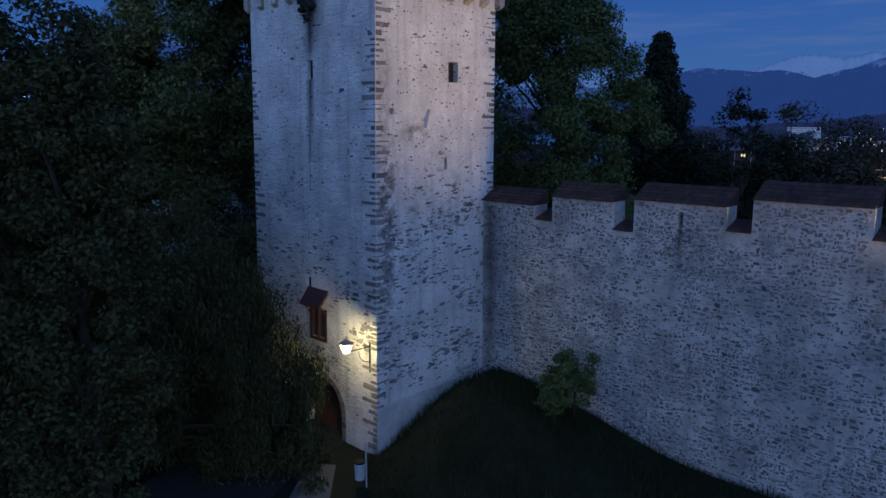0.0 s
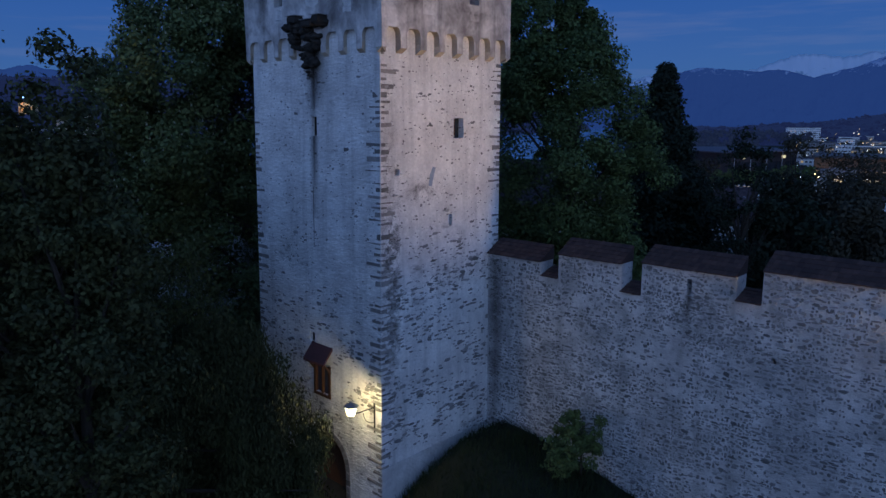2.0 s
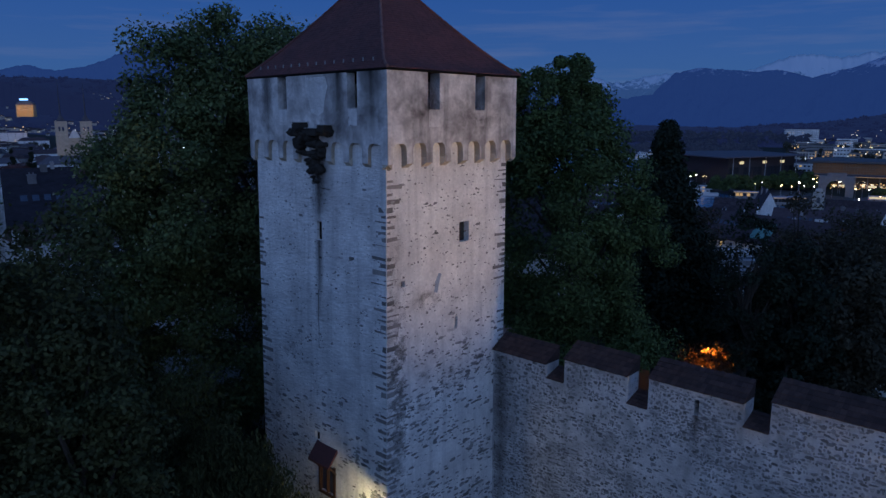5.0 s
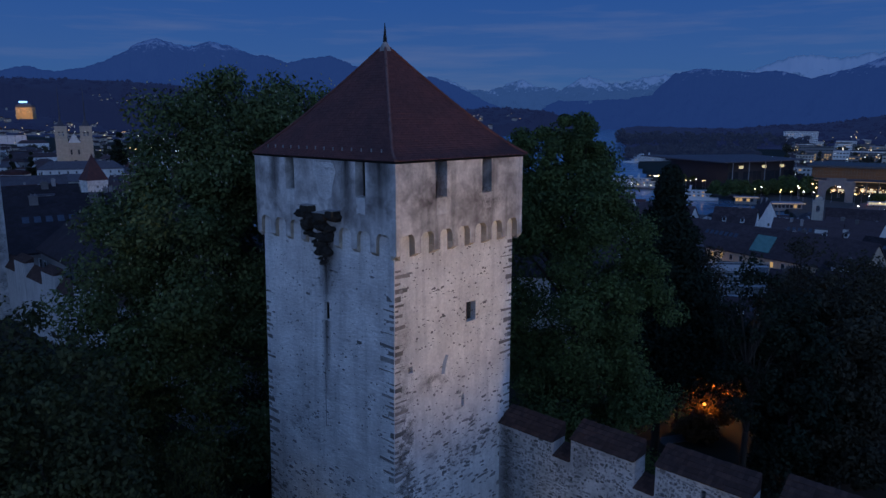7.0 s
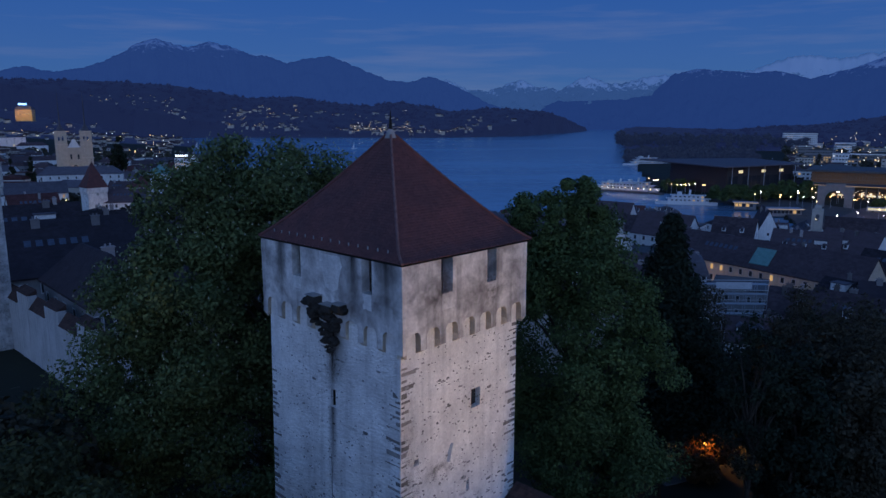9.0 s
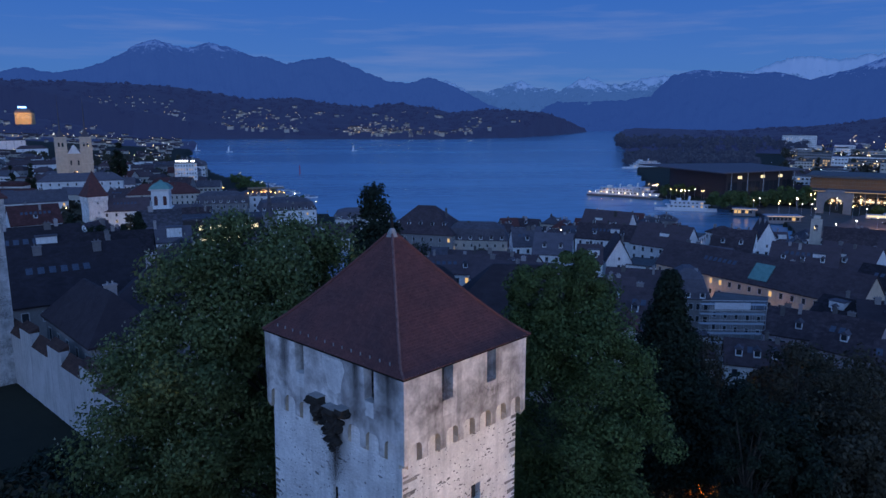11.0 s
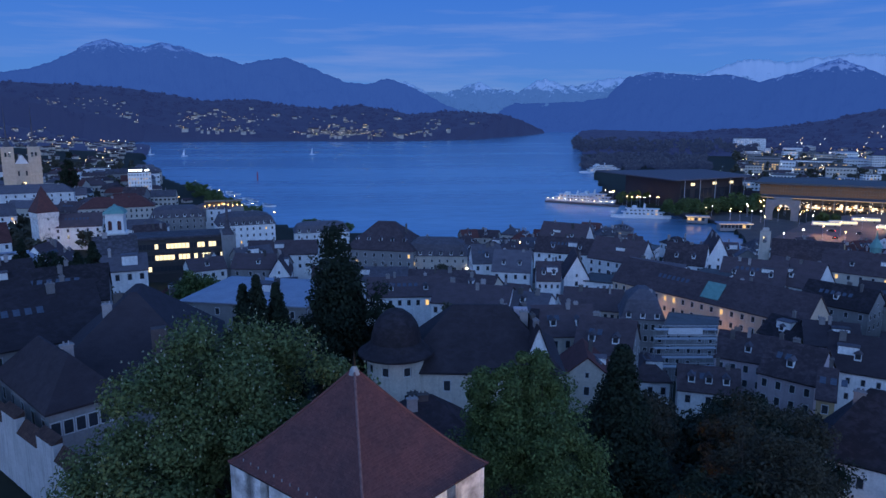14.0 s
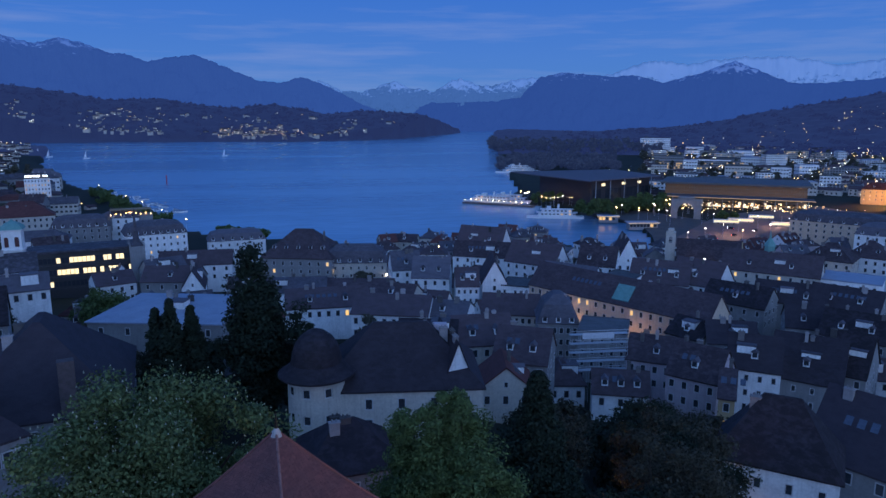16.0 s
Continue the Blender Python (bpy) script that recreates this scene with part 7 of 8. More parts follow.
part("spar", bm, mat("red_buoy_paint", (0.45, 0.03, 0.05), 0.5, bump=0), buoy)
bm = bmesh.new()
tube(bm, (0, 0, 9), (0, 0, 11), 0.9, 0.1, 8)
part("topmark", bm, bpy.data.materials["red_buoy_paint"], buoy)
# small boats along the promenade
skiff = thing("moored_boat", "small moored leisure boat with a pale cover", "boat", pose(-150, 640, LAKE_Z), "moored boats")
bm = bmesh.new()
prism(bm, [(-3.5, -1.1), (1.5, -1.2), (3.8, 0), (1.5, 1.2), (-3.5, 1.1)], "z", -0.2, 1.0)
part("hull", bm, WALLS["white"], skiff)
part("cover", boxbm(-3.2, 1.4, -0.9, 0.9, 1.0, 1.6, bevel=0.2), mat("boat_cover", (0.25, 0.32, 0.42), 0.8), skiff)
for k in range(40):
    f = hr.random()
    copy_thing(skiff, pose(-120 - 95 * f + hr.uniform(0, 22), 560 + 190 * f + hr.uniform(-6, 10), LAKE_Z, 0, 0, hr.uniform(0, 180)))
sail = thing("sailing_boat", "sailing boat with a bare mast at anchor", "boat", pose(-560, 1560, LAKE_Z), "sailing boats")
bm = bmesh.new()
prism(bm, [(-6, -1.6), (3, -1.8), (7, 0), (3, 1.8), (-6, 1.6)], "z", -0.3, 1.5)
part("hull", bm, WALLS["white"], sail)
bm = bmesh.new()
tube(bm, (0, 0, 1.5), (0, 0, 17), 0.15, 0.08, 6)
part("mast", bm, STEEL, sail)
bm = bmesh.new()
prism(bm, [(-5, 2.6), (0.1, 2.6), (0.1, 15)], "y", -0.06, 0.06)
part("sail", bm, WALLS["white"], sail)
for x, y in ((-520, 1500), (-430, 1430), (-180, 1480)):
    copy_thing(sail, pose(x, y, LAKE_Z, 0, 0, 40))


# ---- chapel by the bridge ----
def chapel():
    t = thing("chapel", "white chapel with a slim bell tower and long brown roof", "church", pose(168, 279, -31, 0, 0, -30))
    me = solid_mesh("bell_tower", boxbm(-2.2, 2.2, -2.2, 2.2, -3, 20), WALLS["cream"])
    part("bell_tower", carve(me, [arch_cutter("y", 0, 1.6, 17.2, -4, 4, 15)]), None, t)
    part("tower_cap", boxbm(-1.4, 1.4, -2.3, 2.3, 20, 21.6, bevel=0.3), WALLS["cream"], t)
    bm = bmesh.new()
    box(bm, 3, 32, -6, 8, -3, 9)
    prism(bm, [(-6, 9), (8, 9), (1, 16.5)], "x", 3, 32)
    part("nave", bm, WALLS["ochre"], t)
    bm = bmesh.new()
    prism(bm, [(-6.6, 8.4), (1, 16.7), (8.6, 8.4), (8.6, 8.8), (1, 17.1), (-6.6, 8.8)], "x", 2.8, 31.5)
    part("nave_roof", bm, ROOFS["brown"], t)


chapel()
spire_house = thing("green_spire", "little green copper ridge turret", "turret", pose(178, 219, -10))
bm = bmesh.new()
for a, b, r0, r1 in ((0, 2.6, 1.9, 1.9), (2.6, 4.0, 2.4, 1.6), (4.0, 5.5, 1.6, 0.7), (5.5, 9.0, 0.5, 0.03)):
    tube(bm, (0, 0, a), (0, 0, b), r0, r1, 8)
part("turret", bm, COPPER, spire_house)


# ---- round-towered house behind the trees ----
def turret_house():
    t = thing("turret_house", "cream house with a round domed stair tower and brown roof", "house", pose(1, 77.5, -8))
    ring = [(4.5 * math.cos(a * math.pi / 14), 4.5 * math.sin(a * math.pi / 14)) for a in range(28)]
    bm = bmesh.new()
    prism(bm, ring, "z", -4, 12.6)
    me = solid_mesh("round_tower", bm, WALLS["cream"])
    cuts = []
    for a in (-150, -112, -68):
        m = Matrix.Rotation(radians(a), 4, "Z")
        for zz in (5.2, 9.4):
            b = bmesh.new()
            box(b, 3.9, 5.2, -0.65, 0.65, zz, zz + 1.5, m)
            cuts.append(b)
    part("round_tower", carve(me, cuts), None, t)
    bm = bmesh.new()
    prof = [(5.9, 12.0), (5.9, 12.3), (4.7, 13.1), (3.9, 13.9), (3.7, 15.2), (3.3, 16.6), (2.5, 17.8), (1.3, 18.7), (0.1, 19.1)]
    rings = [[bm.verts.new((r * math.cos(a * math.pi / 14), r * math.sin(a * math.pi / 14), z)) for a in range(28)] for r, z in prof]
    for a, b in zip(rings, rings[1:]):
        for i in range(28):
            bm.faces.new((a[i], a[(i + 1) % 28], b[(i + 1) % 28], b[i]))
    bm.faces.new(rings[-1])
    bm.faces.new(list(reversed(rings[0])))
    part("dome", bm, ROOFS["dark"], t, "dark slate dome")
    for a in (-150, -112, -68):
        for zz in (5.2, 9.4):
            ob = part("window", window_mesh(1.2, 1.5, GLASS), None, t)
            ob.matrix_basis = Matrix.Rotation(radians(a + 90), 4, "Z") @ Matrix.Translation((0, -4.25, zz))


turret_house()
house(14.5, 82.5, -8, 25, 17, 9.4, 8.6, -6, "cream", "dark", "hip", 2, 5, 0, 0, "cream-rendered hall with a great dark brown hipped roof", "hall")
house(22.4, 82, -8, 14, 5.6, 8.8, 7.4, 92, "white", "dark", "gable", 1, 1, 0, 0, "narrow house with a steep white gable", "house")
house(4.5, 60.5, -8, 13, 11, 6.6, 5.2, 10, "grey", "dark", "hip", 1, 3, 0, 0, "low pavilion with a dark faceted roof", "pavilion")
house(-32, 147, -16, 31, 26, 12.9, 2.4, -14, "grey", "bluegrey", "hip", 1, 5, 0, 0, "large building under pale blue sheet roofing", "building")
block("chimney", "pinkish rendered chimney stack", "chimney", pose(21.1, 82.7, 4.9, 0, 0, -6), (-1.1, 1.1, -0.7, 0.7, -5, 4.4), WALLS["pink"])
block("chimney", "tall sooty brown brick chimney stack", "chimney", pose(-31.2, 68, 0, 0, 0, 20), (-1.0, 1.0, -0.8, 0.8, 2, 11.4), mat("sooty_chimney_brick", (0.11, 0.085, 0.085), 0.9, (0.06, 0.05, 0.05), 1.5, 0.7, 9.0, 0.02))
# ---- the new district beyond the station ----
for k in range(150):
    y = hr.uniform(590, 1500)
    x = hr.uniform(0.5 * y + 20, 0.98 * y)
    w = hr.choice((hr.uniform(14, 24), hr.uniform(18, 34), hr.uniform(30, 58)))
    if any(math.hypot(x - a, y - b) < r + 0.5 * w + 6 for a, b, r in PLACED) or math.hypot(x - 340, y - 540) < 75 or lake_inside(np.array([x - 60]), np.array([y]))[0]:
        continue
    house(round(x), round(y), -33, w, hr.uniform(11, 18), hr.choice((7, 9, 11, 13, 16)), 2, hr.uniform(-38, -8), hr.choice(("white", "white", "grey", "cream")), hr.choice(("grey", "slate", "bluegrey", "grey")), hr.choice(("flat", "flat", "hip")), 3, 7, 0,
          hr.choice((1, 1, 2, 3)), "pale block of the new district beyond the station", "apartment_block", "new district blocks", True)
house(566, 935, -33, 120, 18, 11, 2, -10, "grey", "grey", "flat", 3, 7, 0, 6, "long low sheds with lit windows beyond the station", "depot", bands=True)
house(672, 915, -33, 32, 16, 22, 2, -8, "white", "grey", "flat", 6, 7, 0, 1, "tall white block of flats", "apartment_block", bands=True)
house(712, 1370, float(ground_z(712, 1370)), 60, 20, 34, 2, -20, "white", "grey", "flat", 8, 7, 0, 1, "large white block of flats below the wooded hill", "apartment_block", bands=True)
gold = house(496, 514, -33, 32, 15, 13, 6, -40, "ochre", "redbrown", "hip", 3, 7, 2, 3, "floodlit golden house in the new district", "floodlit_house")
gl = new("facade_light", bpy.data.lights.new("facade_light", "POINT"))
gl.data.energy, gl.data.color, gl.data.shadow_soft_size = 22000, (1.0, 0.46, 0.10), 1.0
gl.location = (479, 494, -25)

# ---- the far shore and the hillside: small houses and lights, too many and too small to count ----
def far_houses(name, label, spots, seed):
    r = random.Random(seed)
    verts, faces, kinds = [], [], []
    for x, y, z, s, yaw in spots:
        m = pose(x, y, z, 0, 0, yaw)
        w, d, h = s * r.uniform(0.8, 1.5), s * r.uniform(0.5, 0.7), s * r.uniform(0.45, 0.95)
        b = len(verts)
        verts += [m @ Vector(p) for p in ((-w, -d, -8), (w, -d, -8), (w, d, -8), (-w, d, -8), (-w, -d, h), (w, -d, h), (w, d, h), (-w, d, h), (-w, 0, h + d * 0.6), (w, 0, h + d * 0.6))]
        faces += [tuple(b + k for k in f) for f in ((0, 1, 5, 4), (1, 2, 6, 9, 5), (2, 3, 7, 6), (3, 0, 4, 8, 7))]
        kinds += [0] * 4
        b = len(verts)
        e = 0.5
        verts += [m @ Vector(p) for p in ((-w - e, -d - e, h - 0.2), (w + e, -d - e, h - 0.2), (w + e, 0, h + d * 0.6 + 0.3), (-w - e, 0, h + d * 0.6 + 0.3), (w + e, d + e, h - 0.2), (-w - e, d + e, h - 0.2))]
        faces += [(b, b + 1, b + 2, b + 3), (b + 3, b + 2, b + 4, b + 5)]
        kinds += [1] * 2
        for i in range(int(w / 2.2)):
            for k in range(max(1, int(h / 3.2))):
                b = len(verts)
                a, zz = -w + 1.2 + i * 4.2, 1.2 + k * 3.1
                verts += [m @ Vector(p) for p in ((a, -d - 0.06, zz), (a + 1.5, -d - 0.06, zz), (a + 1.5, -d - 0.06, zz + 1.6), (a, -d - 0.06, zz + 1.6))]
                faces.append((b, b + 1, b + 2, b + 3))
                kinds.append(3 if r.random() < 0.07 else 2)
    me = raw(name, verts, faces, WALLS["cream"])
    for mm in (ROOFS["brown"], GLASS, LIT_COOL):
        me.materials.append(mm)
    for p, k in zip(me.polygons, kinds):
        p.material_index = k
    return tagged(part(name, me), label, "houses", kind="stuff")


def far_lights(name, label, spots, material):
    verts, faces = [], []
    for x, y, z, s in spots:
        b = len(verts)
        verts += [(x + s, y, z), (x - s, y, z), (x, y + s, z), (x, y - s, z), (x, y, z + s), (x, y, z - s)]
        faces += [(b + p, b + q, b + t) for p, q, t in ((0, 2, 4), (2, 1, 4), (1, 3, 4), (3, 0, 4), (2, 0, 5), (1, 2, 5), (3, 1, 5), (0, 3, 5))]
    return tagged(part(name, raw(name, verts, faces, material)), label, "lights", kind="stuff")


def polar(az, r):
    return EYE[0] + r * math.sin(radians(az)), EYE[1] + r * math.cos(radians(az))


fr = random.Random(91)
spots, warm, white = [], [], []
while len(spots) < 330:
    az, r = fr.choice((fr.uniform(-33, -4), fr.uniform(-24, -10), fr.uniform(-7, 6))), fr.choice((fr.uniform(2370, 2560), fr.uniform(2400, 2800)))
    x, y = polar(az, r)
    if lake_inside(np.array([x]), np.array([y]))[0] or noise.noise(Vector((az * 0.35, r * 0.004, 2))) < -0.1:
        continue
    z = float(ground_z(x, y))
    spots.append((x, y, z + 13, fr.choice((fr.uniform(2.2, 4.2), fr.uniform(2.2, 4.2), fr.uniform(4, 8))), -az + fr.uniform(-35, 35)))
    for _ in range(fr.choice((0, 1, 1, 2))):
        (warm if fr.random() < 0.6 else white).append((x + fr.uniform(-20, 20), y - fr.uniform(8, 30), z + fr.uniform(14, 20), fr.uniform(0.35, 0.8)))
far_houses("far_shore_houses", "pale villas along the wooded far shore", spots, 92)
spots = []
while len(spots) < 330:
    az, r = fr.uniform(-37, -15), fr.uniform(640, 2300)
    x, y = polar(az, r)
    if lake_inside(np.array([x + 30]), np.array([y]))[0] or any(math.hypot(x - a, y - b) < k + 9 for a, b, k in PLACED):
        continue
    z = float(ground_z(x, y))
    spots.append((x, y, z, fr.uniform(3.2, 6.5), -az + fr.uniform(-40, 40)))
    if fr.random() < 0.4:
        (warm if fr.random() < 0.65 else white).append((x + fr.uniform(-9, 9), y - 12, z + fr.uniform(5, 11), 0.4 + 0.00025 * r))
far_houses("hillside_houses", "pale houses scattered over the lakeside slope", spots, 93)
spots = []
while len(spots) < 430:
    y = fr.uniform(560, 1700)
    x = fr.uniform(0.5 * y + 10, 1.0 * y)
    if lake_inside(np.array([x - 60]), np.array([y]))[0] or any(math.hypot(x - a, y - b) < k + 9 for a, b, k in PLACED):
        continue
    spots.append((x, y, float(ground_z(x, y)), fr.uniform(3.5, 8), fr.uniform(-50, 0)))
    if fr.random() < 0.75:
        (warm if fr.random() < 0.6 else white).append((x + fr.uniform(-9, 9), y - 14, float(ground_z(x, y)) + fr.uniform(7, 15), 0.35 + 0.0003 * y))
far_houses("eastern_district_houses", "pale buildings crowding the district beyond the station", spots, 94)
for k in range(70):
    az = fr.uniform(-31, 8)
    x, y = polar(az, fr.uniform(2330, 2420))
    if not lake_inside(np.array([x]), np.array([y]))[0]:
        (warm if fr.random() < 0.7 else white).append((x, y, LAKE_Z + fr.uniform(8, 14), fr.uniform(0.5, 1.0)))
for k in range(200):
    f = fr.random()
    x, y = 300 + 100 * f + fr.uniform(-14, 22), 541 - 62 * f - fr.uniform(4, 50)
    (warm if fr.random() < 0.75 else white).append((x, y, -33 + fr.uniform(1, 7), fr.uniform(0.16, 0.34)))
far_lights("far_warm_lights", "warm lamps dotted over the distant town and shore", warm, glow("far_window_light", (1.0, 0.55, 0.2), 6.0))
far_lights("far_white_lights", "white lamps dotted over the distant town and shore", white, glow("far_white_light", (1.0, 0.88, 0.72), 5.0))


# ---- more trees ----
def egg(r, height, lo, radius, count, size, taper=0.35, hollow=0.5):
    return crown_clumps(r, (0, 0, (lo + height) / 2), (radius, radius, (height - lo) / 2), count, size, hollow, taper)


def cone_clumps(r, height, lo, radius, count, size):
    out = []
    for _ in range(count):
        s = r.random() ** 0.8
        a, k = r.random() * 6.283, 0.25 + 0.75 * r.random()
        rr = radius * s * k
        out.append((rr * math.cos(a), rr * math.sin(a), height - (height - lo) * s, size * (0.28 + 0.72 * s) * r.uniform(0.8, 1.2)))
    return np.array(out)


def dark_tree(x, y, top, radius, kind, seed, label, per=260, count=60, lo=2.0, size=0.2, material=None, name="tree"):
    g = float(ground_z(x, y))
    h = top - g
    r = np.random.default_rng(seed)
    if kind == "cone":
        cl = cone_clumps(r, h, lo, radius, count, max(radius * 0.42, h * 0.05))
    elif kind == "column":
        cl = egg(r, h, lo, radius, count, radius * 0.4, 0.55, 0.3)
    else:
        cl = egg(r, h, lo, radius, count, radius * 0.3, 0.2, 0.5)
    return tree(name, label, (x, y, g), h, cl, per, size, material or LEAF_DARK, 0.03 * h * 0.5, seed)


dark_tree(20.4, 29.5, 20.4, 5.6, "cone", 31, "tall dark spruce behind the wall", 220, 420, 8.5, 0.17, name="spruce_tree")
dark_tree(22.5, 17.5, 16.2, 2.4, "egg", 32, "loose-crowned young tree behind the wall", 120, 60, 7.0, 0.13, LEAF_DARK, "young_tree")
dark_tree(26.0, 18.5, 12.5, 3.2, "egg", 33, "dark undergrowth tree behind the wall", 220, 60, 2.0, 0.18, LEAF_DARK, "park_tree")
for i, (x, y, top, r, m) in enumerate(((39, 43, 10, 5, LEAF_BROWN), (38, 33, 13, 5.5, LEAF_BROWN), (33, 24, 12.5, 5, LEAF_BROWN), (45.5, 54, 6.4, 6, LEAF_DARK), (27, 56, 2, 5, LEAF_DARK),
                                       (29, 24, 11.5, 3.6, LEAF_DARK), (52, 60, 2.5, 6, LEAF_BROWN), (30, 20, 11.5, 3.6, LEAF_BROWN), (44, 42, 8.5, 6, LEAF_DARK), (22, 41, 7.5, 4.0, LEAF_DARK))):
    dark_tree(x, y, top, r, "egg", 40 + i, "budding park tree in deep shade behind the wall" if m is LEAF_BROWN else "dark leafy park tree behind the wall", 260, 60, 1.5, 0.19, m, "park_tree")
for i, (x, y, top, r, m) in enumerate(((-20.5, 7, 13.8, 5.2, LEAF_BROWN), (-27, 8, 13.0, 5.5, LEAF_BROWN), (-25, 4, 12.0, 5, LEAF_DARK), (-31, 13, 10, 5, LEAF_DARK), (-27, -3, 9, 5, LEAF_BROWN), (-23, 20, 8, 5, LEAF_DARK), (-33, 2, 8, 5, LEAF_BROWN), (-30, 30, 4, 6, LEAF_DARK), (-38, 24, 3, 6, LEAF_BROWN))):
    dark_tree(x, y, top, r, "egg", 50 + i, "budding brownish tree beside the willow" if m is LEAF_BROWN else "dark leafy tree on the shaded slope", 140, 110, 0.5, 0.26, m, "slope_tree")
for i, (x, y, top, r) in enumerate(((-13.4, -0.6, 15.0, 3.2), (-16.6, 2.5, 15.4, 3.8))):
    dark_tree(x, y, top, r, "egg", 150 + i, "feathery olive tree rising over the willow", 260, 110, 4.0, 0.13, LEAF_WILLOW, "slope_tree")
for i, (x, y, top, r) in enumerate(((-8.9, -8.4, 19.4, 2.9), (-11.0, -8.8, 19.6, 2.9), (-7.6, -8.9, 18.6, 2.1))):
    dark_tree(x, y, top, r, "egg", 174 + i, "slender olive tree with fine drooping twigs before the willow", 260, 130, 2.0, 0.09, LEAF_WILLOW, "slope_tree")
dark_tree(-18.4, -2.6, 20.2, 3.5, "egg", 172, "tall half-bare tree in bud beside the willow", 110, 90, 6.0, 0.11, LEAF_WILLOW, "slope_tree")
for i, (x, y, top, r) in enumerate(((52, 72, -4, 6), (62, 66, -4, 6), (45, 66, -3, 6), (72, 72, -7, 6), (58, 84, -8, 6), (42, 80, -5, 5), (33, 70, -3, 5))):
    dark_tree(x, y, top, r, "egg", 120 + i, "leafy garden tree below the houses", 110, 50, 0.5, 0.36, LEAF_BROWN if i % 2 else LEAF_DARK, "garden_tree")
for i, (x, y, top, r) in enumerate(((33.5, 25.0, 16.4, 3.4), (30.2, 27.0, 15.0, 3.4))):
    dark_tree(x, y, top, r, "egg", 160 + i, "half-bare brownish tree below the town wall", 110, 60, 3.0, 0.13, LEAF_BROWN, "park_tree")
dark_tree(25.0, 37.5, 13.2, 3.6, "egg", 165, "half-bare brownish tree below the town wall", 130, 60, 12.0, 0.13, LEAF_BROWN, "park_tree")
dark_tree(-9, 92, 21.2, 5.2, "column", 60, "tall dark columnar cypress among the roofs", 190, 200, 1.0, 0.32, LEAF_DARK, "cypress_tree")
dark_tree(-2.4, 92, 11, 4.6, "egg", 61, "dark evergreen beside the cypress", 220, 50, 1.0, 0.26, LEAF_DARK, "evergreen_tree")
for i, (x, y, top, r) in enumerate(((-24.2, 88, 12.4, 2.6), (-21.6, 86, 14.4, 2.6), (-18.8, 88, 12.6, 2.6))):
    dark_tree(x, y, top, r * 1.9, "cone", 63 + i, "dark pointed evergreen in a row of three", 120, 300, 2.0, 0.26, LEAF_DARK, "evergreen_tree")
dark_tree(-85, 165, 4.5, 6.0, "cone", 70, "broad dark fir beside the white church", 200, 80, 0.5, 0.4, LEAF_DARK, "fir_tree")
dark_tree(-118, 200, 2, 6.0, "cone", 71, "broad dark fir beside the school roofs", 200, 80, 0.5, 0.4, LEAF_DARK, "fir_tree")
dark_tree(-58, 178, -6, 9.0, "egg", 72, "round garden tree among the roofs", 150, 80, 1.0, 0.45, LEAF_MAPLE, "garden_tree")
dark_tree(-255, 535, 15, 7.0, "egg", 73, "tall dark tree beside the church", 120, 60, 1.0, 0.9, LEAF_DARK, "fir_tree")
dark_tree(-306, 505, 2, 6.0, "cone", 74, "dark fir before the church", 120, 50, 1.0, 0.8, LEAF_DARK, "fir_tree")
dark_tree(-318, 500, -2, 6.0, "cone", 75, "dark fir before the church", 120, 50, 1.0, 0.8, LEAF_DARK, "fir_tree")
dark_tree(-74, 149, 9.5, 5.5, "cone", 79, "tall dark fir before the white church", 130, 150, 2.0, 0.36, LEAF_DARK, "fir_tree")
dark_tree(-98, 176, 3.0, 6.5, "egg", 78, "dark garden tree before the white church", 140, 70, 1.0, 0.45, LEAF_DARK, "garden_tree")
for i, (x, y, top, r) in enumerate(((-40, 122, -3.5, 5), (-31, 124, -4, 5), (-23, 126, -4.5, 5), (-14, 128, -5, 5), (-47, 118, -3, 5), (-5, 122, -6, 5), (2, 126, -7, 5))):
    dark_tree(x, y, top, r, "egg", 140 + i, "dark leafy yard tree below the sheet-roofed building", 120, 60, 0.5, 0.32, LEAF_DARK if i % 3 else LEAF_BROWN, "yard_tree")
dark_tree(14.5, 140, -6, 4.5, "egg", 76, "small courtyard tree in fresh leaf", 160, 40, 1.0, 0.4, LEAF_FAR, "garden_tree")
dark_tree(20, 262, -22, 6, "egg", 77, "small courtyard tree in fresh leaf", 160, 40, 1.0, 0.5, LEAF_FAR, "garden_tree")


# woods: the park on the point, the quay planes and the far shore
def woods(name, label, spots, per, leaf, material, seed):
    r = np.random.default_rng(seed)
    rows = []
    for x, y, z, h, w in spots:
        for _ in range(5):
            rows.append((x + r.normal() * w * 0.4, y + r.normal() * w * 0.4, z + h * r.uniform(0.35, 0.9), w * r.uniform(0.4, 0.65)))
    ob = part(name, quad_mesh(name, leaf_cloud(r, np.array(rows), per, leaf), material), None)
    return tagged(ob, label, "trees", kind="stuff")


wr = random.Random(8)
spots = []
for _ in range(230):
    az, r = wr.uniform(14.9, 24.2), wr.uniform(1020, 1300)
    spots.append((*polar(az, r), -34, wr.uniform(9, 19) * (0.75 if az < 16 else 1.0), wr.uniform(6, 11)))
for _ in range(300):
    az, r = wr.uniform(14.1, 27.5), wr.uniform(1500, 1950)
    spots.append((*polar(az, r), -34, wr.uniform(20, 31), wr.uniform(6, 10)))
for az in (14.1, 14.35, 14.5):
    spots.append((*polar(az, 1480), -34, 42, 8))
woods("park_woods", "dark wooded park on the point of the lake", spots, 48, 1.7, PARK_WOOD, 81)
spots = [(wr.uniform(206, 300), 0, -33.5, wr.uniform(9, 15), wr.uniform(4, 6)) for _ in range(60)]
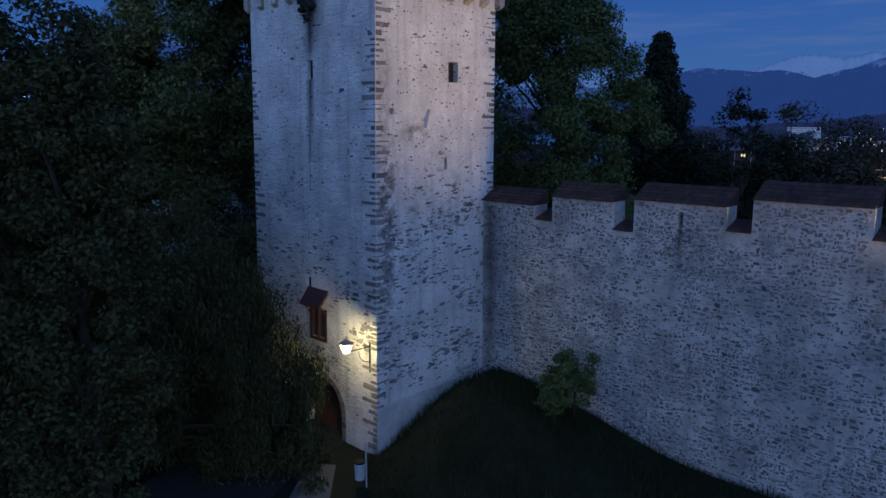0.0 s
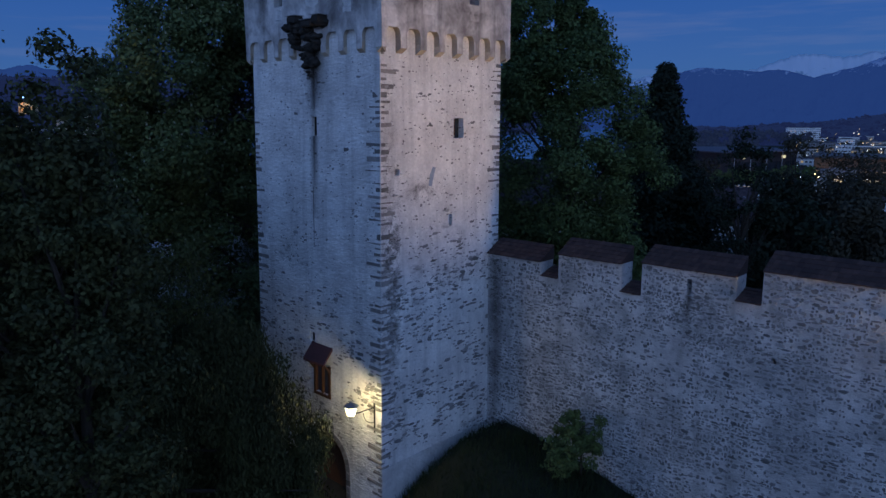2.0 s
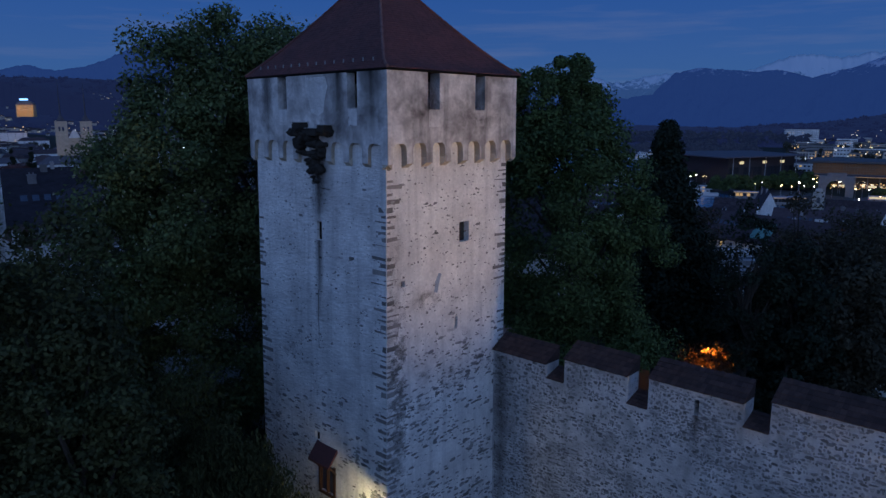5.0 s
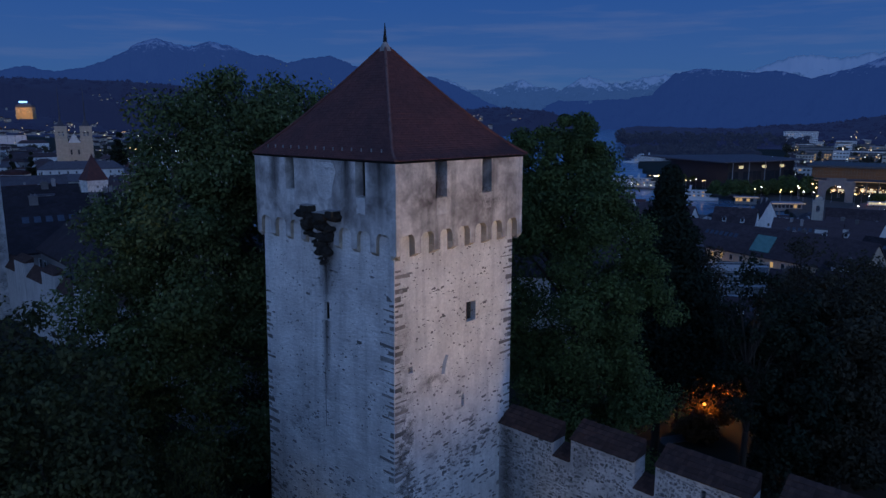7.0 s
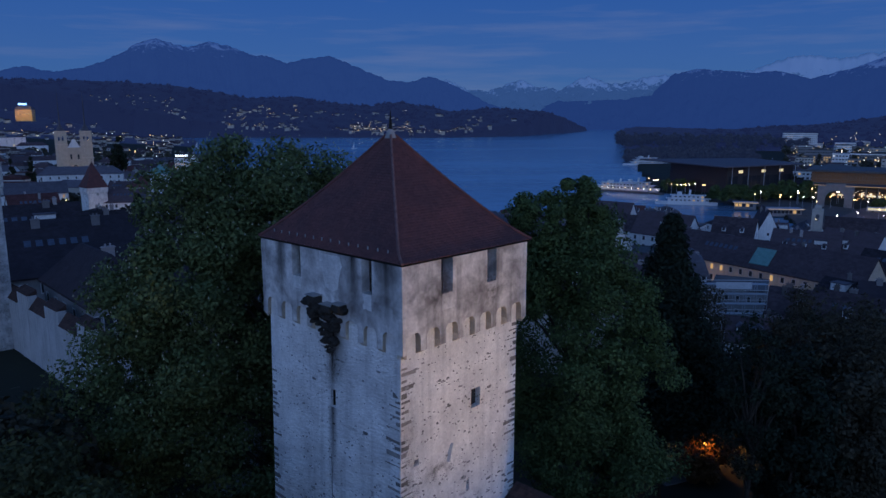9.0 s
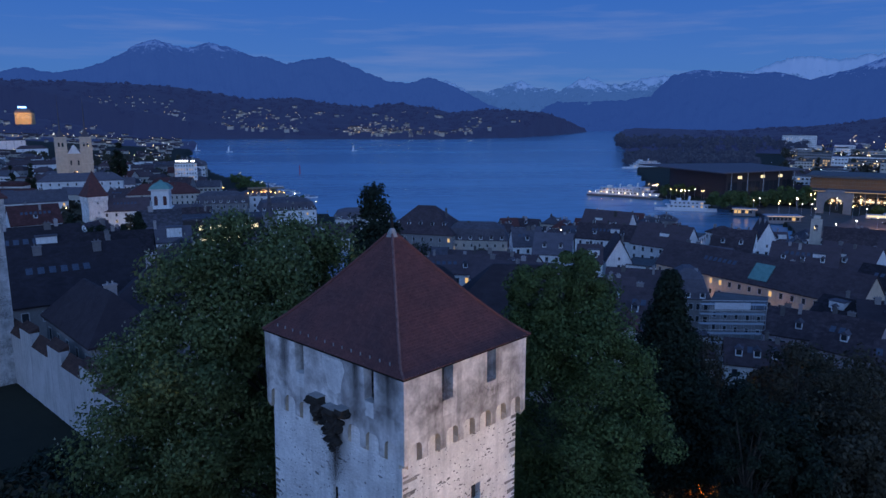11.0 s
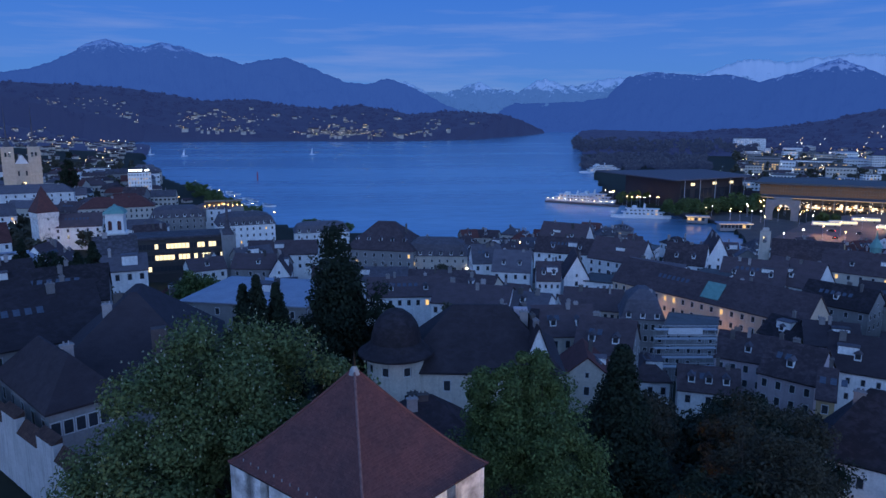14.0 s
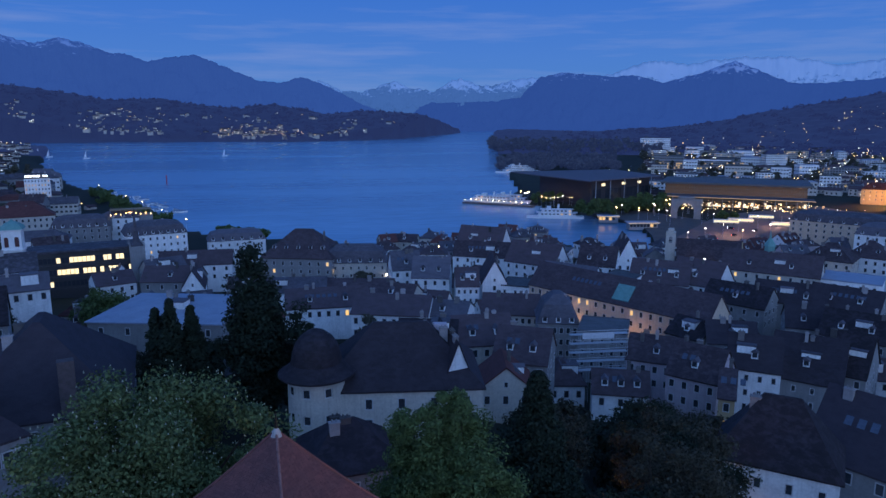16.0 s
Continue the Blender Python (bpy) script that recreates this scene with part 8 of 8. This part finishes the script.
spots = [(x, 470 + 0.42 * (x - 206) + wr.uniform(0, 26), z, h, w) for x, _, z, h, w in spots]
spots += [(190 + 10 * k, 560 + 6 * k, -33.5, 12, 5) for k in range(5)] + [(wr.uniform(296, 312), wr.uniform(440, 452), -33.5, wr.uniform(6, 9), 3.4) for _ in range(6)]
woods("quay_trees", "leafy plane trees along the station quay", spots, 110, 0.8, LEAF_MAPLE, 82)
spots = [(-92 - 120 * f + wr.uniform(-14, 2), 470 + 250 * f, -33.5, wr.uniform(7, 10), wr.uniform(3.5, 5)) for f in [k / 44 for k in range(45)]]
spots += [(-60 + 2.6 * k, 447 - 1.4 * k, -33.8, 6, 4) for k in range(12)]
woods("promenade_trees", "clipped green trees along the lake promenade", spots, 90, 0.75, LEAF_MAPLE, 83)
spots = []
for _ in range(1400):
    az, r = wr.uniform(-46, 11), wr.uniform(2380, 3100)
    x, y = EYE[0] + r * math.sin(radians(az)), EYE[1] + r * math.cos(radians(az))
    if not lake_inside(np.array([x]), np.array([y]))[0]:
        spots.append((x, y, float(ground_z(x, y)) - 2, wr.uniform(12, 22), wr.uniform(10, 18)))
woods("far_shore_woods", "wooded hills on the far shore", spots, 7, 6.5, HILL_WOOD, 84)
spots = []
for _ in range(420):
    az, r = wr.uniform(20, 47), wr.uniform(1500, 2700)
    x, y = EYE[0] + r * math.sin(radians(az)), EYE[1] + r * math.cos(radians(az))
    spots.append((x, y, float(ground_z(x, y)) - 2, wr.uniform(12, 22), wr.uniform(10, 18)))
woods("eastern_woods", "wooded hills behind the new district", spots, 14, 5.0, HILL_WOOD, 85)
spots = []
for _ in range(240):
    y = wr.uniform(300, 1050)
    x = wr.uniform(-0.6 * y, -0.37 * y)
    spots.append((x, y, float(ground_z(x, y)) - 1, wr.uniform(7, 15), wr.uniform(4, 7)))
for _ in range(160):
    y = wr.uniform(620, 1450)
    x = wr.uniform(0.5 * y, 0.98 * y)
    spots.append((x, y, -34, wr.uniform(9, 17), wr.uniform(4, 7)))
woods("garden_trees", "scattered garden trees between the houses", spots, 24, 1.8, LEAF_FAR, 86)


# ---- lamps in the park behind the wall ----
def park_lamp(x, y, energy):
    g = float(ground_z(x, y))
    t = thing("park_lamp", "lit park lamp throwing orange light on the trees", "lamp", pose(x, y, g), "park lamps")
    bm = bmesh.new()
    tube(bm, (0, 0, -0.4), (0, 0, 3.1), 0.06, 0.045, 8)
    part("post", bm, IRON, t)
    bm = bmesh.new()
    bmesh.ops.create_icosphere(bm, subdivisions=2, radius=0.14, matrix=Matrix.Translation((0, 0, 3.2)))
    ob = part("globe", bm, glow("orange_globe", (1.0, 0.42, 0.08), 4.0), t)
    ob.visible_shadow = False
    l = new("park_light", bpy.data.lights.new("park_light", "POINT"))
    l.data.energy, l.data.color, l.data.shadow_soft_size = energy, (1.0, 0.40, 0.08), 0.25
    l.parent = t
    l.location = (0, 0, 3.2)


park_lamp(31.8, 47.0, 2400)
park_lamp(27.2, 36.5, 240)
# Part of the lamp's orange is put into the leaf colour itself
LAMPLIT_LEAF = mat("lamplit_leaves", (0.17, 0.085, 0.035), 0.8, (0.09, 0.05, 0.02), 0.6, 0.7, 3.0, 0, per_island=0.6)
for i, (x, y, top, r) in enumerate(((33.2, 49.6, -4.4, 3.6), (26.0, 35.0, -3.1, 1.9), (28.3, 37.8, -2.2, 2.3))):
    dark_tree(x, y, top, r, "egg", 171 + i, "low tree lit orange by a park lamp, its leaf colour tinted to match", 260, 45, 0.3, 0.17, LAMPLIT_LEAF, "lamplit_tree")
# Pale slab added over the dark earth so the lamp's orange shows
bm = bmesh.new()
ring = [(22.5, 33.2), (29.0, 36.8), (28.6, 38.2), (22.2, 34.9)]
lo = [bm.verts.new((x, y, float(ground_z(x, y)) - 0.5)) for x, y in ring]
hi = [bm.verts.new((x, y, float(ground_z(x, y)) + 0.12)) for x, y in ring]
bm.faces.new(hi)
for k in range(4):
    bm.faces.new((lo[k], lo[(k + 1) % 4], hi[(k + 1) % 4], hi[k]))
tagged(part("park_path", bm, PATHMAT), "pale slab added below the trees to catch the orange lamplight", "path", kind="structure")


# ---- unseen floodlight mast added before the wall to warm the tower's upper flank ----
def floodlight(x, y, top, target, energy):
    g = float(ground_z(x, y))
    t = thing("floodlight_mast", "unseen steel floodlight mast added to warm the tower", "lamp", pose(x, y, g))
    h = top - g
    bm = bmesh.new()
    tube(bm, (0, 0, -0.5), (0, 0, h), 0.14, 0.08, 8)
    part("mast", bm, STEEL, t)
    aim = look((x, y, top + 0.2), target)
    ob = part("lamp_housing", boxbm(-0.3, 0.3, -0.25, 0.25, 0.05, 0.4, bevel=0.03), IRON, t)
    ob.matrix_basis = Matrix.Translation((-x, -y, -g)) @ aim
    l = new("flood_light", bpy.data.lights.new("flood_light", "SPOT"))
    l.data.energy, l.data.color, l.data.shadow_soft_size, l.data.spot_size, l.data.spot_blend = energy, (1.0, 0.65, 0.34), 2.0, radians(31), 1.0
    l.parent = t
    l.matrix_basis = Matrix.Translation((-x, -y, -g)) @ aim


floodlight(27.0, -19.0, 3.0, (3.4, 2.6, 18.6), 32000)

# ---- by the gate ----
def slab(name, ring, z0, z1, material, label, category):
    bm = bmesh.new()
    prism(bm, ring, "z", z0, z1)
    ob = part(name, bm, material)
    return tagged(ob, label, category, kind="structure")


ob = slab("lane", [(0.4, 2.2), (0.4, 5.2), (-3.2, 6.0), (-9, 5.0), (-16, 2.0), (-16, -2.5), (-7, -0.2), (-3.0, 1.5)], -1.3, -0.90, COBBLE, "dark cobbled lane running out of the gate", "lane")
ob.matrix_basis = TOWN
ob = slab("footpath", [(-2.6, 1.6), (-1.9, 0.6), (-8.0, -6.0), (-16.0, -9.0), (-16, -5.5), (-8.2, -3.0)], -2.4, -0.86, PATHMAT, "pale concrete footpath beside the grassy bank", "path")
ob.matrix_basis = TOWN
bin_ = thing("litter_bin", "pale steel litter bin on a post by the path", "bin", pose(-0.5, -2.7, -0.9))
bm = bmesh.new()
tube(bm, (0, 0, 0.35), (0, 0, 1.05), 0.2, 0.22, 14)
part("drum", bm, STEEL, bin_)
bm = bmesh.new()
tube(bm, (0.26, 0, -0.1), (0.26, 0, 1.9), 0.035, 0.035, 8)
part("post", bm, STEEL, bin_)
bm = bmesh.new()
tube(bm, (0, 0, 1.05), (0, 0, 1.12), 0.235, 0.235, 14)
part("rim", bm, IRON, bin_)

# bank: rough grass and a young shrub at the foot of the wall
r = np.random.default_rng(77)
n = 42000
u, v = r.uniform(-6.5, WALL_U - 0.02, n), r.uniform(-24, 0.0, n)
keep = (u > -1.2 - 0.55 * np.abs(v)) & (v < -0.02)
u, v = u[keep], v[keep]
x, y = u * AU[0] + v * AV[0], u * AU[1] + v * AV[1]
z = ground_z(x, y)
h = r.uniform(0.08, 0.3, len(x)) * (1 + 0.8 * (np.sin(x * 1.3) * np.sin(y * 1.1) > 0.2))
a = r.uniform(0, 6.283, len(x))
w = 0.02
px, py = np.cos(a) * w, np.sin(a) * w
lean = r.normal(size=(len(x), 2)) * 0.08
blades = np.stack([np.stack([x - px, y - py, z - 0.02], 1), np.stack([x + px, y + py, z - 0.02], 1), np.stack([x + lean[:, 0] + px * 0.3, y + lean[:, 1] + py * 0.3, z + h], 1), np.stack([x + lean[:, 0] - px * 0.3, y + lean[:, 1] - py * 0.3, z + h], 1)], 1).reshape(-1, 3)
grass = part("bank_grass", quad_mesh("bank_grass", blades, GRASS), None)
tagged(grass, "rough dark grass on the bank below the wall", "grass", kind="stuff")
rs = np.random.default_rng(5)
for i, (x, y, h, rad, per) in enumerate(((8.6, 0.2, 3.8, 1.15, 150), (7.6, -0.6, 2.2, 0.9, 110))):
    g = float(ground_z(x, y))
    cl = egg(rs, h, 0.3, rad, 26, 0.34, 0.35, 0.3)
    tree("shrub", "young leafy shrub at the foot of the wall", (x, y, g), h, cl, per, 0.075, LEAF_MAPLE, 0.05, 90 + i)
